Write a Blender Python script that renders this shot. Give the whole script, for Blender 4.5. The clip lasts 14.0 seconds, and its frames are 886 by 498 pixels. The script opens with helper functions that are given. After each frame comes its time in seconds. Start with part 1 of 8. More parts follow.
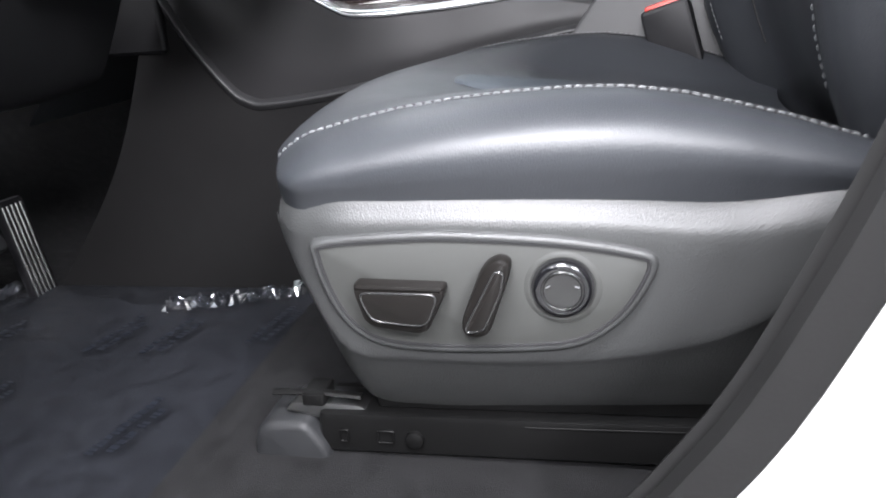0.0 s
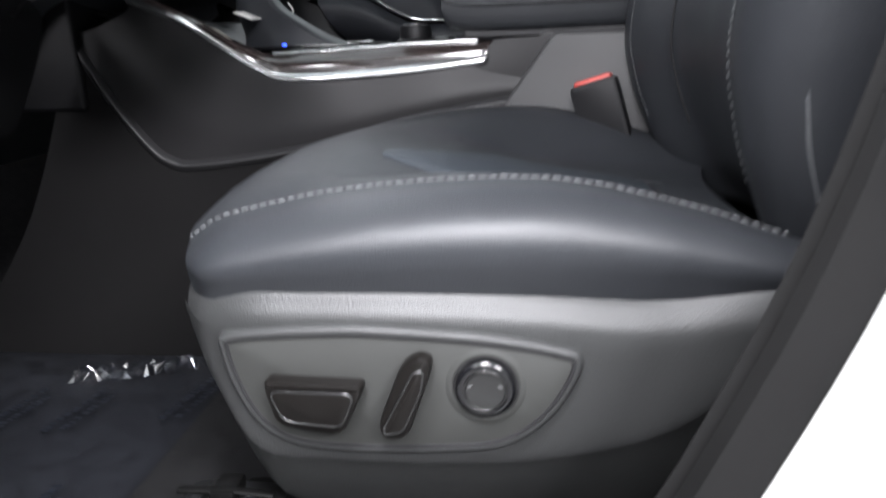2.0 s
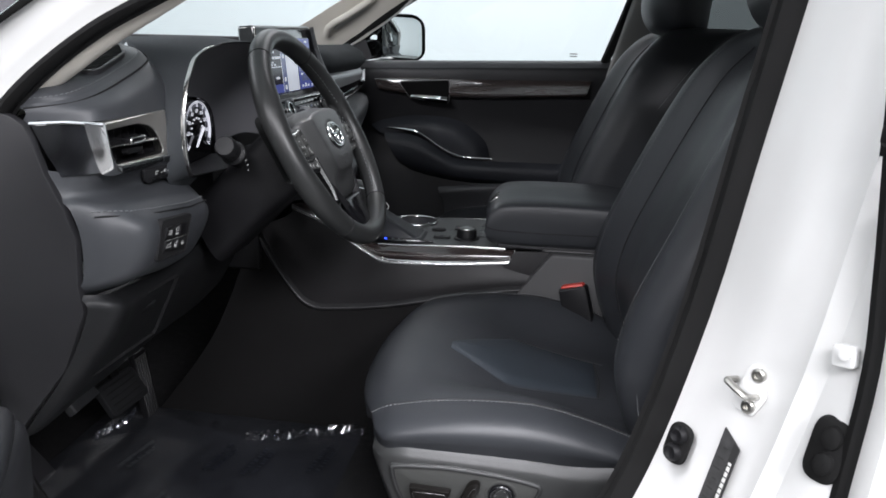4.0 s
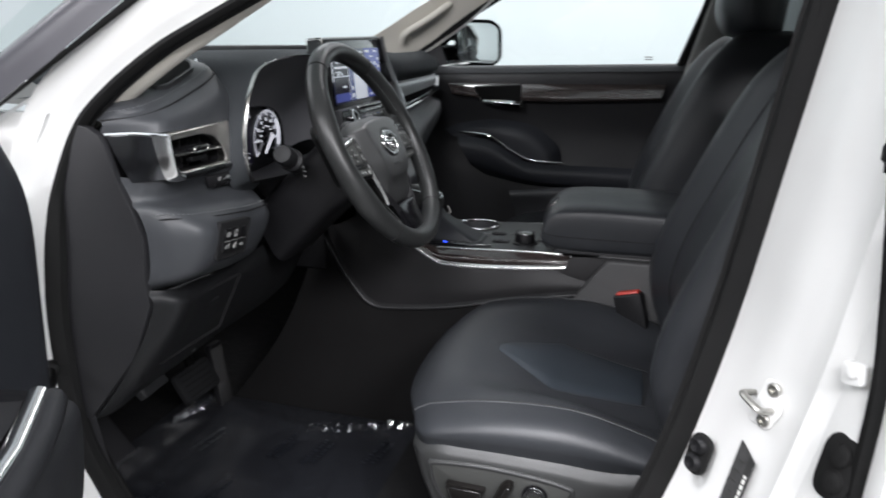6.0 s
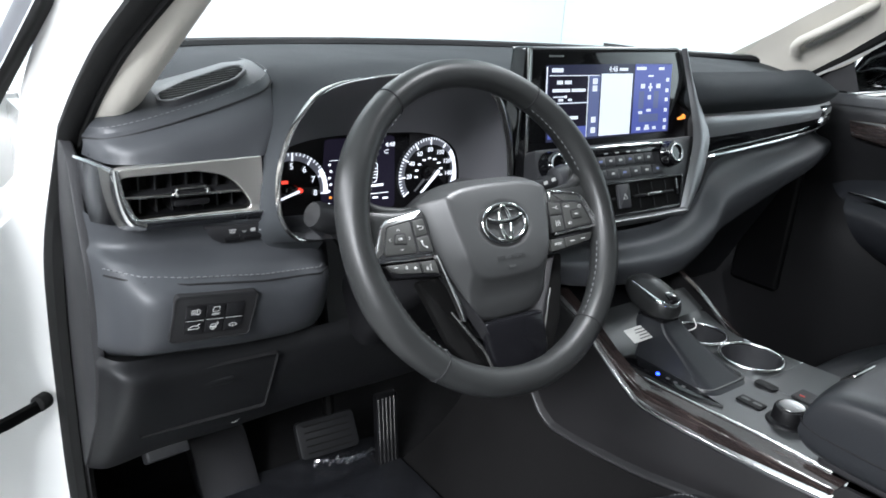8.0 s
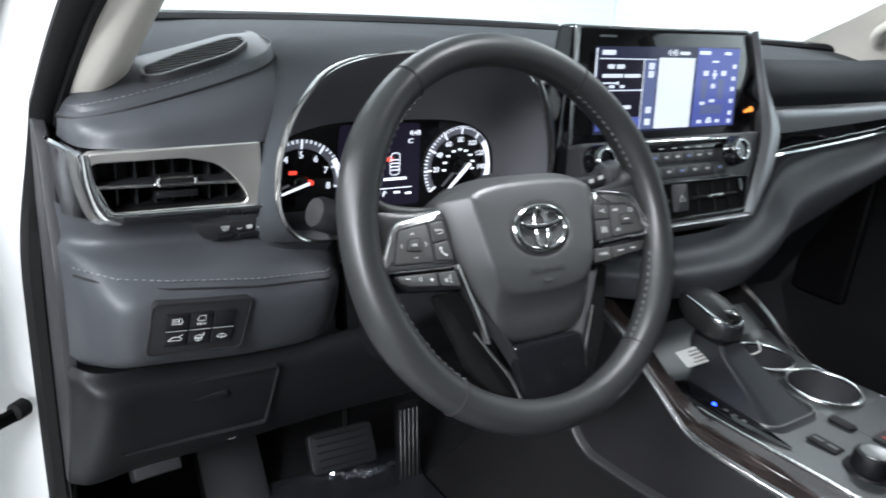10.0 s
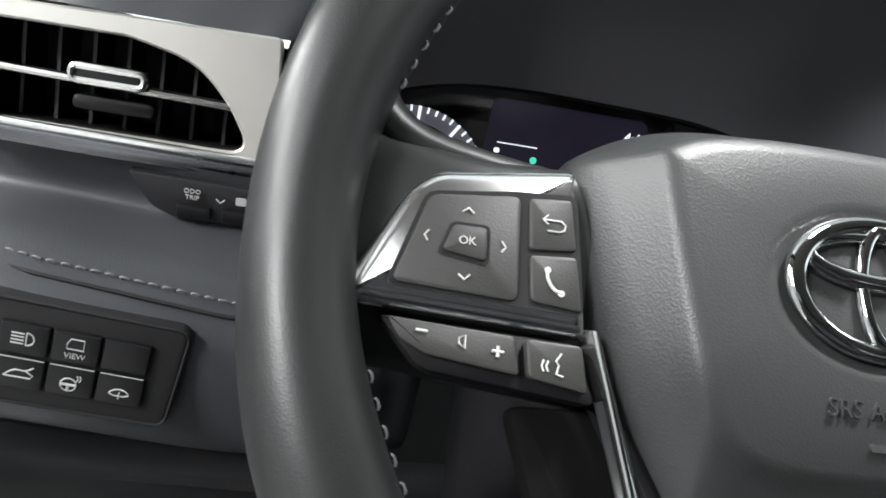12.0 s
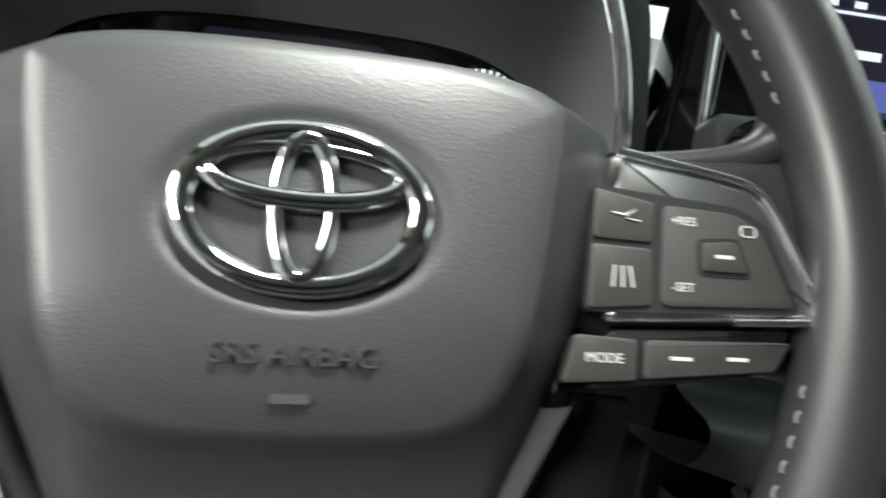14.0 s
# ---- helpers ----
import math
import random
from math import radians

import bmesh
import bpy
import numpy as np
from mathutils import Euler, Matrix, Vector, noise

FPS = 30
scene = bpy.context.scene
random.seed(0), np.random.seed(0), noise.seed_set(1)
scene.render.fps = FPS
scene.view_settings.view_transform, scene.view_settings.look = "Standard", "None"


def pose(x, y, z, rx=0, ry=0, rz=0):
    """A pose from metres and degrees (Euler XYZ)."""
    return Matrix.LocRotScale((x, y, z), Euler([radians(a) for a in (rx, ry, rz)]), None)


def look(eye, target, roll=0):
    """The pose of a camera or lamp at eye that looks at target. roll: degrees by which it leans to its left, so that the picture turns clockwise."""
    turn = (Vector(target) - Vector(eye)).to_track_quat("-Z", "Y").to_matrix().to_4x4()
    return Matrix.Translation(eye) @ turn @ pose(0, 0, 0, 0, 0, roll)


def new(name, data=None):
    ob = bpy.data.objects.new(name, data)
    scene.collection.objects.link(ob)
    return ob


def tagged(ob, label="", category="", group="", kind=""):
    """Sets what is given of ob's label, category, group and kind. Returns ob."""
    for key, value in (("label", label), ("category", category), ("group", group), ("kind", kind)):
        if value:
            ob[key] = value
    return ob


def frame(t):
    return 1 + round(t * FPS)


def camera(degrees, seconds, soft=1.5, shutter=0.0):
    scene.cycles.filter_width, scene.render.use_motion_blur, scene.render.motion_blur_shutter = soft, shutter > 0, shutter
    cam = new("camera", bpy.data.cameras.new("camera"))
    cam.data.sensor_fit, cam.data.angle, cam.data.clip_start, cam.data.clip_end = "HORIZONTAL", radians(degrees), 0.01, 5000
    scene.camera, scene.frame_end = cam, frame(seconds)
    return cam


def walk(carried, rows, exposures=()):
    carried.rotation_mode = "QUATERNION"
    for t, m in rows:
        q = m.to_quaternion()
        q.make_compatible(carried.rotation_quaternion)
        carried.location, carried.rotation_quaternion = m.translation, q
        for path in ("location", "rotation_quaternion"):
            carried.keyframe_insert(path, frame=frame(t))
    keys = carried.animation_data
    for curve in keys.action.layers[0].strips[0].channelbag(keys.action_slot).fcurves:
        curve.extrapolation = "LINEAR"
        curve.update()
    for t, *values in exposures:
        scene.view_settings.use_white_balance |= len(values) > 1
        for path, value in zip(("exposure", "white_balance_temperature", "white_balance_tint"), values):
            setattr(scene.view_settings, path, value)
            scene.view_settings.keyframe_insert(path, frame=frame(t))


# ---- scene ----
cam = camera(61.9, 14.0, 1.7, 0.3)
PATH = [
    (0, (0.566, -1.048, 0.793), (0.3719, -0.1248, 0.4605), -4.40),
    (0.5, (0.536, -0.965, 0.711), (0.3844, -0.0148, 0.4399), -4.42),
    (1, (0.535, -0.919, 0.713), (0.4214, 0.0316, 0.4233), -3.84),
    (1.5, (0.534, -0.921, 0.714), (0.4394, 0.0379, 0.4459), -3.03),
    (2, (0.573, -1.022, 0.811), (0.4618, -0.0675, 0.5356), -2.13),
    (2.5, (0.635, -1.180, 1.021), (0.4675, -0.2325, 0.7482), -0.83),
    (4.8, (0.544, -1.543, 1.199), (0.4620, -0.5849, 0.9245), 3.98),
    (5, (0.545, -1.544, 1.198), (0.4721, -0.5864, 0.9191), 4.01),
    (5.5, (0.549, -1.544, 1.197), (0.4753, -0.5878, 0.9123), 3.44),
    (6, (0.643, -1.509, 1.209), (0.3997, -0.5791, 0.9323), 0.97),
    (6.5, (0.713, -1.366, 1.202), (0.2320, -0.5412, 0.9045), -1.18),
    (7, (0.772, -1.170, 1.230), (0.1538, -0.4429, 0.9295), 1.85),
    (7.5, (0.814, -0.977, 1.250), (0.0880, -0.3668, 0.9345), 3.23),
    (7.7, (0.804, -0.918, 1.259), (0.0626, -0.3269, 0.9408), 3.65),
    (9.8, (0.743, -0.802, 1.260), (-0.0122, -0.2458, 0.9131), 5.04),
    (10, (0.709, -0.796, 1.237), (-0.0654, -0.2629, 0.8973), 4.80),
    (10.5, (0.590, -0.762, 1.201), (-0.2477, -0.2991, 0.9102), 5.53),
    (11, (0.515, -0.687, 1.144), (-0.3743, -0.2801, 0.9360), 6.85),
    (11.5, (0.449, -0.595, 1.104), (-0.4933, -0.3197, 0.9141), 8.16),
    (12, (0.440, -0.546, 1.078), (-0.5229, -0.3688, 0.8758), 9.78),
    (12.5, (0.440, -0.529, 1.080), (-0.5240, -0.3722, 0.8671), 10.16),
    (13, (0.438, -0.531, 1.081), (-0.5175, -0.3505, 0.8494), 9.87),
    (13.5, (0.429, -0.477, 1.085), (-0.5227, -0.2828, 0.8452), 8.75),
    (14, (0.430, -0.385, 1.084), (-0.5180, -0.1968, 0.8269), 7.18),
]
walk(cam, [(t, look(eye, target, roll)) for t, eye, target, roll in PATH],
     [(0, 0.4, 6150, 15), (1.0, 0.25, 6150, 15), (1.5, 0.2, 6150, 15), (2, -0.2, 6150, 15), (2.7, -0.8, 6150, 15), (4.8, -1.14, 6150, 15), (6, -1.1, 6200, 14), (7, -0.3, 6000, 11), (7.7, -0.18, 6000, 11), (9.8, -0.2, 5950, 11), (10.2, -0.25, 5950, 11), (10.6, -0.4, 6000, 11), (11, -0.45, 6000, 11), (11.5, -0.33, 6200, 12), (12, -0.4, 6300, 11), (12.5, -0.35, 6400, 7), (13, -0.35, 6450, 6), (13.5, -0.15, 6450, 5), (14, -0.15, 6450, 5)])

# ---- light ----
world = bpy.data.worlds.new("studio")
world.use_nodes = True
world.node_tree.nodes["Background"].inputs[0].default_value = (0.9, 0.95, 1.0, 1)
world.node_tree.nodes["Background"].inputs[1].default_value = 0.15
scene.world = world


def area_lamp(name, at, aim, sx, sy, watts, color=(1, 0.98, 0.95)):
    data = bpy.data.lights.new(name, "AREA")
    data.shape, data.size, data.size_y, data.energy, data.color = "RECTANGLE", sx, sy, watts, color
    ob = new(name, data)
    ob.matrix_world = look(at, aim)
    return ob


# rows of ceiling panels of the photo studio
for cx, watts in ((-1.3, 130), (0.6, 130), (2.5, 300)):
    area_lamp("studio_lamp", (cx, -3.3, 2.75), (cx, 0.0, 0.6), 1.3, 0.6, watts)
    area_lamp("ceiling_lamp", (cx, 2.7, 3.15), (cx, 2.72, 0), 1.3, 0.7, 60)
area_lamp("ceiling_lamp", (-2.9, 0.0, 3.15), (-2.9, 0.01, 0), 0.8, 2.2, 110)
# unseen fill lamp added for the seat side, standing in for a camera light
seat_fill = area_lamp("seat_fill_lamp", (0.50, -0.92, 1.17), (0.50, -0.64, 0.62), 0.20, 0.10, 2.1, (1.0, 0.985, 0.96))
seat_fill.data.spread = radians(84)
# second unseen fill lamp under the roof, added to light the steering wheel
wheel_fill = area_lamp("wheel_fill", (0.300, -0.31, 1.43), (0.250, -0.385, 1.03), 0.10, 0.07, 0.6, (1.0, 0.985, 0.95))
wheel_fill.data.spread = radians(52)

# ---- materials ----


def mat(name, color, rough=0.5, metal=0.0, grain=0.0, scale=400.0, tone=0.06, coat=0.0, spec=0.5, kind="noise", emit=None, power=0.0, sheen=0.0, big=9.0):
    m = bpy.data.materials.new(name)
    m.use_nodes = True
    nt = m.node_tree
    b = nt.nodes["Principled BSDF"]
    b.inputs["Roughness"].default_value = rough
    b.inputs["Metallic"].default_value = metal
    b.inputs["Coat Weight"].default_value = coat
    b.inputs["Coat Roughness"].default_value = 0.05
    b.inputs["Specular IOR Level"].default_value = spec
    b.inputs["Sheen Weight"].default_value = sheen
    tc = nt.nodes.new("ShaderNodeTexCoord")
    if tone > 0:
        n1 = nt.nodes.new("ShaderNodeTexNoise")
        n1.inputs["Scale"].default_value = big
        n1.inputs["Detail"].default_value = 6
        nt.links.new(tc.outputs["Object"], n1.inputs["Vector"])
        ramp = nt.nodes.new("ShaderNodeMapRange")
        ramp.inputs[1].default_value, ramp.inputs[2].default_value = 0.3, 0.7
        ramp.inputs[3].default_value, ramp.inputs[4].default_value = 1 - tone, 1 + tone
        nt.links.new(n1.outputs["Fac"], ramp.inputs[0])
        mul = nt.nodes.new("ShaderNodeMix")
        mul.data_type, mul.blend_type = "RGBA", "MULTIPLY"
        mul.inputs[0].default_value = 1
        mul.inputs[6].default_value = (*color, 1)
        nt.links.new(ramp.outputs[0], mul.inputs[7])
        nt.links.new(mul.outputs[2], b.inputs["Base Color"])
        rr = nt.nodes.new("ShaderNodeMapRange")
        rr.inputs[1].default_value, rr.inputs[2].default_value = 0.3, 0.7
        rr.inputs[3].default_value, rr.inputs[4].default_value = max(0.02, rough * (1 - tone * 1.5)), min(1, rough * (1 + tone * 1.5))
        nt.links.new(n1.outputs["Fac"], rr.inputs[0])
        nt.links.new(rr.outputs[0], b.inputs["Roughness"])
    else:
        b.inputs["Base Color"].default_value = (*color, 1)
    if grain > 0:
        if kind == "leather":
            g = nt.nodes.new("ShaderNodeTexVoronoi")
            g.feature = "F1"
            g.inputs["Scale"].default_value = scale
            out = g.outputs["Distance"]
        else:
            g = nt.nodes.new("ShaderNodeTexNoise")
            g.inputs["Scale"].default_value = scale
            g.inputs["Detail"].default_value = 3
            out = g.outputs["Fac"]
        nt.links.new(tc.outputs["Object"], g.inputs["Vector"])
        bump = nt.nodes.new("ShaderNodeBump")
        bump.inputs["Strength"].default_value = grain
        bump.inputs["Distance"].default_value = 0.001
        nt.links.new(out, bump.inputs["Height"])
        nt.links.new(bump.outputs[0], b.inputs["Normal"])
    if emit:
        b.inputs["Emission Color"].default_value = (*emit, 1)
        b.inputs["Emission Strength"].default_value = power
    return m


LEATHER = mat("seat_leather", (0.0235, 0.0255, 0.029), 0.45, grain=0.12, scale=800, kind="leather", tone=0.08, spec=0.4)
LEATHER_MID = mat("seat_leather_insert", (0.02, 0.026, 0.033), 0.55, grain=0.1, scale=1300, kind="leather", tone=0.08)
WHEEL_LEATHER = mat("wheel_leather", (0.021, 0.022, 0.022), 0.38, grain=0.05, scale=1500, kind="leather", tone=0.06, spec=0.4)
SHIELD = mat("seat_plastic", (0.032, 0.033, 0.033), 0.40, grain=0.20, scale=900, kind="leather", tone=0.06, spec=0.38)
PANEL = mat("switch_plastic", (0.035, 0.036, 0.034), 0.48, grain=0.12, scale=1600, tone=0.05)
DASH_TOP = mat("dash_top_pad", (0.043, 0.047, 0.051), 0.75, grain=0.3, scale=1100, kind="leather", tone=0.05, spec=0.15)
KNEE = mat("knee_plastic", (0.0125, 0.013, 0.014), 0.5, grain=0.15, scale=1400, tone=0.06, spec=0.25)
VENT_SIDE = mat("vent_side_satin", (0.17, 0.175, 0.19), 0.26, metal=1.0, tone=0.05)
VOID = mat("void_black", (0.004, 0.004, 0.004), 0.8, tone=0.1, spec=0.1)
VENT_SATIN = mat("vent_satin", (0.70, 0.68, 0.64), 0.42, metal=1.0, tone=0.05, grain=0.05, scale=700)
CONSOLE_KEYS = mat("climate_panel", (0.040, 0.041, 0.044), 0.38, tone=0.04, grain=0.04, scale=900)
MOULD = mat("console_moulding", (0.024, 0.024, 0.025), 0.45, grain=0.1, scale=1200, tone=0.05)
DASH = mat("dash_soft_pad", (0.047, 0.050, 0.055), 0.45, spec=0.38, grain=0.08, scale=1300, kind="leather", tone=0.05)
PADPLASTIC = mat("airbag_pad", (0.032, 0.0332, 0.0335), 0.42, grain=0.08, scale=1300, kind="leather", tone=0.04)
DARK = mat("dark_plastic", (0.016, 0.016, 0.018), 0.55, grain=0.15, scale=1500, tone=0.08)
HOOD = mat("hood_plastic", (0.13, 0.131, 0.14), 0.5, grain=0.10, scale=1500, tone=0.05)
TRIM = mat("grey_plastic", (0.045, 0.046, 0.05), 0.46, grain=0.15, scale=1500, tone=0.06)
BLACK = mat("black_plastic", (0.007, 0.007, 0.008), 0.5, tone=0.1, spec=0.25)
SWITCH = mat("switch_black", (0.0062, 0.0055, 0.005), 0.36, tone=0.05, spec=0.2)
SWITCH_RIM = mat("switch_rim", (0.012, 0.012, 0.012), 0.13, tone=0.0, coat=0.8)
KEY_BLACK = mat("key_black", (0.008, 0.008, 0.009), 0.5, tone=0.03, spec=0.3)
COVER_BLACK = mat("cover_black", (0.005, 0.005, 0.006), 0.10, tone=0.0, spec=0.12)
COWL = mat("cowl_plastic", (0.085, 0.09, 0.095), 0.5, tone=0.08, grain=0.1, scale=900)
GLOSS = mat("piano_black", (0.006, 0.006, 0.007), 0.07, tone=0.0, coat=0.6)
MOULDING = mat("screen_moulding", (0.055, 0.053, 0.062), 0.32, tone=0.05)
RUBBER = mat("seal_rubber", (0.009, 0.009, 0.009), 0.7, grain=0.12, scale=500, tone=0.12, spec=0.18)
BADGE = mat("badge_chrome", (0.56, 0.56, 0.56), 0.05, metal=1.0, tone=0.02)
DOOR_PANEL = mat("door_panel", (0.026, 0.028, 0.034), 0.5, grain=0.1, scale=1300, kind="leather", tone=0.06, spec=0.35)
CHROME = mat("chrome", (0.78, 0.79, 0.8), 0.06, metal=1.0, tone=0.02)
SATIN = mat("satin_silver", (0.62, 0.615, 0.60), 0.22, metal=1.0, tone=0.04, grain=0.03, scale=900)
SATIN_DARK = mat("satin_graphite", (0.27, 0.27, 0.27), 0.3, metal=1.0, tone=0.04)
SILVER = mat("silver_plastic", (0.078, 0.082, 0.083), 0.36, metal=0.4, tone=0.05)
WHITE = mat("white_paint", (0.81, 0.81, 0.795), 0.25, tone=0.015, coat=0.6)
CREAM = mat("cream_trim", (0.6, 0.57, 0.51), 0.7, grain=0.3, scale=900, tone=0.04)
HEADLINER = mat("headliner_cloth", (0.5, 0.49, 0.46), 0.9, grain=0.4, scale=900, tone=0.05)
GREY_TRIM = mat("pillar_trim", (0.27, 0.26, 0.25), 0.7, grain=0.3, scale=800, tone=0.05)
CARPET = mat("carpet", (0.011, 0.011, 0.0115), 0.95, grain=1.0, scale=1400, tone=0.25, spec=0.1, big=60)
MATFAB = mat("floor_mat_cloth", (0.016, 0.017, 0.020), 0.95, grain=1.0, scale=1100, tone=0.25, spec=0.1, big=50)
RED = mat("red_plastic", (0.5, 0.045, 0.03), 0.4, tone=0.03)
METAL = mat("zinc_steel", (0.5, 0.49, 0.46), 0.35, metal=1.0, tone=0.12, big=40)
BLACK_STEEL = mat("painted_rail", (0.004, 0.004, 0.004), 0.34, tone=0.1, spec=0.12)
THREAD = mat("stitch_thread", (0.13, 0.135, 0.14), 0.6, tone=0.08, big=200)
DTHREAD = mat("stitch_thread_dark", (0.13, 0.135, 0.14), 0.6, tone=0.08, big=200)
SEAM = mat("seam_gap", (0.006, 0.006, 0.007), 0.8, tone=0.0)
ICON = mat("icon_print", (0.5, 0.51, 0.5), 0.5, tone=0.0)
PAPER = mat("paper_tag", (0.74, 0.74, 0.71), 0.6, tone=0.05, big=80)
LABEL_GREY = mat("label_grey", (0.12, 0.12, 0.115), 0.5, tone=0.15, big=90)
INK = mat("label_ink", (0.03, 0.03, 0.03), 0.5, tone=0.0)
FILM_INK = mat("film_ink", (0.012, 0.014, 0.02), 0.4, tone=0.0)
STUDIO_WALL = mat("studio_wall", (0.79, 0.84, 0.85), 0.8, tone=0.015, big=1.2, grain=0.05, scale=60)
STUDIO_GREY = mat("studio_grey", (0.76, 0.77, 0.77), 0.8, tone=0.03, big=1.2)
EDGE_CHROME = mat("edge_chrome", (0.82, 0.82, 0.82), 0.2, metal=1.0, tone=0.02)
CARPET_SIDE = mat("tunnel_carpet", (0.0075, 0.0073, 0.0075), 0.85, grain=0.35, scale=900, tone=0.12, spec=0.15)
CONSOLE_SIDE = mat("console_side_plastic", (0.0155, 0.015, 0.016), 0.5, grain=0.15, scale=1500, tone=0.06, spec=0.35)
ARM_SIDE = mat("door_armrest_plastic", (0.022, 0.0225, 0.025), 0.5, grain=0.12, scale=1400, kind="leather", tone=0.06, spec=0.3)
EDGE_SATIN = mat("edge_satin", (0.60, 0.60, 0.60), 0.14, metal=1.0, tone=0.03)
LABEL_DARK = mat("dark_label", (0.05, 0.05, 0.05), 0.45, tone=0.25, big=160)
CONSOLE_GREY = mat("console_grey", (0.045, 0.045, 0.046), 0.55, grain=0.15, scale=1500, tone=0.05)
STUDIO_FLOOR = mat("studio_floor", (0.22, 0.22, 0.215), 0.4, tone=0.05, big=3)
GLOW_WHITE = mat("gauge_glow", (0.8, 0.8, 0.8), 0.5, tone=0.0, emit=(0.93, 0.95, 1.0), power=1.6)
GAUGE_RING = mat("gauge_ring", (0.20, 0.20, 0.22), 0.35, metal=0.6, tone=0.0, emit=(0.8, 0.82, 0.95), power=0.10)
GLOW_RED = mat("warning_glow", (0.5, 0.05, 0.03), 0.5, tone=0.0, emit=(1.0, 0.07, 0.04), power=1.6)
GLOW_AMBER = mat("amber_glow", (0.5, 0.2, 0.03), 0.5, tone=0.0, emit=(1.0, 0.32, 0.05), power=1.8)
GLOW_GREEN = mat("green_glow", (0.05, 0.4, 0.3), 0.5, tone=0.0, emit=(0.1, 0.9, 0.6), power=1.0)
GLOW_BLUE = mat("blue_glow", (0.1, 0.2, 0.8), 0.5, tone=0.0, emit=(0.02, 0.06, 1.0), power=8.0)
LCD_DARK = mat("lcd_dark", (0.01, 0.01, 0.013), 0.12, tone=0.0, emit=(0.09, 0.10, 0.2), power=0.35)
LCD_GAUGE = mat("lcd_gauge", (0.008, 0.008, 0.012), 0.15, tone=0.0, emit=(0.10, 0.08, 0.16), power=0.12)
LCD_WHITE = mat("lcd_white", (0.5, 0.5, 0.5), 0.15, tone=0.0, emit=(0.86, 0.92, 1.0), power=0.95)
LCD_BLUE = mat("lcd_blue", (0.05, 0.06, 0.2), 0.15, tone=0.0, emit=(0.16, 0.20, 0.62), power=0.6)
LCD_MID = mat("lcd_mid", (0.05, 0.06, 0.1), 0.15, tone=0.0, emit=(0.25, 0.3, 0.6), power=0.5)


def wood():
    m = mat("dark_wood", (0.05, 0.035, 0.03), 0.16, tone=0.0, coat=1.0)
    nt = m.node_tree
    b = nt.nodes["Principled BSDF"]
    tc = nt.nodes.new("ShaderNodeTexCoord")
    mp = nt.nodes.new("ShaderNodeMapping")
    mp.inputs["Scale"].default_value = (6, 90, 90)
    n = nt.nodes.new("ShaderNodeTexNoise")
    n.inputs["Scale"].default_value, n.inputs["Detail"].default_value, n.inputs["Distortion"].default_value = 2.2, 8, 1.2
    b.inputs["Coat IOR"].default_value = 1.6
    r = nt.nodes.new("ShaderNodeValToRGB")
    r.color_ramp.elements[0].color, r.color_ramp.elements[1].color = (0.018, 0.013, 0.013, 1), (0.050, 0.037, 0.034, 1)
    r.color_ramp.elements[0].position, r.color_ramp.elements[1].position = 0.35, 0.7
    nt.links.new(tc.outputs["Object"], mp.inputs[0])
    nt.links.new(mp.outputs[0], n.inputs["Vector"])
    nt.links.new(n.outputs["Fac"], r.inputs[0])
    nt.links.new(r.outputs[0], b.inputs["Base Color"])
    return m


def film(name, clear, rough, tint):
    m = bpy.data.materials.new(name)
    m.use_nodes = True
    nt = m.node_tree
    nt.nodes.clear()
    o = nt.nodes.new("ShaderNodeOutputMaterial")
    mix = nt.nodes.new("ShaderNodeMixShader")
    tr, gl = nt.nodes.new("ShaderNodeBsdfTransparent"), nt.nodes.new("ShaderNodeBsdfGlossy")
    tr.inputs[0].default_value = (*tint, 1)
    gl.inputs["Roughness"].default_value = rough
    mix.inputs[0].default_value = 1 - clear
    tc, n, bp = nt.nodes.new("ShaderNodeTexCoord"), nt.nodes.new("ShaderNodeTexNoise"), nt.nodes.new("ShaderNodeBump")
    n.inputs["Scale"].default_value, n.inputs["Detail"].default_value = 22, 4
    bp.inputs["Strength"].default_value, bp.inputs["Distance"].default_value = 0.12 if rough > 0.1 else 0.0, 0.01
    nt.links.new(tc.outputs["Object"], n.inputs["Vector"])
    nt.links.new(n.outputs["Fac"], bp.inputs["Height"])
    nt.links.new(bp.outputs[0], gl.inputs["Normal"])
    nt.links.new(tr.outputs[0], mix.inputs[1])
    nt.links.new(gl.outputs[0], mix.inputs[2])
    nt.links.new(mix.outputs[0], o.inputs[0])
    return m


WOOD = wood()
TRIM_SILVER = mat("trim_silver", (0.40, 0.40, 0.41), 0.46, metal=1.0, tone=0.04, grain=0.04, scale=800)
FILM = film("protective_film", 0.955, 0.4, (0.93, 0.95, 1.0))
GLASS = film("window_glass", 0.93, 0.02, (0.93, 0.97, 0.96))
FILM_EDGE = film("film_edge", 0.7, 0.14, (0.95, 0.96, 1.0))
TINT = film("tinted_glass", 0.9, 0.02, (0.10, 0.11, 0.11))

# ---- geometry helpers ----


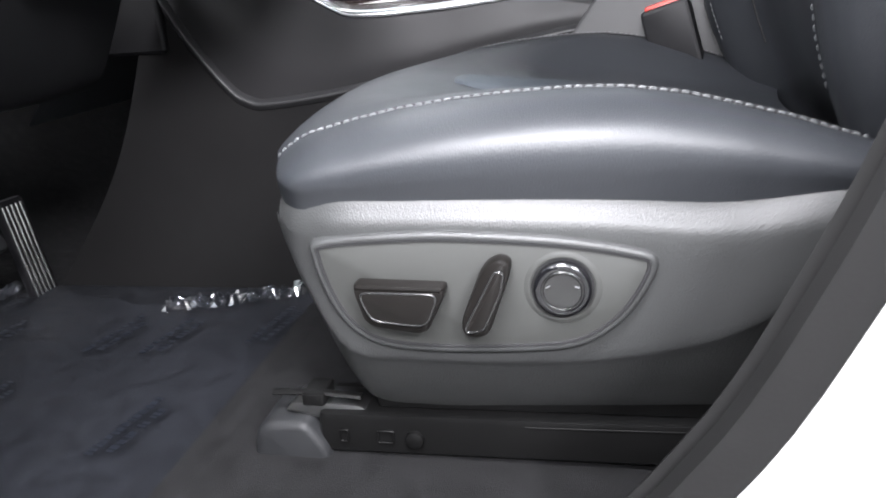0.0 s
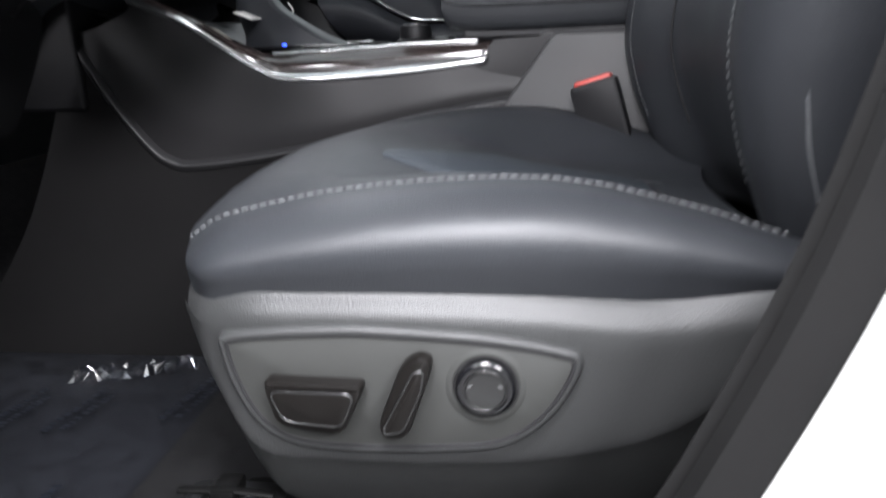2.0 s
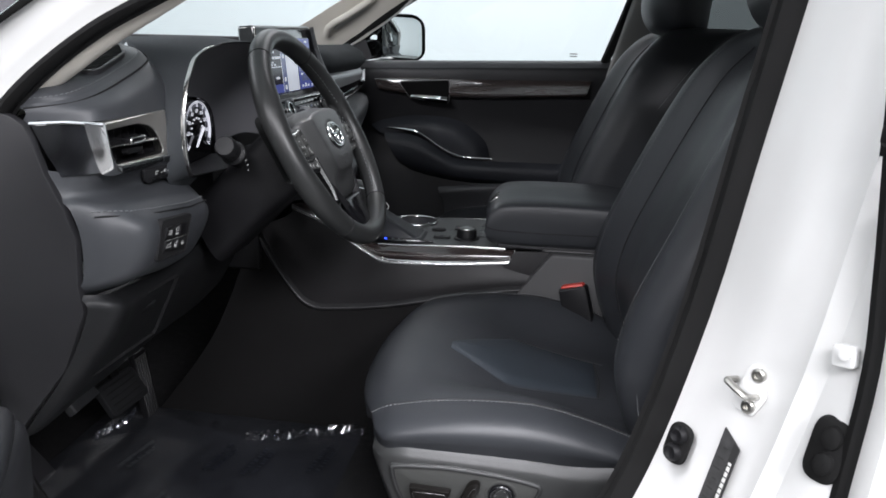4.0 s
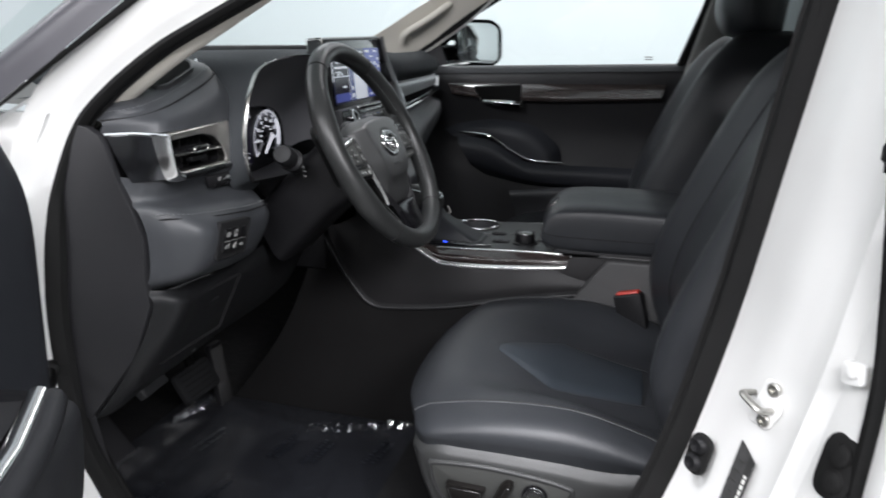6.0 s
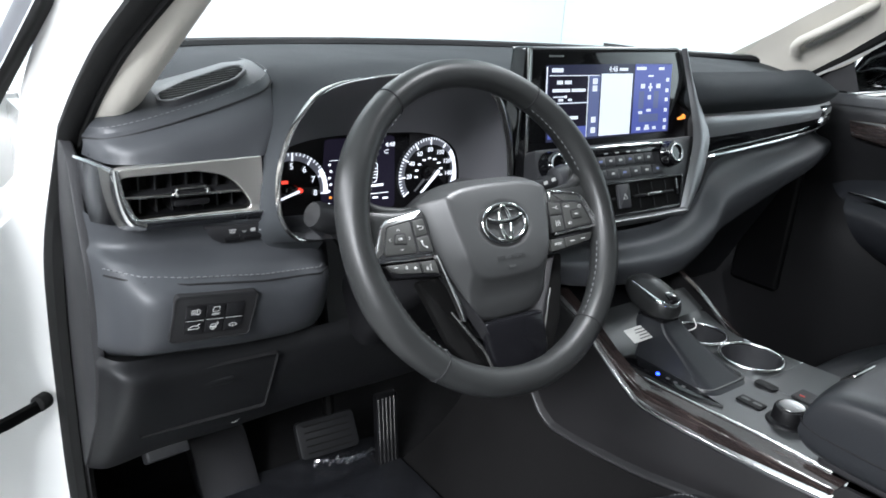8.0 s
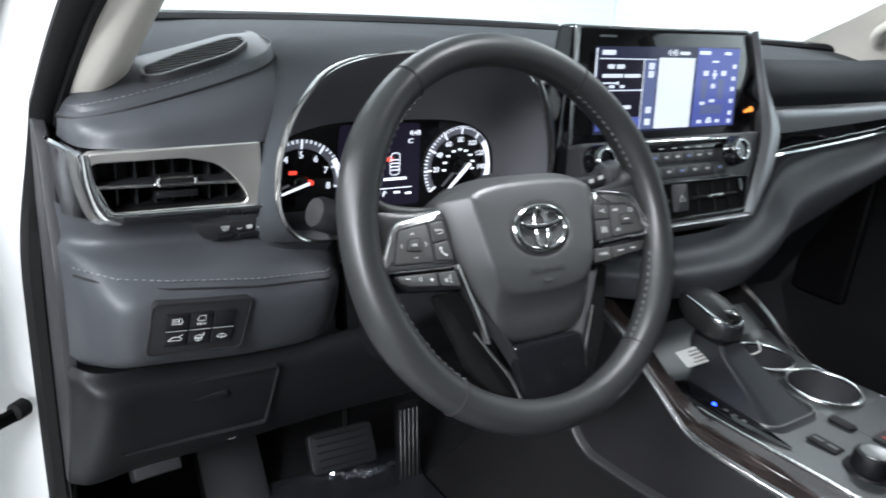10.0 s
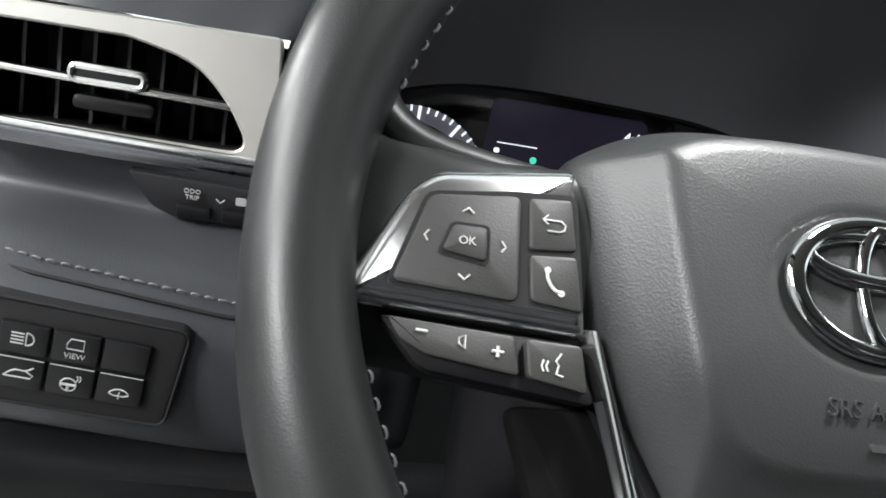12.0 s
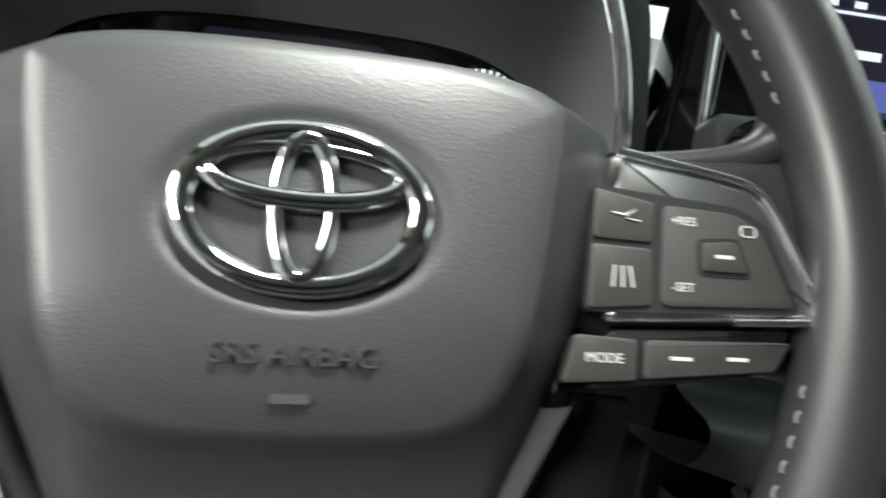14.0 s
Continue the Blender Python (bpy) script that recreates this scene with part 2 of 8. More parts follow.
def spline(p, n, closed=False):
    """Points along a smooth curve through p."""
    p = [Vector(q) for q in p]
    k = len(p)
    if k == 2:
        return [p[0].lerp(p[1], i / (n - 1)) for i in range(n)]
    out, segs = [], k if closed else k - 1
    for i in range(n):
        s = i / (n if closed else n - 1) * segs
        j = min(int(s), segs - 1)
        f = s - j
        g = (lambda a: p[a % k]) if closed else (lambda a: p[a] if 0 <= a < k else (p[0] * 2 - p[1] if a < 0 else p[-1] * 2 - p[-2]))
        a, b, c, d = g(j - 1), g(j), g(j + 1), g(j + 2)
        out.append(0.5 * (2 * b + (c - a) * f + (2 * a - 5 * b + 4 * c - d) * f * f + (3 * b - a - 3 * c + d) * f ** 3))
    return out


def grid(rows, cu=False, cv=False, caps=False, flip=False):
    """Faces over rows of points; cu closes each row, cv the row of rows."""
    v = [tuple(q) for r in rows for q in r]
    n, m = len(rows[0]), len(rows)
    f = []
    for i in range(m if cv else m - 1):
        for j in range(n if cu else n - 1):
            a, b, c, d = i * n + j, i * n + (j + 1) % n, (i + 1) % m * n + (j + 1) % n, (i + 1) % m * n + j
            f.append((a, d, c, b) if flip else (a, b, c, d))
    if caps:
        f.append(tuple(range(n))[::1 if flip else -1])
        f.append(tuple(range((m - 1) * n, m * n))[::-1 if flip else 1])
    return v, f


def loft(sections, nu, nv, cu=False, cv=False, caps=False, flip=False):
    """A smooth surface through sections with equal numbers of points."""
    rows = [spline(s, nu, cu) for s in sections]
    cols = [spline([r[j] for r in rows], nv, cv) for j in range(nu)]
    return grid([[cols[j][i] for j in range(nu)] for i in range(nv)], cu, cv, caps, flip)


def join(*geos):
    v, f = [], []
    for gv, gf in geos:
        o = len(v)
        v += gv
        f += [tuple(i + o for i in q) for q in gf]
    return v, f


def moved(geo, m):
    return [tuple(m @ Vector(q)) for q in geo[0]], geo[1]


def inset(p, d):
    """An outline (anticlockwise, 2D) moved inwards by d."""
    n, out = len(p), []
    for i in range(n):
        a, b, c = Vector(p[i - 1][:2]), Vector(p[i][:2]), Vector(p[(i + 1) % n][:2])
        e, f = (b - a), (c - b)
        e = e.normalized() if e.length > 1e-9 else f.normalized()
        f = f.normalized() if f.length > 1e-9 else e
        w = Vector((-e.y - f.y, e.x + f.x))
        w = w.normalized() if w.length > 1e-6 else Vector((-e.y, e.x))
        k = max(0.4, w.dot(Vector((-e.y, e.x))))
        out.append(tuple(b + w * (d / k)))
    return out


def ccw(p):
    s = sum(p[i - 1][0] * p[i][1] - p[i][0] * p[i - 1][1] for i in range(len(p)))
    return list(p) if s > 0 else list(p)[::-1]


def rounded(p, r, n=5):
    """An outline with its corners rounded."""
    p, out = ccw(p), []
    k = len(p)
    for i in range(k):
        a, b, c = Vector(p[i - 1]), Vector(p[i]), Vector(p[(i + 1) % k])
        q = r[i] if isinstance(r, (list, tuple)) else r
        q = min(q, (a - b).length * 0.49, (c - b).length * 0.49)
        s, e = b + (a - b).normalized() * q, b + (c - b).normalized() * q
        for j in range(n + 1):
            f = j / n
            out.append(tuple(s * (1 - f) ** 2 + b * 2 * f * (1 - f) + e * f * f))
    return out


def rect(w, h, cx=0, cy=0):
    return [(cx - w / 2, cy - h / 2), (cx + w / 2, cy - h / 2), (cx + w / 2, cy + h / 2), (cx - w / 2, cy + h / 2)]


def prism(p, z0, z1, b=0.0, both=True):
    """An outline raised from z0 to z1 with bevelled edges."""
    p = ccw(p)
    rings = []
    if b > 0 and both:
        rings.append([(x, y, z0) for x, y in inset(p, b)])
        rings.append([(x, y, z0 + b) for x, y in p])
    else:
        rings.append([(x, y, z0) for x, y in p])
    if b > 0:
        for k in (0, 1, 2):
            a = k * math.pi / 4
            rings.append([(x, y, z1 - b + b * math.sin(a)) for x, y in inset(p, b * (1 - math.cos(a)))])
    else:
        rings.append([(x, y, z1) for x, y in p])
    return grid(rings, cu=True, caps=True)


def frame_ring(outer, inner, z0, z1, b=0.0):
    """A plate with a hole: both outlines have as many points."""
    lo = [[(x, y, z0) for x, y in outer], [(x, y, z1 - b) for x, y in outer]]
    if b:
        lo.append([(x, y, z1) for x, y in inset(outer, b)])
        lo.append([(x, y, z1) for x, y in inset(inner, -b)])
    else:
        lo += [[(x, y, z1) for x, y in outer], [(x, y, z1) for x, y in inner]]
    lo += [[(x, y, z1 - b) for x, y in inner], [(x, y, z0) for x, y in inner]]
    return grid(lo, cu=True, cv=True)


def tube(path, r, seg=10, closed=False, caps=True, flat=1.0, up=None):
    """A round (or flattened) bar along a path."""
    p = [Vector(q) for q in path]
    n, rings, ref = len(p), [], None
    for i in range(n):
        a = p[i - 1] if (closed or i > 0) else p[0]
        b = p[(i + 1) % n] if (closed or i < n - 1) else p[-1]
        t = (b - a).normalized()
        if ref is None:
            ref = Vector(up) if up else (Vector((0, 0, 1)) if abs(t.z) < 0.9 else Vector((1, 0, 0)))
        elif up:
            ref = Vector(up)
        s = t.cross(ref).normalized()
        u = s.cross(t).normalized()
        ref = u
        rr = r(i / (n - 1)) if callable(r) else r
        rings.append([p[i] + (s * math.cos(k * 2 * math.pi / seg) + u * flat * math.sin(k * 2 * math.pi / seg)) * rr for k in range(seg)])
    return grid(rings, cu=True, cv=closed, caps=caps and not closed)


def lathe(profile, seg=32):
    """A turned body round local z: profile of (radius, height)."""
    rings = [[(r * math.cos(k * 2 * math.pi / seg), r * math.sin(k * 2 * math.pi / seg), z) for k in range(seg)] for r, z in profile]
    return grid(rings, cu=True, caps=True)


def box(x0, x1, y0, y1, z0, z1, b=0.004):
    return moved(prism(rounded([(x0, y0), (x1, y0), (x1, y1), (x0, y1)], b * 1.5, 3), z0, z1, b), Matrix())


def frame3(o, u, v):
    """A pose whose local x and y run along u and v."""
    u, v = Vector(u).normalized(), Vector(v).normalized()
    n = u.cross(v).normalized()
    v = n.cross(u)
    return Matrix(((u.x, v.x, n.x, o[0]), (u.y, v.y, n.y, o[1]), (u.z, v.z, n.z, o[2]), (0, 0, 0, 1)))


def part(name, geo, material, parent=None, label="", smooth=40):
    me = bpy.data.meshes.new(name)
    me.from_pydata([tuple(q) for q in geo[0]], [], geo[1])
    bm = bmesh.new()
    bm.from_mesh(me)
    bmesh.ops.recalc_face_normals(bm, faces=bm.faces)
    bm.to_mesh(me)
    bm.free()
    if smooth:
        me.polygons.foreach_set("use_smooth", [True] * len(me.polygons))
        me.set_sharp_from_angle(angle=radians(smooth))
    me.materials.append(material)
    ob = new(name, me)
    if parent:
        ob.parent = parent
    if label:
        ob["label"] = label
    return ob


def thing(name, label, category, group="", kind=""):
    return tagged(new(name), label, category, group, kind)


def words(name, text, size, m, material, parent, deep=0.0003):
    """Lettering as a mesh, centred on the pose m."""
    cu = bpy.data.curves.new(name, "FONT")
    cu.body, cu.size, cu.align_x, cu.align_y, cu.extrude, cu.resolution_u = text, size, "CENTER", "CENTER", deep, 3
    ob = bpy.data.objects.new(name, cu)
    scene.collection.objects.link(ob)
    dg = bpy.context.evaluated_depsgraph_get()
    me = bpy.data.meshes.new_from_object(ob.evaluated_get(dg))
    bpy.data.objects.remove(ob)
    me.transform(m)
    me.materials.clear()
    me.materials.append(material)
    o2 = new(name, me)
    o2.parent = parent
    return o2


def stitches(points, normal, length, r, pitch):
    """Short raised threads along a path."""
    p = [Vector(q) for q in points]
    n = normal if callable(normal) else (lambda q: Vector(normal))
    total = [0.0]
    for a, b in zip(p, p[1:]):
        total.append(total[-1] + (b - a).length)
    geos, s, j = [], pitch / 2, 0
    while s < total[-1]:
        while total[j + 1] < s:
            j += 1
        q = p[j].lerp(p[j + 1], (s - total[j]) / (total[j + 1] - total[j]))
        t = (p[j + 1] - p[j]).normalized() * length / 2
        up = n(q).normalized() * r
        geos.append(tube([q - t, q - t * 0.5 + up, q + t * 0.5 + up, q + t], r, 5))
        s += pitch
    return join(*geos)

# ---- the studio ----
RX0, RX1, RY0, RY1, RZ = -4.2, 5.2, -4.2, 4.2, 3.3


def slab(name, x0, x1, y0, y1, z0, z1, material, label, category):
    ob = part(name, box(x0, x1, y0, y1, z0, z1, 0.002), material, None, "", 30)
    return tagged(ob, label, category, "", "structure")


slab("floor", RX0, RX1, RY0, RY1, -0.1, 0.0, STUDIO_FLOOR, "smooth pale grey studio floor under the car", "floor")
slab("ceiling", RX0, RX1, RY0, RY1, RZ, RZ + 0.1, STUDIO_WALL, "plain white studio ceiling over the car", "ceiling")
slab("wall_front", RX0 - 0.1, RX0, RY0, RY1, 0, RZ, STUDIO_WALL, "bright white studio wall ahead of the car", "wall")
slab("wall_back", RX1, RX1 + 0.1, RY0, RY1, 0, RZ, STUDIO_WALL, "bright white studio wall behind the car", "wall")
slab("wall_far", RX0, RX1, RY1, RY1 + 0.1, 0, RZ, STUDIO_WALL, "bright white studio wall beyond the passenger side", "wall")
slab("wall_near", RX0, RX1, RY0 - 0.1, RY0, 0, RZ, STUDIO_GREY, "plain pale studio wall facing the driver's door", "wall")
seam = part("trim", box(RX0 + 0.002, RX0 + 0.016, -0.62, -0.59, 0, RZ, 0.002), GREY_TRIM)
tagged(seam, "narrow grey joint strip between the wall panels", "trim", "", "structure")

# ---- body shell ----
body = thing("car_body", "white painted car body shell round the open door", "car body")
LOOP = [(-0.052, 0.598), (-0.081, 0.665), (-0.090, 0.755), (-0.091, 0.859), (-0.075, 0.975), (-0.062, 1.028), (-0.034, 1.091), (0.008, 1.138), (0.076, 1.189), (0.142, 1.225), (0.32, 1.315), (0.50, 1.40), (0.66, 1.45), (0.80, 1.44),
        (0.825, 1.36), (0.804, 1.247), (0.779, 1.09), (0.742, 0.89), (0.708, 0.75), (0.672, 0.655), (0.63, 0.575), (0.56, 0.495), (0.45, 0.455), (0.2, 0.45), (0.06, 0.475), (-0.01, 0.53)]
LOOP_N = 110
loop2 = ccw([tuple(q)[:2] for q in spline([(x, z, 0) for x, z in LOOP], LOOP_N, True)])


def ring_at(d, y):
    out = []
    for (x, z), (x0, z0) in zip(inset(loop2, -d), loop2):
        k = min(1, max(0, (z0 - 0.93) / 0.09)) if x0 < 0.45 else 0
        x, z = x + (x0 - x) * 0.5 * k, z + (z0 - z) * 0.5 * k
        q = min(1, max(0, (z0 - 0.93) / 0.2))
        lean = 0.018 * q * q * (3 - 2 * q) + 0.06 * max(0, z0 - 1.22) + 0.17 * max(0, z0 - 1.11) * min(1, max(0, (0.62 - x0) / 0.2))
        out.append((x, lean + -0.757 + (y + 0.757) * (1 - 0.85 * k) if y < -0.757 else y + lean, z))
    return out


part("door_jamb", grid([ring_at(0.0, -0.742), ring_at(0.003, -0.757), ring_at(0.022, -0.80), ring_at(0.034, -0.838), ring_at(0.050, -0.850), ring_at(0.058, -0.874), ring_at(0.074, -0.881), ring_at(0.085, -0.905), ring_at(0.10, -0.915)], cu=True), WHITE, body, "glossy white painted door jamb")
part("inner_flange", grid([ring_at(-0.004, -0.745), ring_at(-0.004, -0.732)], cu=True), BLACK, body)
part("door_seal", grid([ring_at(d, y) for d, y in ((-0.002, -0.736), (-0.012, -0.735), (-0.019, -0.742), (-0.017, -0.752), (-0.007, -0.758), (0.003, -0.758), (0.004, -0.748))], cu=True, cv=True), RUBBER, body, "black rubber weatherstrip round the door opening")
part("seal_lip", grid([ring_at(d, y) for d, y in ((-0.012, -0.730), (-0.021, -0.732), (-0.023, -0.737), (-0.013, -0.740))], cu=True, cv=True), RUBBER, body)
# outer skin: front wing, rocker and roof side
part("front_wing", loft([[(-0.19, -0.90, 0.35), (-0.20, -0.925, 0.7), (-0.205, -0.925, 0.95), (-0.22, -0.88, 1.12)], [(-0.5, -0.95, 0.35), (-0.5, -0.965, 0.7), (-0.5, -0.96, 0.95), (-0.5, -0.86, 1.12)], [(-1.0, -0.93, 0.35), (-1.0, -0.95, 0.7), (-1.0, -0.94, 0.95), (-1.0, -0.80, 1.08)]], 16, 12), WHITE, body)
part("hinge_pillar", box(-0.225, -0.205, -0.92, -0.745, 0.4, 1.118, 0.004), WHITE, body)
part("bonnet", loft([[(-0.45, y, 1.13 - 0.1 * y * y) for y in (-0.86, -0.4, 0, 0.4, 0.86)], [(-1.0, y, 1.10 - 0.1 * y * y) for y in (-0.82, -0.4, 0, 0.4, 0.82)], [(-1.45, y, 1.0 - 0.1 * y * y) for y in (-0.75, -0.4, 0, 0.4, 0.75)]], 16, 10), WHITE, body)
part("rocker", loft([[(-0.15, -0.915, 0.46), (0.4, -0.915, 0.36), (0.9, -0.915, 0.46)], [(-0.15, -0.94, 0.40), (0.4, -0.94, 0.30), (0.9, -0.94, 0.40)], [(-0.15, -0.92, 0.27), (0.4, -0.92, 0.25), (0.9, -0.92, 0.27)]], 16, 8), WHITE, body)
part("cowl_side", moved(prism(ccw([(-0.215, 0.93), (-0.115, 0.93), (-0.100, 1.0), (-0.080, 1.06), (-0.050, 1.112), (-0.215, 1.112)]), 0.0, 0.015, 0.002), frame3((0, -0.745, 0), (1, 0, 0), (0, 0, 1))), WHITE, body)
# roof with its lining, closed over the cabin
part("roof", loft([[(0.28, y, 1.50 - 0.10 * y * y) for y in (-0.72, -0.35, 0, 0.35, 0.72)], [(0.7, y, 1.60 - 0.12 * y * y) for y in (-0.72, -0.35, 0, 0.35, 0.72)], [(1.6, y, 1.62 - 0.12 * y * y) for y in (-0.72, -0.35, 0, 0.35, 0.72)], [(2.6, y, 1.55 - 0.12 * y * y) for y in (-0.7, -0.35, 0, 0.35, 0.7)]], 12, 16), WHITE, body)
part("roof_lining", loft([[(0.28, y, 1.47 - 0.10 * y * y) for y in (-0.74, -0.35, 0, 0.35, 0.74)], [(0.7, y, 1.56 - 0.12 * y * y) for y in (-0.74, -0.35, 0, 0.35, 0.74)], [(1.6, y, 1.58 - 0.12 * y * y) for y in (-0.74, -0.35, 0, 0.35, 0.74)], [(2.6, y, 1.5 - 0.12 * y * y) for y in (-0.72, -0.35, 0, 0.35, 0.72)]], 12, 16), HEADLINER, body, "pale grey cloth roof lining")
for s in (-1, 1):
    part("roof_rail", loft([[(-0.12, s * 0.762, 1.105), (0.1, s * 0.728, 1.235), (0.3, s * 0.72, 1.40), (0.6, s * 0.73, 1.53), (1.6, s * 0.73, 1.57), (2.6, s * 0.7, 1.5)], [(-0.12, s * 0.766, 1.098), (0.1, s * 0.734, 1.230), (0.3, s * 0.730, 1.385), (0.6, s * 0.77, 1.49), (1.6, s * 0.8, 1.51), (2.6, s * 0.76, 1.46)]], 30, 3), WHITE, body)
# floor pan, tunnel, bulkhead
part("floor_carpet", loft([[(-0.62, y, 0.72) for y in (-0.78, -0.4, 0, 0.4, 0.78)], [(-0.45, y, 0.50) for y in (-0.78, -0.4, 0, 0.4, 0.78)], [(-0.30, y, 0.42) for y in (-0.78, -0.4, 0, 0.4, 0.78)], [(0.22, y, 0.42) for y in (-0.78, -0.4, 0, 0.4, 0.78)], [(0.315, y, 0.494) for y in (-0.78, -0.4, 0, 0.4, 0.78)], [(0.5, y, 0.497) for y in (-0.78, -0.4, 0, 0.4, 0.78)], [(2.5, y, 0.47) for y in (-0.78, -0.4, 0, 0.4, 0.78)]], 10, 60), CARPET, body, "black carpet over the floor and toe board")
part("bulkhead", box(-0.66, -0.62, -0.8, 0.8, 0.4, 1.03), BLACK, body)
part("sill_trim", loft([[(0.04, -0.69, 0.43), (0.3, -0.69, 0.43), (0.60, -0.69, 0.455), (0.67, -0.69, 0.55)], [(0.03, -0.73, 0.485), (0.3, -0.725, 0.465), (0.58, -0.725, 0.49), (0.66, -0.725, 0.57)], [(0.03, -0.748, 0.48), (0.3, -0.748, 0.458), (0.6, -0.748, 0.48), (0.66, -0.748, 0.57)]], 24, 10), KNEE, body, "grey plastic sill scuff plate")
part("kick_panel", loft([[(-0.62, -0.735, 0.4), (-0.62, -0.738, 0.8), (-0.62, -0.738, 1.1)], [(-0.2, -0.735, 0.4), (-0.2, -0.738, 0.75), (-0.2, -0.738, 1.1)], [(-0.045, -0.738, 0.40), (-0.085, -0.738, 0.7), (-0.08, -0.738, 1.08)], [(0.015, -0.738, 0.45), (-0.055, -0.738, 0.7), (-0.05, -0.738, 1.02)]], 16, 16), DARK, body, "dark plastic kick panel")
# B pillar trim inside the seal, running up behind the seat back
part("pillar_trim", loft([[(0.63, -0.735, 0.50), (0.69, -0.738, 0.70), (0.738, -0.738, 0.90), (0.77, -0.738, 1.10), (0.80, -0.738, 1.30), (0.80, -0.735, 1.45)], [(0.655, -0.715, 0.50), (0.715, -0.715, 0.70), (0.762, -0.712, 0.90), (0.795, -0.71, 1.10), (0.82, -0.705, 1.30), (0.82, -0.70, 1.45)], [(0.86, -0.70, 0.50), (0.90, -0.70, 0.70), (0.93, -0.69, 0.90), (0.94, -0.69, 1.10), (0.95, -0.69, 1.30), (0.95, -0.69, 1.45)]], 24, 8), BLACK, body, "dark plastic lower pillar trim")
PILLAR_A = [(-0.06, -0.722, 1.08), (0.0, -0.718, 1.125), (0.085, -0.704, 1.19), (0.16, -0.695, 1.232), (0.48, -0.655, 1.40)]
PILLAR_C = [(-0.035, -0.667, 1.110), (0.0, -0.6637, 1.135), (0.0556, -0.6586, 1.1715), (0.1115, -0.6534, 1.2077), (0.44, -0.615, 1.43)]
PILLAR_B = [tuple(Vector(a) * 0.45 + Vector(c) * 0.55 + Vector((0.024, 0.0, -0.002))) for a, c in zip(PILLAR_A, PILLAR_C)]
PILLAR_D = [(x - 0.022, y + 0.004, z + 0.008) for x, y, z in PILLAR_C]
part("a_pillar_trim", loft([PILLAR_A, PILLAR_B, PILLAR_C, PILLAR_D], 24, 18), CREAM, body, "cream plastic windscreen pillar trim", 60)
part("glass_edge_band", loft([PILLAR_D, [(x - 0.03, y + 0.010, z + 0.012) for x, y, z in PILLAR_D], [(x - 0.06, y + 0.006, z + 0.03) for x, y, z in PILLAR_D]], 24, 6), BLACK, body)
def pillar_line(a, d, ks=(0.0, 0.5, 1.0, 1.6, 2.2)):
    return [tuple(Vector(a) + Vector(d) * k) for k in ks]


M_OUT = pillar_line((-0.175, -0.784, 1.127), (0.154, 0.033, 0.110))
M_MID = pillar_line((-0.092, -0.798, 1.119), (0.156, 0.038, 0.118))
M_IN = pillar_line((-0.117, -0.780, 1.111), (0.190, 0.036, 0.127))
crown = [tuple((Vector(a) + Vector(b)) / 2 + Vector((0, -0.006, 0.012))) for a, b in zip(M_OUT, M_MID)]
moulding = part("windscreen_moulding", loft([M_OUT, crown, M_MID], 24, 12), MOULDING, body, "grey windscreen side moulding", 60)
part("moulding_lip", loft([[tuple(Vector(q) + Vector((0.0, 0.001, -0.0005))) for q in M_MID], [tuple((Vector(a) + Vector(b)) / 2 + Vector((0.004, -0.002, -0.003))) for a, b in zip(M_MID, M_IN)], M_IN], 24, 8), RUBBER, moulding, "black rubber lip", 60)
part("cowl_cover", loft([[(-0.116, -0.787, 1.109), (-0.118, -0.792, 1.128), (-0.124, -0.789, 1.152)], [(-0.150, -0.801, 1.111), (-0.158, -0.804, 1.131), (-0.166, -0.795, 1.149)], [(-0.203, -0.800, 1.121), (-0.213, -0.801, 1.128), (-0.211, -0.796, 1.138)]], 12, 12), COWL, body, "grey cowl corner cover", 60)
part("wing_seal", tube(spline([(-0.134, -0.798, 1.103), (-0.140, -0.806, 1.078), (-0.146, -0.813, 1.052), (-0.151, -0.819, 1.026)], 20), lambda k: 0.003 + 0.012 * math.sin(math.pi * min(1, 0.06 + 0.82 * k)) ** 0.7, 12, flat=1.3), RUBBER, body, "dark wing edge seal")
# striker, buffer, labels on the B pillar
JB = frame3((0.779, -0.838, 0.889), (0.55, -0.62, -0.06), (0.2, 0.05, 0.97)) @ Matrix.Diagonal((0.78, 0.78, 0.9, 1))
striker = part("striker", moved(prism(rounded([(-0.018, -0.026), (0.012, -0.030), (0.022, 0.0), (0.008, 0.032), (-0.010, 0.030)], 0.008), 0, 0.005, 0.0015), JB), WHITE, body, "white striker plate on the pillar")
part("striker_loop", moved(tube(spline([(-0.022, 0.004, 0.0), (-0.022, 0.004, 0.016), (-0.016, 0.004, 0.022), (0.006, -0.002, 0.022), (0.011, -0.003, 0.016), (0.011, -0.003, 0.0)], 24), 0.0042, 8), JB), METAL, striker, "bright zinc striker loop")
for v in (-0.018, 0.022):
    part("bolt", moved(lathe([(0.0085, 0.004), (0.0085, 0.008), (0.006, 0.0095), (0.0045, 0.0095), (0.0045, 0.006), (0.0005, 0.006)], 12), JB @ Matrix.Translation((0.006, v, 0))), METAL, striker)
JS = frame3((0.733, -0.793, 0.803), (0.55, -0.62, -0.08), (0.24, 0.04, 0.97)) @ Matrix.Diagonal((0.80, 0.78, 1, 1))
buf = part("door_buffer", moved(prism(rounded(rect(0.034, 0.056), 0.017, 8), 0, 0.008, 0.003), JS), RUBBER, body, "black rubber door buffer on the pillar")
for v in (-0.012, 0.013):
    part("buffer_knob", moved(lathe([(0.0125, 0.007), (0.0115, 0.012), (0.008, 0.0145), (0.004, 0.013), (0.0005, 0.0125)], 18), JS @ Matrix.Translation((0, v, 0))), BLACK, buf)
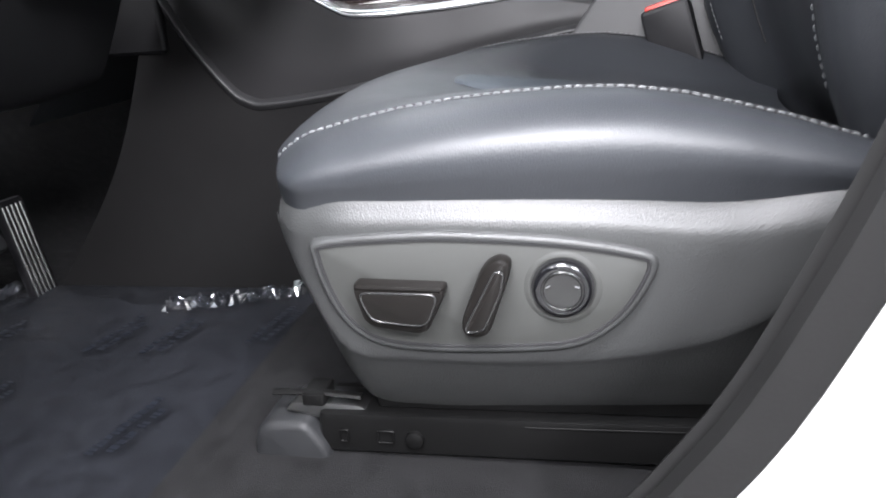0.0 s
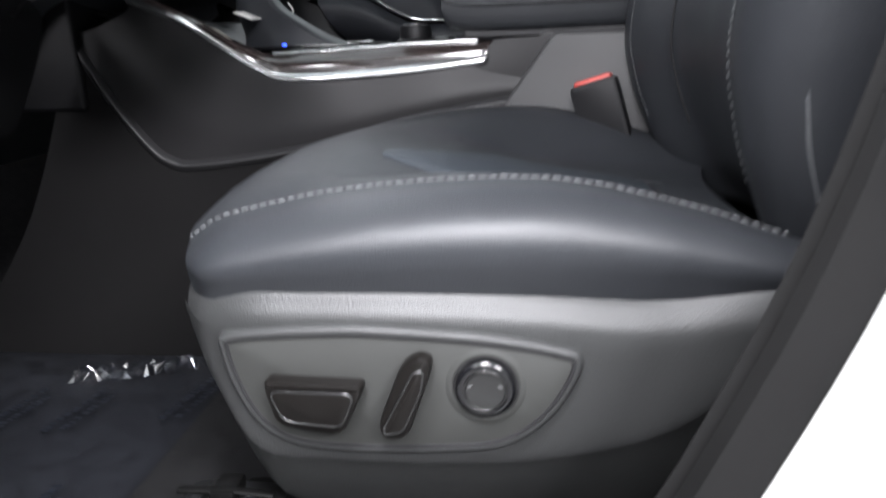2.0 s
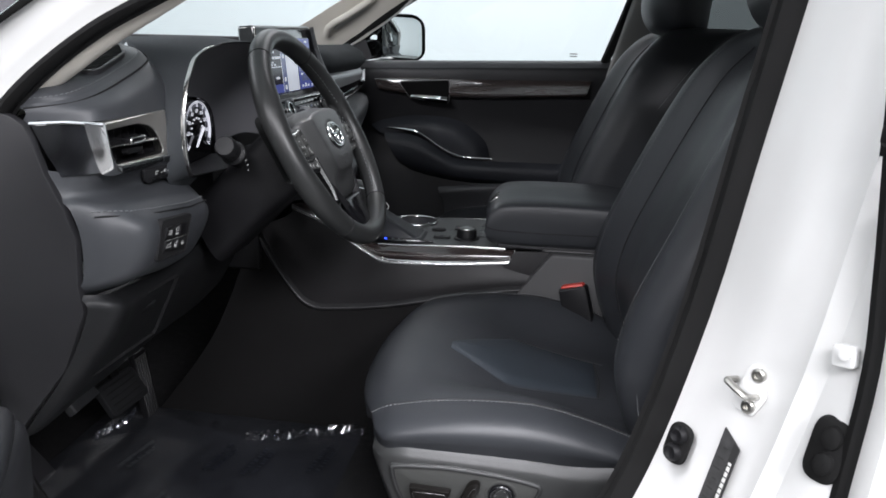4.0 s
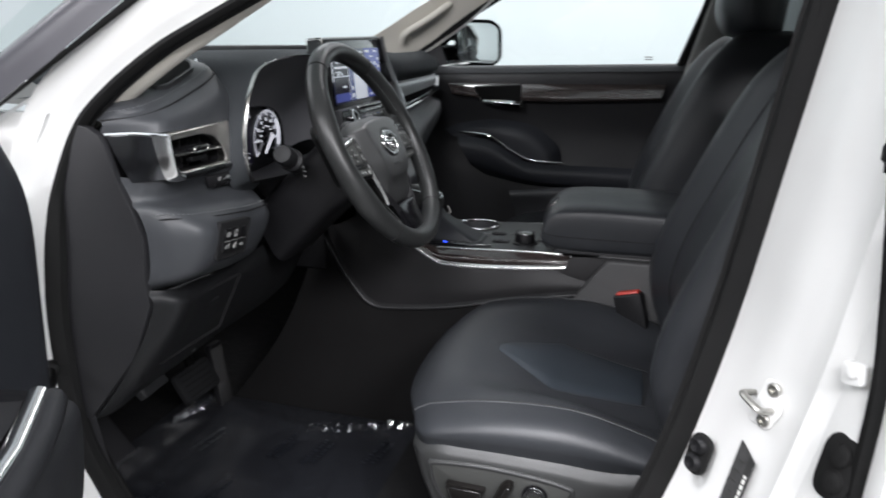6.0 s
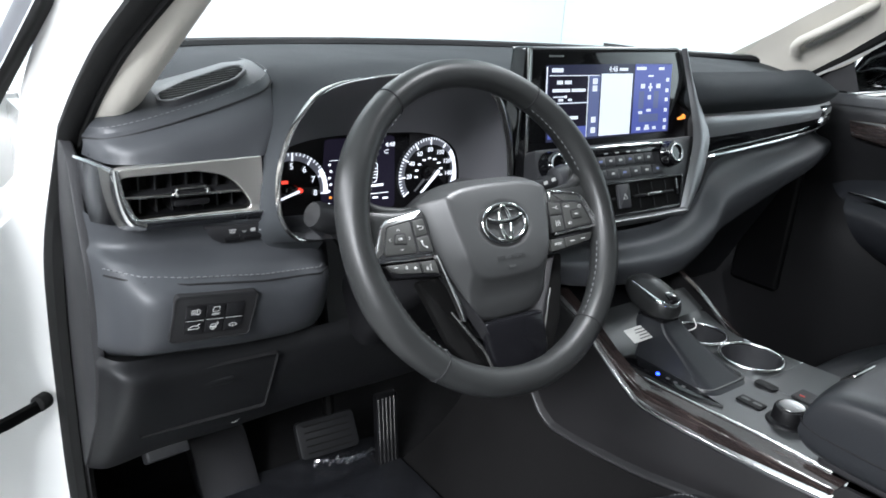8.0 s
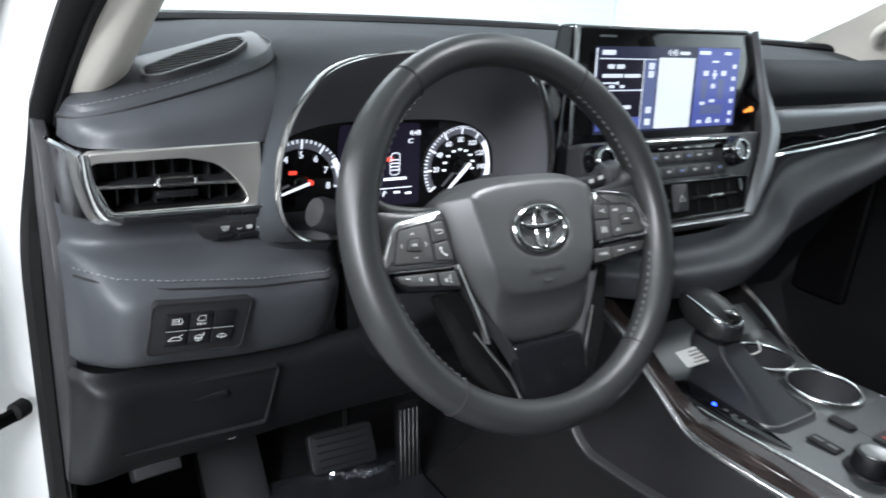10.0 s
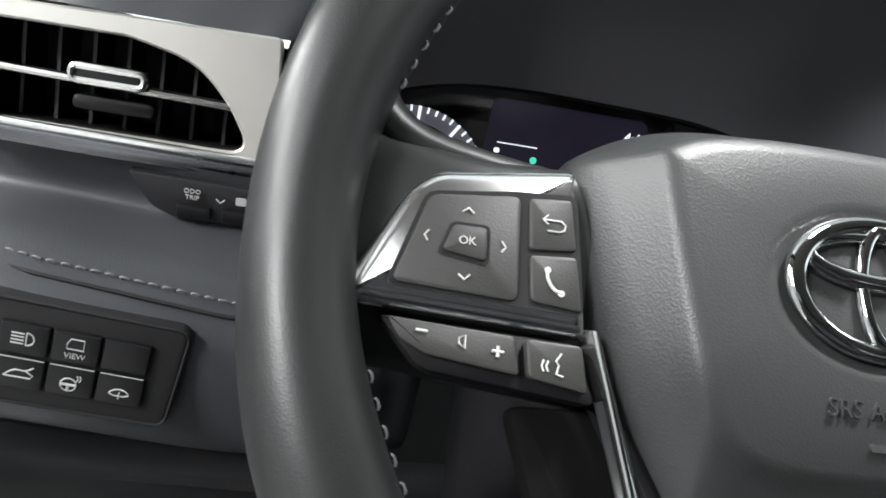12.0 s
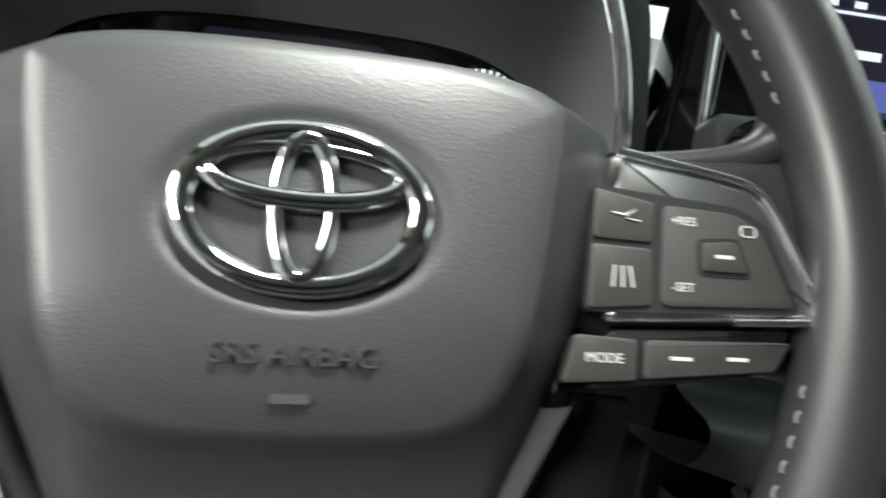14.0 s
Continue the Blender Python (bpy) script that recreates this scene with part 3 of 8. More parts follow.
JL = frame3((0.7610, -0.8435, 0.801), (0.60, -0.79, -0.1), (0.21, 0.02, 0.97))
lab = part("information_label", moved(prism(rounded([(-0.0115, -0.034), (0.0105, -0.045), (0.0105, 0.034), (-0.0115, 0.046)], 0.0015), 0.001, 0.0018), JL), LABEL_DARK, body, "dark grey printed tyre label with unreadable print")
part("dark_block", moved(prism([(0.0030, -0.0405), (0.0100, -0.044), (0.0100, 0.0335), (0.0030, 0.0375)], 0.0018, 0.0021), JL), INK, lab)
part("bar_block", moved(prism(rect(0.0034, 0.055, 0.0062, -0.010), 0.0021, 0.0024), JL), PAPER, lab)
for k in range(9):
    part("print_bar", moved(prism(rect(0.0034, 0.0012, 0.0062, -0.034 + 0.006 * k), 0.0024, 0.0026), JL), INK, lab)
for k in range(6):
    part("print_bar", moved(prism(rect(0.009 - 0.002 * (k % 3), 0.0016, -0.0055 + 0.001 * (k % 3), -0.028 + 0.011 * k), 0.0018, 0.0020), JL), INK, lab)
JA = frame3((0.744, -0.842, 0.722), (0.82, -0.57, 0.0), (0.2, -0.02, 0.98))
lab = part("airbag_label", moved(prism(rounded(rect(0.04, 0.06), 0.004), 0.001, 0.0018), JA), PAPER, body, "white printed label with unreadable print")
for k in range(4):
    part("print_bar", moved(prism(rect(0.028, 0.006, 0, -0.02 + 0.012 * k), 0.0018, 0.0022), JA), INK, lab)
JG = frame3((0.829, -0.900, 0.870), (0.6, -0.6, -0.05), (0.22, 0.05, 0.97)) @ Matrix.Diagonal((0.62, 0.8, 0.8, 1))
grom = part("hinge_grommet", moved(prism(rounded(rect(0.050, 0.074), 0.022, 8), 0, 0.012, 0.005), JG), RUBBER, body, "black rubber wiring grommet")
for v in (-0.014, 0.016):
    part("grommet_rib", moved(lathe([(0.014, 0.011), (0.012, 0.018), (0.006, 0.02), (0.0005, 0.019)], 16), JG @ Matrix.Translation((0.004, v, 0))), RUBBER, grom)
part("hinge_bracket", moved(join(prism(rounded(rect(0.03, 0.03), 0.006), 0, 0.02, 0.003), moved(lathe([(0.007, 0.02), (0.007, 0.028), (0.0005, 0.028)], 10), Matrix.Translation((0.005, 0.004, 0)))), frame3((0.831, -0.897, 0.955), (0.6, -0.6, 0.1), (0.05, 0.05, 0.99)) @ Matrix.Diagonal((0.6, 0.6, 0.6, 1))), WHITE, body)

# ---- rear door, closed ----
rdoor = thing("rear_door", "white closed rear passenger door with a dark window", "car door")
EDGE = [(0.838, 0.42), (0.833, 0.60), (0.836, 0.80), (0.842, 0.94), (0.837, 1.02), (0.826, 1.125)]
e = spline([(x, 0, z) for x, z in EDGE], 22)
part("outer_panel", grid([[(q.x + 0.012, -0.905, q.z) for q in e], [(q.x + 0.004, -0.912, q.z) for q in e], [(q.x + 0.004, -0.930, q.z) for q in e], [(q.x + 0.010, -0.938, q.z) for q in e], [(q.x + 0.2, -0.95 - 0.02 * math.sin(3 * (q.z - 0.4)), q.z) for q in e], [(2.0, -0.94, q.z) for q in e]]), WHITE, rdoor, "gloss white door skin")
part("edge_seal", tube([(q.x + 0.001, -0.914, q.z) for q in e], 0.007, 8, flat=1.2), RUBBER, rdoor)
part("belt_moulding", tube([(0.817, -0.938, 1.136), (1.3, -0.94, 1.145), (2.0, -0.93, 1.155)], 0.007, 8, flat=1.2), CHROME, rdoor, "bright chrome belt moulding")
part("moulding_cap", box(0.808, 0.820, -0.946, -0.928, 1.128, 1.143, 0.003), RUBBER, rdoor)
part("window_frame", tube(spline([(0.822, -0.918, 1.12), (0.820, -0.916, 1.16), (0.816, -0.90, 1.25), (0.83, -0.86, 1.36), (0.87, -0.82, 1.47)], 16), 0.007, 8), RUBBER, rdoor)
part("applique", loft([[(0.825, -0.93, 1.148), (0.835, -0.905, 1.25), (0.86, -0.85, 1.40), (0.88, -0.82, 1.47)], [(0.93, -0.93, 1.148), (0.93, -0.905, 1.25), (0.94, -0.85, 1.40), (0.95, -0.82, 1.47)]], 10, 4), GLOSS, rdoor)
part("pane", loft([[(0.93, -0.926, 1.148), (0.93, -0.90, 1.25), (0.94, -0.845, 1.40), (0.95, -0.815, 1.47)], [(2.0, -0.926, 1.155), (2.0, -0.90, 1.25), (2.0, -0.845, 1.40), (2.0, -0.815, 1.47)]], 8, 3), TINT, rdoor, "dark tinted window pane")
part("inner_trim", box(0.92, 2.0, -0.80, -0.74, 0.45, 1.13, 0.01), DARK, rdoor)

# ---- driver's door, open ----
ddoor = thing("driver_door", "open driver's door with a dark inner panel and chrome-edged armrest", "car door")
HD, HN = Vector((0.40, -0.915, 0)), Vector((0.915, 0.40, 0))
DM = Matrix(((0.40, 0, 0.915, -0.05), (-0.915, 0, 0.40, -0.885), (0, 1, 0, 0), (0, 0, 0, 1)))


def dloc(u, z, n):
    return DM @ Vector((u, z, n))


def dloft(rows, nu, nv, **k):
    return loft([[dloc(*q) for q in r] for r in rows], nu, nv, **k)


part("door_shell", dloft([[(0.0, 0.40, -0.06), (0.5, 0.40, -0.06), (1.05, 0.42, -0.06)], [(0.0, 0.45, 0.035), (0.5, 0.45, 0.035), (1.05, 0.45, 0.035)], [(0.0, 1.09, 0.03), (0.5, 1.10, 0.03), (1.05, 1.12, 0.03)], [(0.0, 1.09, -0.06), (0.5, 1.10, -0.06), (1.05, 1.12, -0.06)]], 12, 24, cv=True), WHITE, ddoor)
part("inner_panel", dloft([[(0.012, 0.47, 0.04), (0.006, 0.7, 0.045), (0.0, 0.9, 0.048), (0.004, 1.03, 0.05), (0.045, 1.108, 0.045)], [(0.05, 0.46, 0.06), (0.04, 0.7, 0.06), (0.03, 0.9, 0.062), (0.035, 1.03, 0.066), (0.075, 1.118, 0.055)], [(0.3, 0.45, 0.06), (0.3, 0.7, 0.06), (0.3, 0.9, 0.058), (0.3, 1.02, 0.075), (0.3, 1.11, 0.05)], [(1.0, 0.47, 0.06), (1.0, 0.7, 0.06), (1.0, 0.9, 0.058), (1.0, 1.03, 0.075), (1.0, 1.12, 0.05)]], 20, 16), DOOR_PANEL, ddoor, "dark soft inner door panel")
part("armrest", dloft([[(0.235, 0.70, 0.06), (0.238, 0.80, 0.065), (0.24, 0.90, 0.07), (0.245, 0.925, 0.075)], [(0.24, 0.69, 0.10), (0.242, 0.80, 0.135), (0.243, 0.895, 0.15), (0.25, 0.918, 0.14)], [(0.30, 0.68, 0.12), (0.30, 0.80, 0.165), (0.30, 0.885, 0.172), (0.30, 0.905, 0.155)], [(0.9, 0.68, 0.12), (0.9, 0.80, 0.165), (0.9, 0.885, 0.17), (0.9, 0.90, 0.155)]], 16, 20), ARM_SIDE, ddoor, "grey padded armrest front", 60)
part("armrest_roll", tube(spline([dloc(0.246, 0.906, 0.146), dloc(0.256, 0.911, 0.154), dloc(0.33, 0.903, 0.162), dloc(0.5, 0.896, 0.165), dloc(0.9, 0.891, 0.165)], 40), lambda k: 0.011 * min(1, 0.4 + 12 * k), 12), ARM_SIDE, ddoor, "padded roll along the armrest", 80)
part("switch_plate", dloft([[(0.255, 0.915, 0.06), (0.255, 0.915, 0.135)], [(0.45, 0.908, 0.06), (0.45, 0.908, 0.14)], [(0.9, 0.90, 0.06), (0.9, 0.90, 0.14)]], 4, 8), DARK, ddoor)
part("armrest_chrome", tube([dloc(0.25, 0.921, 0.142), dloc(0.33, 0.912, 0.150), dloc(0.5, 0.905, 0.152), dloc(0.9, 0.90, 0.152)], 0.008, 12, flat=0.6), EDGE_CHROME, ddoor, "bright chrome armrest strip", 60)
part("mirror_switch", moved(lathe([(0.013, 0), (0.013, 0.012), (0.010, 0.016), (0.0005, 0.0165)], 18), Matrix.Translation((0.152, -1.090, 0.914))), SATIN, ddoor)
# flat black sheet puts the shade of the pull recess into colour
part("pull_handle_patch", dloft([[(0.42, 0.99, 0.078), (0.42, 1.04, 0.078)], [(0.60, 0.99, 0.082), (0.60, 1.04, 0.082)]], 3, 3), BLACK, ddoor)
part("window_corner", dloft([[(0.018, 1.085, 0.046), (0.07, 1.115, 0.046), (0.16, 1.12, 0.046)], [(0.012, 1.108, 0.040), (0.066, 1.165, 0.036), (0.16, 1.25, 0.032)]], 10, 4), DARK, ddoor, "dark window corner trim")
part("door_frame", tube(spline([dloc(0.04, 1.08, 0.0), dloc(0.085, 1.15, 0.0), dloc(0.24, 1.30, -0.04), dloc(0.45, 1.45, -0.08), dloc(0.8, 1.50, -0.1)], 20), 0.018, 8), RUBBER, ddoor)
strap = thing("check_strap", "black steel door check strap with a rubber end", "door strap")
part("arm", tube([(-0.08, -0.778, 0.775), (-0.045, -0.815, 0.782), (-0.010, -0.862, 0.79)], 0.006, 8, flat=1.4), BLACK_STEEL, strap)
part("knob", moved(lathe([(0.007, -0.010), (0.010, -0.007), (0.010, 0.007), (0.005, 0.011)], 14), Matrix.Translation((-0.082, -0.775, 0.778)) @ pose(0, 0, 0, 90, 0, 40)), RUBBER, strap)

# ---- seats ----
STATION = [0.345, 0.360, 0.385, 0.418, 0.448, 0.484, 0.519, 0.556, 0.585, 0.617, 0.648, 0.679, 0.707, 0.76]
RIDGE = [0.690, 0.700, 0.711, 0.719, 0.725, 0.7295, 0.732, 0.733, 0.732, 0.727, 0.719, 0.710, 0.700, 0.685]
MIDDLE = [0.690, 0.703, 0.715, 0.720, 0.718, 0.712, 0.705, 0.697, 0.690, 0.685, 0.680, 0.676, 0.673, 0.67]


def curve_at(xs, ys, x):
    return float(np.interp(x, xs, ys))


def cushion_top(x, y):
    """Height of the cushion at x and the distance y from its middle line."""
    r, m = curve_at(STATION, RIDGE, x + 0.02), curve_at(STATION, MIDDLE, x)
    a = abs(y)
    if a < 0.11:
        return m
    if a < 0.205:
        k = (a - 0.11) / 0.095
        return m + (r - m) * k * k * (3 - 2 * k)
    k = (a - 0.205) / 0.06
    return r - 0.022 * k * k


def front_bow(y):
    """The cushion's front edge curves forward in the middle."""
    a = abs(y)
    return 0.022 * (a / 0.217) ** 3 if a > 0.217 else -0.022 + 0.044 * (a / 0.217) ** 2.4


def nose(u):
    """Rounding of the cushion's front edge, 0 at its tip."""
    return math.sqrt(1 - (1 - min(1.0, max(0.0, (u - 0.345) / 0.026))) ** 2) ** 0.7


def nose_height(a):
    return 0.676 + 0.0165 * min(1.0, a / 0.2) ** 2


def cushion_point(u, a):
    zn = nose_height(a)
    return (u + front_bow(a), a, zn + (cushion_top(u, a) - zn) * nose(u))


def cushion_edge(u, f):
    """The rolled outer edge; f turns from the crown down to the underside."""
    crown, low = cushion_top(u, 0.205), 0.674
    a = 0.205 + (0.067 * math.sin(min(f, math.pi / 2)) ** 0.72 - 0.010 * max(0, f - math.pi / 2) ** 2) * (0.55 + 0.45 * nose(u))
    z = (crown + low) / 2 + (crown - low) / 2 * math.cos(f)
    zn = nose_height(a)
    return (u + front_bow(min(a, 0.262)), a, zn + (z - zn) * nose(u))


def make_seat(m, name, label, side):
    """A front seat; side -1: switches on its outer side towards -y."""
    seat = tagged(new(name), label, "car seat")

    def P(geo):
        return moved(geo, m)

    rows = []
    us = [0.345, 0.3455, 0.347, 0.350, 0.355, 0.362, 0.372, 0.385] + [0.40 + 0.02 * k for k in range(19)]
    top_a = [0, 0.045, 0.09, 0.125, 0.15, 0.175, 0.19, 0.205]
    for u in us:
        half = [cushion_point(u, a) for a in top_a] + [cushion_edge(u, f * math.pi / 36) for f in range(2, 25, 2)]
        half.append((half[-1][0], half[-1][1] - 0.0015, half[-1][2] - 0.006))
        half.append((half[-1][0], half[-1][1] - 0.004, half[-1][2] - 0.012))
        rows.append([(x, -a, z) for x, a, z in half[::-1]] + [(x, a, z) for x, a, z in half[1:]])
    for d in (0.008, 0.02, 0.035):
        rows.insert(0, [(x + d * 0.1, y, z - d * max(0, 1 - (abs(y) / 0.225) ** 4)) for x, y, z in rows[len(rows) - len(us)]])
    part("cushion", P(grid(rows)), LEATHER, seat, "black leather cushion with raised bolsters", 80)
    # stitched ridge on both bolsters, and the seam beside it
    for s in (-1, 1):
        line = [Vector((q[0], s * q[1], q[2] + 0.0005)) for q in [cushion_edge(u, 0.13) for u in [0.3455, 0.347, 0.350, 0.355, 0.362, 0.370] + [0.38 + 0.0058 * k for k in range(64)]]]
        part("seam", P(tube([q + Vector((0, -s * 0.004, -0.0002)) for q in line], 0.0011, 5)), SEAM, seat)
        part("stitching", P(stitches(line, lambda q, s=s: Vector((0, s * 0.5, 0.9)), 0.0036, 0.0007, 0.0060)), THREAD, seat, "pale contrast stitching")
    # quilted insert: seams that run from the bolsters to a point, and the cross seam at the back
    def on(x, y):
        return Vector((x, y, cushion_top(x - front_bow(y), y) - 0.0004))

    for s in (-1, 1):
        part("insert_seam", P(tube(spline([on(0.50, s * 0.132), on(0.52, s * 0.114), on(0.545, s * 0.094), on(0.62, s * 0.076), on(0.70, s * 0.062)], 50), 0.0009, 5)), SEAM, seat)
        part("insert_seam", P(tube(spline([on(0.452, 0.004 * s), on(0.49, s * 0.045), on(0.545, s * 0.092)], 24), 0.0009, 5)), SEAM, seat)
    part("insert_seam", P(tube(spline([on(0.684, -0.064), on(0.689, 0), on(0.684, 0.064)], 16), 0.0016, 5)), SEAM, seat)
    ins = [[on(x, y) + Vector((0, 0, 0.0006 + 0.011 * max(0, 1 - abs(y) / w) ** 0.4 * max(0, 1 - ((x - 0.567) / 0.118) ** 2) ** 0.3)) for y in np.linspace(-w, w, 15)] for x in np.linspace(0.451, 0.682, 26) for w in [float(np.interp(x, [0.44, 0.545, 0.62, 0.69], [0.004, 0.089, 0.073, 0.060]))]]
    part("insert_panel", P(grid(ins)), LEATHER_MID, seat, "matt leather insert panel", 60)
    # backrest
    Z = [0.64, 0.68, 0.72, 0.76, 0.81, 0.88, 0.98, 1.08, 1.15, 1.195, 1.22, 1.232]
    FX = [0.755, 0.721, 0.701, 0.688, 0.681, 0.695, 0.735, 0.778, 0.813, 0.848, 0.88, 0.92]
    HW = [0.205, 0.226, 0.242, 0.253, 0.262, 0.268, 0.265, 0.25, 0.232, 0.205, 0.175, 0.12]
    rows = []
    for z, x, h in zip(Z, FX, HW):
        bol = 0.045 if z < 1.2 else 0.02
        sec = [(x + 0.145, -h * 0.9), (x + 0.12, -h * 1.0), (x + 0.06, -h * 1.03), (x + 0.022, -h * 1.0), (x + 0.003, -h * 0.9), (x + 0.006, -h * 0.76), (x + bol * 0.8, -h * 0.52), (x + bol, -h * 0.25), (x + bol, 0)]
        sec = sec + [(a, -b) for a, b in sec[-2::-1]] + [(x + 0.165, h * 0.5), (x + 0.17, 0), (x + 0.165, -h * 0.5)]
        rows.append([(a, b, z) for a, b in sec])
    part("backrest", P(loft(rows, 72, 40, cu=True, caps=True)), LEATHER, seat, "black leather backrest with deep bolsters", 60)
    for s in (-1, 1):
        edge = spline([(x + 0.024 + 0.26 * max(0, z - 0.79), s * h * (1.003 if z < 0.85 else 1.018), z) for z, x, h in zip(Z, FX, HW)][2:9], 60)
        crest = spline([(x + 0.0045, s * h * 0.76, z) for z, x, h in zip(Z, FX, HW)][2:10], 70)
        inner = spline([(x + 0.0350, s * h * 0.52, z) for z, x, h in zip(Z, FX, HW)][2:10], 60)
        part("back_piping", P(tube(edge, 0.0008, 6)), DTHREAD, seat, "pale piping on the bolster side")
        part("back_seam", P(tube(inner, 0.0010, 5)), SEAM, seat)
        part("back_stitching", P(stitches(crest, lambda q, s=s: Vector((-0.95, s * 0.1, 0.1)), 0.0032, 0.0004, 0.0060)), DTHREAD, seat, "pale stitching down the bolster")
    hx = 0.915
    post = [Vector((hx - 0.005, 0, 1.20)), Vector((hx + 0.02, 0, 1.29))]
    for s in (-0.06, 0.06):
        part("headrest_post", P(tube([q + Vector((0, s, 0)) for q in post], 0.006, 10)), CHROME, seat)
    rows = []
    for z, dx, w, d in ((1.215, 0.02, 0.07, 0.02), (1.225, 0.0, 0.125, 0.055), (1.28, -0.012, 0.138, 0.072), (1.35, 0.0, 0.132, 0.066), (1.39, 0.02, 0.11, 0.045), (1.40, 0.03, 0.06, 0.02)):
        rows.append([(hx + 0.006 + dx + (d + 0.010) * math.cos(a) * (0.8 if math.cos(a) < 0 else 1), w * math.copysign(abs(math.sin(a)) ** 0.7, math.sin(a)), z) for a in [k * math.pi / 12 for k in range(24)]])
    part("headrest", P(loft(rows, 40, 20, cu=True, caps=True)), LEATHER, seat, "", 60)
    # plastic side shields
    for s in (-1, 1):
        y0 = 0.268
        cols = []
        for x in [0.3775, 0.382, 0.395, 0.42, 0.46, 0.52, 0.58, 0.64, 0.69, 0.74, 0.80]:
            wrap = 0.030 * max(0, (0.42 - x) / 0.048) ** 2
            bot = float(np.interp(x, [0.372, 0.380, 0.388, 0.400, 0.412, 0.437, 0.52, 0.64, 0.80], [0.655, 0.630, 0.606, 0.571, 0.543, 0.529, 0.531, 0.536, 0.547]))
            crease = max(bot + 0.004, float(np.interp(x, [0.372, 0.416, 0.466, 0.551, 0.615, 0.645, 0.678, 0.72, 0.80], [0.668, 0.589, 0.582, 0.582, 0.590, 0.601, 0.622, 0.64, 0.65])))
            top = float(np.interp(x, [0.372, 0.42, 0.55, 0.64, 0.70, 0.80], [0.684, 0.687, 0.684, 0.680, 0.690, 0.70]))
            yy = lambda d: s * (y0 + d - wrap)
            cols.append([(x, yy(-0.026), top - 0.002), (x, yy(-0.012), top), (x, yy(-0.003), top - 0.004), (x, yy(0.004), top - 0.0115), (x, yy(0.0088), top - 0.021), (x, yy(0.0090), (top + crease) / 2), (x, yy(0.0080), crease + 0.006), (x, yy(0.0038), crease - 0.005), (x, yy(-0.009), bot * 0.5 + crease * 0.5 - 0.003), (x, yy(-0.022), bot + 0.003), (x, yy(-0.028), bot), (x, yy(-0.045), bot + 0.004)])
        part("shield_gap", P(tube([(q[1][0], q[1][1] + s * 0.003, q[1][2] - 0.0005) for q in cols], 0.0014, 6)), SEAM, seat)
        part("side_shield", P(loft(cols, 40, 50)), SHIELD, seat, "grained grey plastic seat shield", 60)
    if side:
        S = m @ frame3((0, side * 0.2785, 0), (1, 0, 0), (0, 0, 1)) if side < 0 else m @ frame3((0, side * 0.2785, 0), (-1, 0, 0), (0, 0, 1))
        out = [(0.410, 0.650), (0.416, 0.658), (0.470, 0.6615), (0.508, 0.6605), (0.553, 0.657), (0.589, 0.651), (0.599, 0.645), (0.590, 0.624), (0.576, 0.608), (0.558, 0.598), (0.531, 0.5945), (0.487, 0.593), (0.450, 0.5955), (0.431, 0.604), (0.418, 0.622)]
        if side > 0:
            out = [(-a, b) for a, b in out]
        o2 = ccw([tuple(q)[:2] for q in spline([(a, b, 0) for a, b in out], 90, True)])
        panel = part("switch_panel", moved(prism(o2, -0.006, 0.0012, 0.0008, False), S), PANEL, seat, "smooth grey seat switch panel")
        part("panel_lip", moved(grid([[(a, b, z) for a, b in inset(o2, d)] for d, z in ((-0.0048, -0.004), (-0.0031, 0.0008), (-0.0014, 0.0025), (0.0002, 0.0023), (0.0006, 0.0008))], cu=True), S), SHIELD, panel, "", 60)
        # black joint line, thickened to paint the shade inside the lip
        part("panel_joint_shade", moved(tube([(a, b, 0.0012) for a, b in inset(o2, 0.0012)], 0.0011, 6, True), S), SEAM, panel)
        f = 1 if side < 0 else -1
        lev = [(0.4335, 0.6385), (0.4875, 0.6365), (0.486, 0.630), (0.4755, 0.609), (0.470, 0.607), (0.444, 0.611), (0.438, 0.615), (0.4335, 0.632)]
        top = [(0.4370, 0.6340), (0.4835, 0.6330), (0.4755, 0.6135), (0.4440, 0.6165)]
        A = ccw([(f * a, b) for a, b in lev])
        lever = part("slide_switch", moved(prism(rounded(A, 0.003, 3), 0.001, 0.014, 0.003), S), SWITCH, seat, "black seat slide switch")
        T = rounded(ccw([(f * a, b) for a, b in top]), 0.006, 6)
        part("switch_face", moved(prism(T, 0.012, 0.0165, 0.0012), S), SWITCH, lever)
        part("face_rim", moved(tube([(a, b, 0.0158) for a, b in T], 0.0008, 8, True), S), SWITCH_RIM, lever, "", 80)
        rec = [(0.512, 0.651), (0.519, 0.6535), (0.5245, 0.6505), (0.5235, 0.643), (0.511, 0.609), (0.506, 0.605), (0.497, 0.606), (0.4945, 0.611), (0.496, 0.618), (0.5065, 0.644)]
        T = rounded(ccw([(f * a, b) for a, b in rec]), 0.004, 4)
        recl = part("recline_switch", moved(prism(T, 0.001, 0.014, 0.003), S), SWITCH, seat, "black seat recline switch")
        T2 = rounded(ccw([(f * a, b) for a, b in [(0.5155, 0.6465), (0.5205, 0.6465), (0.519, 0.636), (0.508, 0.6115), (0.4985, 0.610), (0.498, 0.613)]]), 0.004, 4)
        part("switch_face", moved(prism(T2, 0.012, 0.0165, 0.0012), S), SWITCH, recl)
        part("face_rim", moved(tube([(a, b, 0.0158) for a, b in T2], 0.0008, 8, True), S), SWITCH_RIM, recl, "", 80)
        K = S @ Matrix.Translation((f * 0.5515, 0.6315, 0))
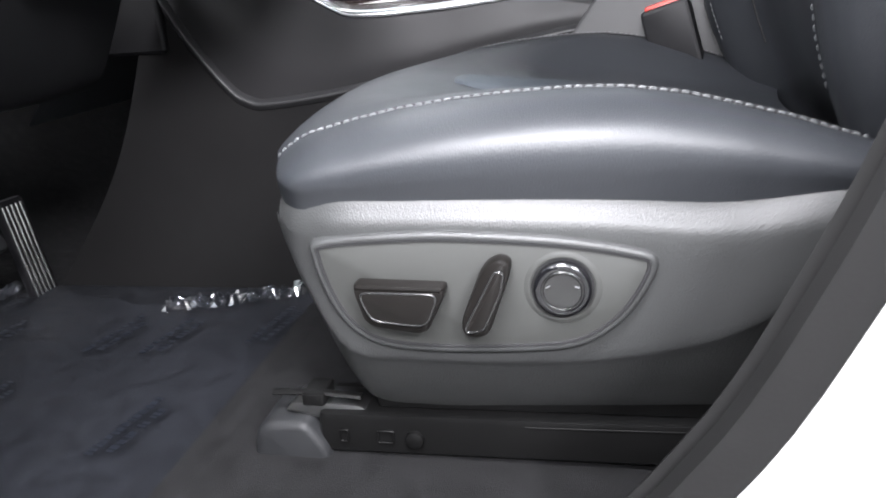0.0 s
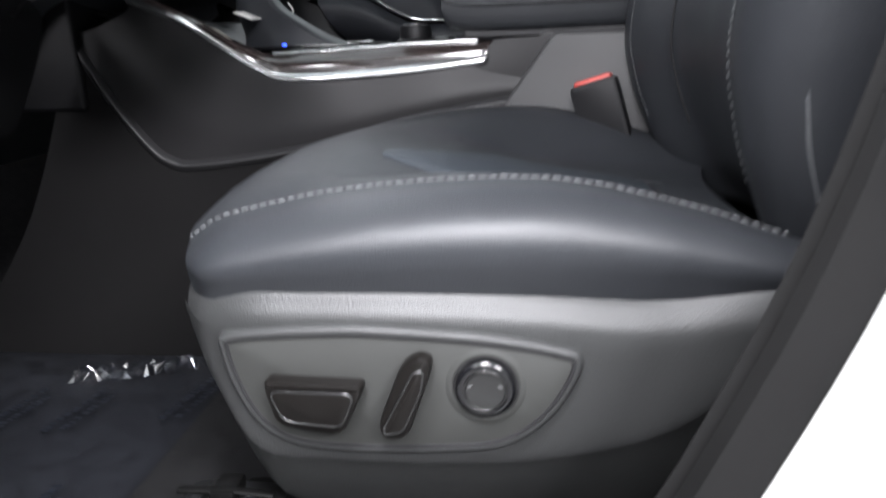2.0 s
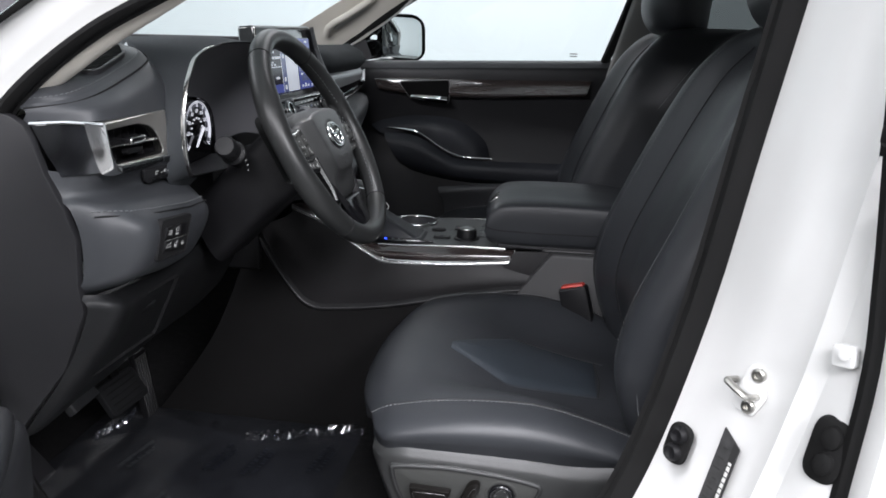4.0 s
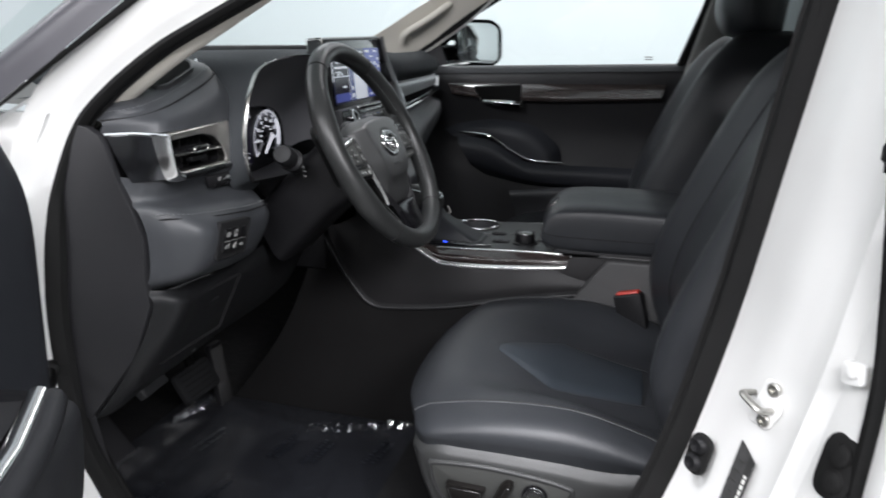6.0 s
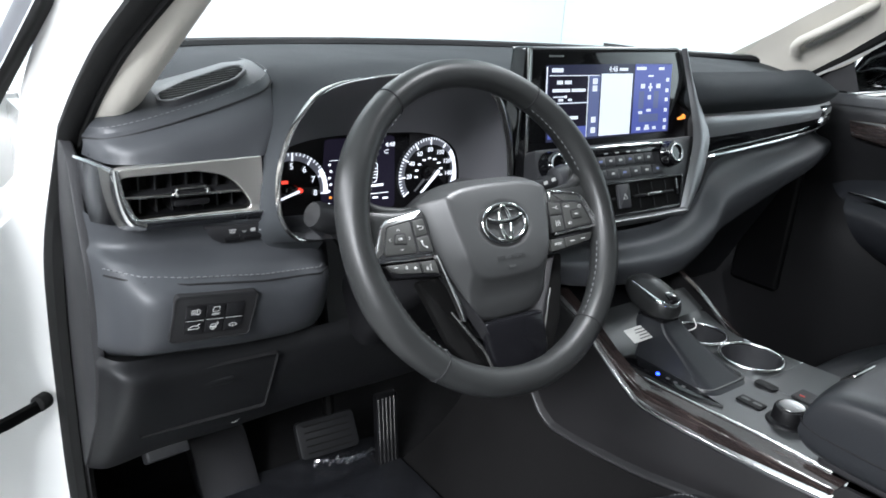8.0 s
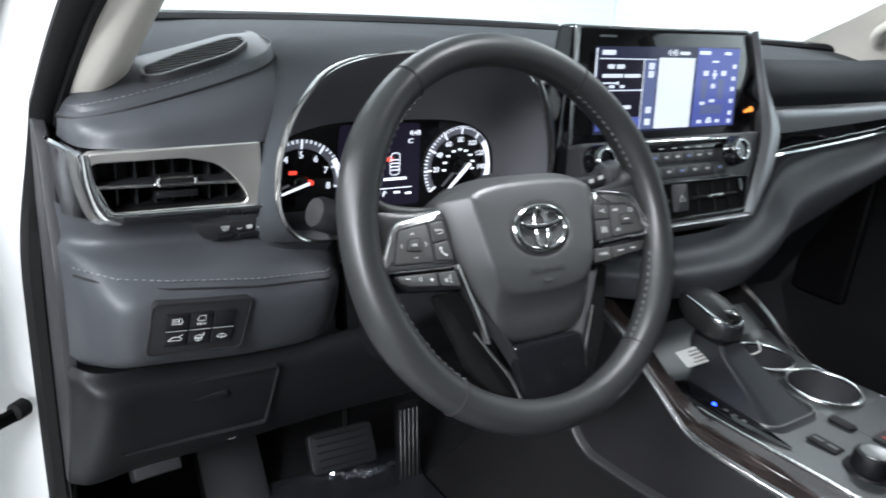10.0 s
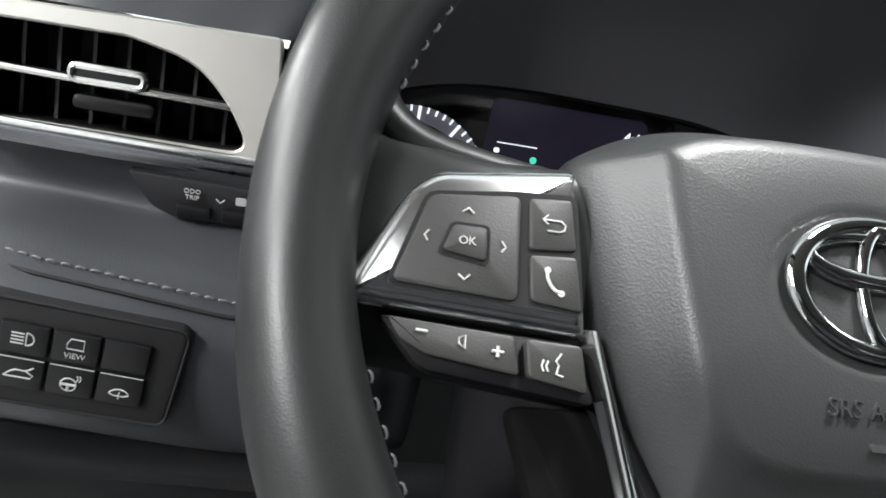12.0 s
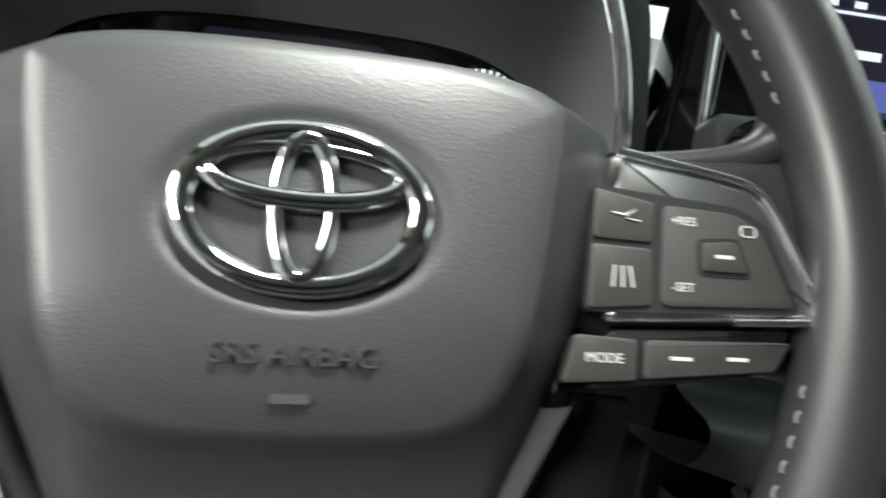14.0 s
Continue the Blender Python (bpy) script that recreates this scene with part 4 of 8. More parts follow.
        part("knob_collar", moved(lathe([(0.0225, 0.0009), (0.0205, 0.0016), (0.0188, 0.0022), (0.0179, 0.0020), (0.0175, 0.0008)], 48), K), PANEL, seat, "", 70)
        part("knob_ring", moved(lathe([(0.0176, 0.0006), (0.0174, 0.0016), (0.0166, 0.0016), (0.0164, 0.0006)], 40), K), SEAM, seat)
        knob = part("lumbar_knob", moved(lathe([(0.0163, 0.0), (0.0163, 0.0040), (0.0156, 0.0056), (0.0138, 0.0064), (0.0118, 0.0062), (0.0112, 0.0056), (0.0004, 0.0056)], 48), K), GLOSS, seat, "round black lumbar knob", 60)
        part("knob_rim", moved(tube([(0.0112 * math.cos(a), 0.0112 * math.sin(a), 0.0061) for a in [k * math.pi / 24 for k in range(48)]], 0.0007, 8, True), K), SWITCH_RIM, knob, "", 80)
        part("knob_face", moved(lathe([(0.0106, 0.0054), (0.0102, 0.0064), (0.006, 0.0059), (0.0004, 0.0057)], 40), K), SWITCH_RIM, knob, "dark polished knob face", 60)
        for sx in (-1, 1):
            part("arrow_mark", moved(tube([(sx * 0.0068, 0.003, 0.0064), (sx * 0.0092, 0.0022, 0.0066)], 0.0003, 5), K), THREAD, knob)
    # rails
    for s in (-1, 1):
        ry = s * 0.235
        rail = part("rail", P(box(0.385, 0.95, ry - 0.022, ry + 0.022, 0.498, 0.530, 0.004)), BLACK_STEEL, seat, "black steel seat rail")
        part("upper_slide", P(box(0.425, 0.95, ry - 0.012, ry + 0.012, 0.528, 0.575, 0.003)), BLACK_STEEL, rail)
        part("rail_edge", P(tube([(0.525, ry - 0.0225, 0.5255), (0.78, ry - 0.0225, 0.5275)], 0.0005, 6)), BLACK_STEEL, rail)
        part("foot_cover", P(moved(prism(rounded([(0.332, 0.470), (0.340, 0.516), (0.349, 0.524), (0.378, 0.525), (0.392, 0.505), (0.397, 0.470)], 0.006, 4), -0.028, 0.028, 0.006), frame3((0, ry, 0), (1, 0, 0), (0, 0, 1)))), KNEE, rail, "grey plastic rail end cover", 50)
        part("latch_plate", P(moved(prism(rounded([(0.360, 0.527), (0.366, 0.534), (0.412, 0.533), (0.424, 0.527), (0.424, 0.519), (0.39, 0.521)], 0.002, 3), -0.010, 0.016, 0.0015), frame3((0, ry, 0), (1, 0, 0), (0, 0, 1)))), SATIN_DARK, rail, "worn steel latch plate", 40)
        part("latch_bar", P(tube([(0.352, ry - 0.012, 0.5395), (0.384, ry - 0.012, 0.5405), (0.415, ry - 0.012, 0.5380)], 0.0032, 8, flat=0.6)), BLACK_STEEL, rail)
        part("latch_block", P(box(0.374, 0.390, ry - 0.018, ry + 0.006, 0.532, 0.5415, 0.0015)), BLACK_STEEL, rail)
        for x, w in ((0.403, 0.007), (0.432, 0.012)):
            part("rail_slot", P(moved(frame_ring(rounded(rect(w, 0.010), 0.002, 3), inset(rounded(rect(w, 0.010), 0.002, 3), 0.0012), 0, 0.0016, 0.0003), frame3((x, ry - 0.022, 0.514), (1, 0, 0), (0, 0, 1)))), BLACK_STEEL, rail)
        part("rivet", P(moved(lathe([(0.0065, 0), (0.0060, 0.003), (0.0035, 0.0042), (0.0005, 0.0044)], 14), frame3((0.452, ry - 0.022, 0.513), (1, 0, 0), (0, 0, 1)))), BLACK_STEEL, rail)
    return seat


make_seat(Matrix.Translation((0, -0.385, 0)), "driver_seat", "black leather driver's seat with pale stitching and side switches", -1)
make_seat(Matrix.Translation((-0.055, 0.385, 0)), "passenger_seat", "black leather passenger seat with deep bolsters", 1)
# belt buckle beside the cushion
buckle = thing("seat_buckle", "black seat belt buckle with a red release button", "seat buckle")
BK = frame3((0.652, -0.172, 0.746), (0.93, -0.22, 0.28), (-0.25, 0.15, 0.95))
part("housing", moved(prism(rounded(rect(0.052, 0.08, 0, -0.028), 0.006), -0.013, 0.014, 0.004), BK), BLACK, buckle)
part("button", moved(prism(rounded(rect(0.042, 0.013, 0, 0.010), 0.004), -0.010, 0.010, 0.003), BK), RED, buckle, "red plastic release button")
part("stalk", moved(tube([(0, -0.06, 0), (0.01, -0.13, 0.0)], 0.012, 8), BK), BLACK, buckle)
# rear bench, seen past the front seats
rear = thing("rear_seat", "dark leather second-row seat behind the front seats", "car seat")
for y in (-0.40, 0.40):
    part("backrest", moved(loft([[(1.70, a * 0.28, 0.6) for a in (-1, -0.5, 0, 0.5, 1)], [(1.62, a * 0.28, 0.75) for a in (-1, -0.5, 0, 0.5, 1)], [(1.74, a * 0.27, 1.10) for a in (-1, -0.5, 0, 0.5, 1)], [(1.80, a * 0.22, 1.22) for a in (-1, -0.5, 0, 0.5, 1)], [(1.90, a * 0.22, 1.2) for a in (-1, -0.5, 0, 0.5, 1)], [(1.86, a * 0.27, 0.6) for a in (-1, -0.5, 0, 0.5, 1)]], 12, 30), Matrix.Translation((0, y, 0))), LEATHER, rear)
    part("cushion", box(1.2, 1.75, y - 0.28, y + 0.28, 0.55, 0.72, 0.04), LEATHER, rear)
    part("headrest", moved(prism(rounded(rect(0.26, 0.17), 0.05), -0.05, 0.05, 0.03), frame3((1.83, y, 1.32), (0, 1, 0), (0.15, 0, 1))), LEATHER, rear)

# ---- dashboard ----
dash = thing("dashboard", "dark soft-touch dashboard with satin vent trim and stitched pads", "dashboard")
STRIP = [(0.088, -0.500, 0.990), (0.094, -0.534, 0.998), (0.099, -0.553, 1.017), (0.100, -0.560, 1.04), (0.1, -0.559, 1.076), (0.1, -0.548, 1.113), (0.1, -0.532, 1.138), (0.1, -0.515, 1.155), (0.105, -0.490, 1.167), (0.11, -0.448, 1.1745), (0.112, -0.385, 1.177), (0.11, -0.325, 1.173), (0.104, -0.280, 1.150), (0.1, -0.253, 1.106), (0.1, -0.241, 1.06), (0.1, -0.239, 1.02)]
OUTER = [(0.070, -0.500, 0.972), (0.074, -0.546, 0.980), (0.077, -0.573, 1.004), (0.074, -0.576, 1.04), (0.066, -0.568, 1.088), (0.052, -0.556, 1.128), (0.032, -0.546, 1.156), (0.012, -0.530, 1.172), (-0.002, -0.49, 1.177), (-0.012, -0.44, 1.180), (-0.015, -0.385, 1.181), (0.0, -0.325, 1.180), (0.03, -0.265, 1.172), (0.07, -0.232, 1.13), (0.08, -0.222, 1.07), (0.08, -0.218, 1.02)]
mid = [tuple((Vector(a) + Vector(b)) / 2 + Vector((0.004, 0, 0.004))) for a, b in zip(STRIP, OUTER)]
part("cluster_surround", loft([OUTER, mid, STRIP], 90, 10), DASH_TOP, dash, "soft dark pad round the instruments", 60)
CREST = [(-0.02, -0.722, 1.098), (0.03, -0.70, 1.110), (0.025, -0.66, 1.118), (0.02, -0.61, 1.128), (0.02, -0.565, 1.150), (0.008, -0.530, 1.170), (-0.002, -0.485, 1.177), (-0.012, -0.44, 1.180), (-0.01, -0.385, 1.181), (0.0, -0.325, 1.180), (0.03, -0.265, 1.172), (0.04, -0.2, 1.168), (0.045, 0.0, 1.168), (0.04, 0.2, 1.166), (0.03, 0.4, 1.165), (0.03, 0.6, 1.15), (0.0, 0.738, 1.10)]
BACK = [(-0.16 - 0.24 * (1 - (y / 0.75) ** 2), y, 1.168) for _, y, _ in CREST]
MIDC = [(c[0] * 0.5 + b[0] * 0.5, c[1], max(c[2], 1.11) * 0.45 + 1.172 * 0.55) for c, b in zip(CREST, BACK)]
part("upper_pad", loft([CREST, MIDC, BACK], 120, 14), DASH_TOP, dash, "dark grained upper dash pad", 60)
part("windscreen_foot", tube([(b[0] + 0.01, b[1], 1.170) for b in spline(BACK, 40)], 0.009, 8), BLACK, dash)
LINE = [(-0.015, -0.720, 1.104), (0.035, -0.706, 1.1115), (0.05, -0.67, 1.1215), (0.052, -0.611, 1.138), (0.052, -0.574, 1.150), (0.047, -0.552, 1.158), (0.028, -0.538, 1.165), (-0.006, -0.535, 1.169)]
LOW = [(-0.012, -0.722, 1.083), (0.060, -0.712, 1.0875), (0.079, -0.67, 1.089), (0.080, -0.62, 1.0895), (0.080, -0.59, 1.0895), (0.080, -0.569, 1.090), (0.072, -0.560, 1.091), (0.050, -0.553, 1.098)]
bulge = [tuple((Vector(a) + Vector(b)) / 2 + Vector((0.008, w, 0.002))) for a, b, w in zip(LINE, LOW, (0, 0, 0, 0.001, 0.006, 0.013, 0.016, 0.014))]
part("pad_front", loft([LINE, bulge, LOW], 40, 12), DASH, dash, "stitched grey pad over the side vent", 60)
line = spline(LINE, 60)
def pad_row(dx, dy, dz):
    return [tuple(q + Vector((dx * (1 - 0.45 * k / 59), dy, dz * (1 - 0.8 * max(0, k / 59 - 0.6) / 0.4)))) for k, q in enumerate(line)]


part("pad_top", loft([pad_row(0, 0, 0), pad_row(-0.008, -0.0005, 0.0045), pad_row(-0.035, -0.001, 0.0125), pad_row(-0.075, 0.0, 0.0200), pad_row(-0.125, 0.004, 0.0190)], 50, 16), DASH, dash, "", 60)
part("pad_seam", tube([q + Vector((0.0065, -0.0005, -0.0035)) for q in line], 0.0011, 6), SEAM, dash)
part("pad_stitching", stitches([q + Vector((-0.007, 0, 0.0045)) for q in line], (0.2, 0, 1), 0.0034, 0.0005, 0.0058), THREAD, dash, "pale stitching along the pad")
# speaker grille in the pad top
SPK = frame3((0.006, -0.610, 1.1562), (-0.02, 0.955, 0.29), (-0.98, -0.02, 0.19))
out = rounded([(-0.050, -0.024), (-0.038, -0.034), (0.030, -0.033), (0.052, -0.018), (0.054, 0.000), (0.042, 0.007), (-0.010, 0.006), (-0.046, -0.003)], 0.007, 4)
spk = part("speaker_rim", moved(frame_ring(out, inset(out, 0.0038), -0.006, 0.0034, 0.001), SPK), TRIM, dash, "grey speaker grille rim")
part("speaker_well", moved(prism(inset(out, 0.003), -0.006, 0.0012), SPK), VOID, spk)
hole = inset(out, 0.0034)


def inside(x, y):
    hit = False
    for (ax, ay), (bx, by) in zip(hole, hole[1:] + hole[:1]):
        if (ay > y) != (by > y) and x < ax + (y - ay) * (bx - ax) / (by - ay):
            hit = not hit
    return hit


for k in range(-8, 9):
    run = [(0.0005 + s * 0.90 + k * 0.0057 * 0.43, -0.013 - s * 0.43 + k * 0.0057 * 0.90) for s in np.linspace(-0.07, 0.07, 90)]
    run = [q for q in run if inside(*q)]
    if len(run) > 8:
        part("slat", moved(tube([(*run[0], 0.0022), (*run[-1], 0.0022)], 0.0008, 6, flat=1.3), SPK), DARK, spk)
# side vent
VENT_IN = rounded([(-0.7135, 1.0785), (-0.637, 1.0795), (-0.607, 1.0730), (-0.590, 1.0560), (-0.579, 1.0355), (-0.696, 1.0365)], [0.004, 0.014, 0.014, 0.014, 0.003, 0.012], 10)
VENT_OUT = rounded([(-0.717, 1.0865), (-0.62, 1.0892), (-0.570, 1.0905), (-0.568, 1.058), (-0.5665, 1.026), (-0.699, 1.0295)], [0.003, 0.003, 0.003, 0.003, 0.003, 0.012], 10)
vent = part("vent_bezel", moved(frame_ring(VENT_OUT, VENT_IN, -0.012, 0.0, 0.001), frame3((0.0815, 0, 0), (0, 1, 0), (0, 0, 1))), VENT_SATIN, dash, "brushed satin side vent bezel")
part("vent_chrome", tube(spline([(0.074, -0.7175, 1.087), (0.083, -0.7155, 1.079), (0.084, -0.7105, 1.057), (0.084, -0.701, 1.0400), (0.0845, -0.690, 1.0352), (0.0845, -0.64, 1.0338), (0.0850, -0.568, 1.0322)], 50), 0.0020, 12), EDGE_CHROME, vent, "bright chrome vent edging", 80)
part("vent_side", loft([[(0.082, -0.7165, 1.087), (0.045, -0.7265, 1.086), (0.007, -0.7315, 1.083)], [(0.083, -0.711, 1.055), (0.055, -0.7235, 1.055), (0.020, -0.731, 1.055)], [(0.083, -0.698, 1.031), (0.062, -0.717, 1.029), (0.035, -0.7285, 1.026)]], 12, 12), VENT_SIDE, vent, "dark satin vent side face", 60)
part("vent_corner", loft([[(0.0835, -0.7105, 1.0865), (0.0845, -0.7065, 1.060), (0.0845, -0.698, 1.041), (0.0845, -0.688, 1.034)], [(0.0850, -0.7165, 1.0875), (0.087, -0.7135, 1.058), (0.087, -0.705, 1.036), (0.0865, -0.690, 1.028)], [(0.066, -0.7245, 1.0880), (0.071, -0.7215, 1.057), (0.074, -0.7125, 1.030), (0.078, -0.695, 1.024)]], 24, 16), EDGE_CHROME, vent, "polished chrome vent corner", 80)
part("vent_under", loft([[(0.0825, -0.697, 1.0355), (0.0825, -0.64, 1.0335), (0.0825, -0.5675, 1.0315)], [(0.0850, -0.696, 1.0320), (0.0850, -0.64, 1.0300), (0.0850, -0.5665, 1.0285)], [(0.0830, -0.694, 1.0260), (0.0830, -0.64, 1.0245), (0.0830, -0.5660, 1.0240)]], 24, 10), VENT_SIDE, vent, "dark satin lower vent edge", 80)
part("vent_side_edge", tube([(0.084, -0.7160, 1.086), (0.045, -0.7275, 1.088), (0.006, -0.7325, 1.085)], 0.0025, 6), CHROME, vent)
part("vent_well", moved(join(prism(rect(0.15, 0.062, -0.645, 1.057), -0.075, -0.070)), frame3((0.0815, 0, 0), (0, 1, 0), (0, 0, 1))), BLACK, vent)
part("vent_throat", moved(grid([[(x, y, 0.0) for x, y in VENT_IN], [(x, y, -0.07) for x, y in VENT_IN]], cu=True), frame3((0.0805, 0, 0), (0, 1, 0), (0, 0, 1))), BLACK, vent)
part("blade", moved(prism(rounded([(-0.710, 1.0595), (-0.588, 1.0565), (-0.5885, 1.0535), (-0.709, 1.0565)], 0.001, 2), -0.028, -0.003, 0.001), frame3((0.0815, 0, 0), (0, 1, 0), (0, 0, 1))), DARK, vent)
part("blade_edge", tube([(0.0795, -0.709, 1.0585), (0.0795, -0.589, 1.0555)], 0.0015, 6), SATIN, vent)
part("vent_tab", moved(prism(rounded(rect(0.034, 0.0085, -0.6435, 1.0605), 0.004, 5), -0.012, 0.002, 0.002), frame3((0.0815, 0, 0), (0, 1, 0), (0, 0, 1))), BLACK, vent)
part("tab_rim", moved(tube([(x, y, 0.0015) for x, y in rounded(rect(0.031, 0.0062, -0.6435, 1.0605), 0.003, 5)], 0.0019, 8, True), frame3((0.0815, 0, 0), (0, 1, 0), (0, 0, 1))), SATIN, vent, "bright ring of the vent slider")
part("tab_lower", moved(prism(rounded(rect(0.036, 0.007, -0.642, 1.0475), 0.003, 4), -0.014, -0.004, 0.002), frame3((0.0815, 0, 0), (0, 1, 0), (0, 0, 1))), BLACK, vent)
for k in range(8):
    part("upright_blade", moved(prism(rect(0.0016, 0.044, -0.703 + 0.0155 * k, 1.057), -0.050, -0.022), frame3((0.0815, 0, 0), (0, 1, 0), (0, 0, 1))), DARK, vent)
# lower pad with its stitched roll
SEC = {-0.735: [(0.012, 1.035), (0.028, 1.005), (0.045, 0.990), (0.055, 0.955), (0.052, 0.905), (0.030, 0.888)], -0.722: [(0.045, 1.030), (0.046, 1.004), (0.068, 0.991), (0.088, 0.957), (0.080, 0.908), (0.045, 0.884)], -0.700: [(0.066, 1.028), (0.060, 1.003), (0.090, 0.988), (0.118, 0.960), (0.100, 0.906), (0.050, 0.880)], -0.66: [(0.078, 1.027), (0.064, 1.002), (0.100, 0.984), (0.127, 0.957), (0.104, 0.904), (0.05, 0.876)], -0.58: [(0.085, 1.025), (0.068, 0.999), (0.100, 0.974), (0.119, 0.946), (0.090, 0.890), (0.05, 0.868)], -0.51: [(0.08, 1.02), (0.06, 0.995), (0.09, 0.967), (0.105, 0.94), (0.08, 0.888), (0.05, 0.867)], -0.475: [(0.05, 1.01), (0.04, 0.985), (0.05, 0.96), (0.055, 0.93), (0.045, 0.89), (0.03, 0.867)]}
SEC = {y: s + [(s[-1][0] - 0.03, s[-1][1] - 0.015)] for y, s in SEC.items()}
for y in SEC:
    if -0.70 < y < -0.565:
        SEC[y][3] = (SEC[y][3][0] - 0.006, SEC[y][3][1])
part("lower_pad", loft([[(x, y, z) for x, z in s] for y, s in SEC.items()], 40, 50), DASH, dash, "soft lower dash pad with a stitched roll", 60)


def low_pad(y, k):
    ys = list(SEC)
    return float(np.interp(y, ys, [SEC[q][k][0] for q in ys])), float(np.interp(y, ys, [SEC[q][k][1] for q in ys]))


roll = [Vector((low_pad(y, 2)[0] + 0.0065, y, low_pad(y, 2)[1] - 0.004)) for y in np.linspace(-0.728, -0.49, 50)]
part("roll_seam", tube([q + Vector((0.0056, 0, -0.0050)) for q in roll], 0.0011, 5), SEAM, dash)
part("roll_stitching", stitches(roll, (0.6, 0, 0.8), 0.0036, 0.0007, 0.0062), DTHREAD, dash)
# trip buttons under the vent
trip = part("trip_plate", moved(prism(rounded([(-0.633, 0.013), (-0.545, 0.010), (-0.540, -0.010), (-0.612, -0.009), (-0.622, -0.004)], 0.003), -0.004, 0.001, 0.0005), frame3((0.0765, 0, 1.008), (0, 1, 0), (0.35, 0, 1))), DARK, dash)
TR = frame3((0.0775, 0, 1.008), (0, 1, 0), (0.35, 0, 1))
for y, w in ((-0.602, 0.016), (-0.574, 0.030)):
    b = part("trip_button", moved(prism(rounded(rect(w, 0.006, y, -0.004), 0.0012, 3), 0, 0.003, 0.0008), TR), BLACK, trip)
words("trip_text", "ODO\nTRIP", 0.0033, TR @ Matrix.Translation((-0.603, 0.0055, 0.002)), ICON, trip)
for y, up in ((-0.590, -1), (-0.571, 1)):
    part("arrow_mark", moved(tube([(y - 0.002, 0.004 - up * 0.001, 0.0022), (y, 0.004 + up * 0.001, 0.0022), (y + 0.002, 0.004 - up * 0.001, 0.0022)], 0.0004, 5), TR), ICON, trip)
part("lamp_mark", moved(prism(rounded(rect(0.005, 0.004, -0.5805, 0.005), 0.001, 3), 0.0015, 0.0022), TR), ICON, trip)
# six-button switch panel
SWM = frame3((0.1165, -0.6370, 0.9385), (-0.06, 0.985, -0.12), (0.15, 0.0, 0.985))
o = rounded([(-0.043, -0.0245), (0.039, -0.0245), (0.042, 0.0245), (-0.043, 0.0245)], 0.005)
sw = part("switch_panel", moved(prism(o, -0.030, 0.002, 0.001), SWM), SEAM, dash, "black panel of six icon buttons")
part("panel_rim", moved(frame_ring(inset(o, -0.0016), o, -0.030, 0.0025, 0.001), SWM), SEAM, sw)
for r in range(2):
    for c in range(3):
        cx, cy = -0.0225 + 0.0205 * c, (0.0085, -0.0085)[r]
        part("button", moved(prism(rounded(rect(0.0192, 0.0148, cx, cy), 0.001, 2), 0.0015, 0.0045, 0.0008), SWM), KEY_BLACK, sw)
        if r == 1:
            part("button_edge", moved(tube([(cx - 0.009, cy + 0.0078, 0.0046), (cx + 0.009, cy + 0.0078, 0.0046)], 0.00024, 5), SWM), ICON, sw)


def icon(geo, z=0.0047):
    part("icon", moved(geo, SWM @ Matrix.Translation((0, 0, z))), ICON, sw)


def arc(cx, cy, r, a0, a1, n=14, ry=None):
    return [(cx + r * math.cos(a0 + (a1 - a0) * k / n), cy + (ry or r) * math.sin(a0 + (a1 - a0) * k / n), 0) for k in range(n + 1)]


T3 = 0.00035
icon(join(*[tube([(-0.0275, 0.0065 + 0.0016 * k, 0), (-0.0225, 0.0065 + 0.0016 * k, 0)], T3, 5) for k in range(4)], tube(arc(-0.0215, 0.009, 0.003, -1.57, 1.57) + [(-0.0215, 0.012, 0), (-0.0215, 0.006, 0)], T3, 5)))
icon(join(tube([(-0.0055, 0.0082, 0), (0.0012, 0.0082, 0), (0.0012, 0.0132, 0), (-0.0042, 0.0132, 0), (-0.0055, 0.0105, 0)], T3, 5, True)))
words("view_text", "VIEW", 0.0036, SWM @ Matrix.Translation((-0.002, 0.0048, 0.0047)), ICON, sw, 0.0002)
icon(join(tube(spline([(-0.0285, -0.010, 0), (-0.0265, -0.008, 0), (-0.024, -0.0065, 0), (-0.020, -0.0065, 0), (-0.017, -0.0045, 0)], 16), T3, 5), tube([(-0.0285, -0.010, 0), (-0.018, -0.010, 0), (-0.017, -0.0085, 0), (-0.020, -0.0065, 0)], T3, 5)))
icon(join(tube(arc(-0.0025, -0.0095, 0.0032, 0, 6.283, 20), T3, 5), tube([(-0.0055, -0.0095, 0), (0.0005, -0.0095, 0)], T3 * 2, 5), tube([(-0.0025, -0.0095, 0), (-0.0025, -0.0125, 0)], T3 * 2, 5), *[tube(spline([(0.0005 + 0.0012 * k, -0.0075, 0), (0.0011 + 0.0012 * k, -0.006, 0), (0.0005 + 0.0012 * k, -0.0045, 0)], 8), T3, 5) for k in range(2)]))
icon(join(tube(arc(0.0185, -0.0115, 0.0045, 0.35, 2.8, 14, 0.004) + [(0.0165, -0.0110, 0), (0.0205, -0.0110, 0)], T3, 5, True), tube([(0.0185, -0.0125, 0), (0.0185, -0.009, 0)], T3, 5)))
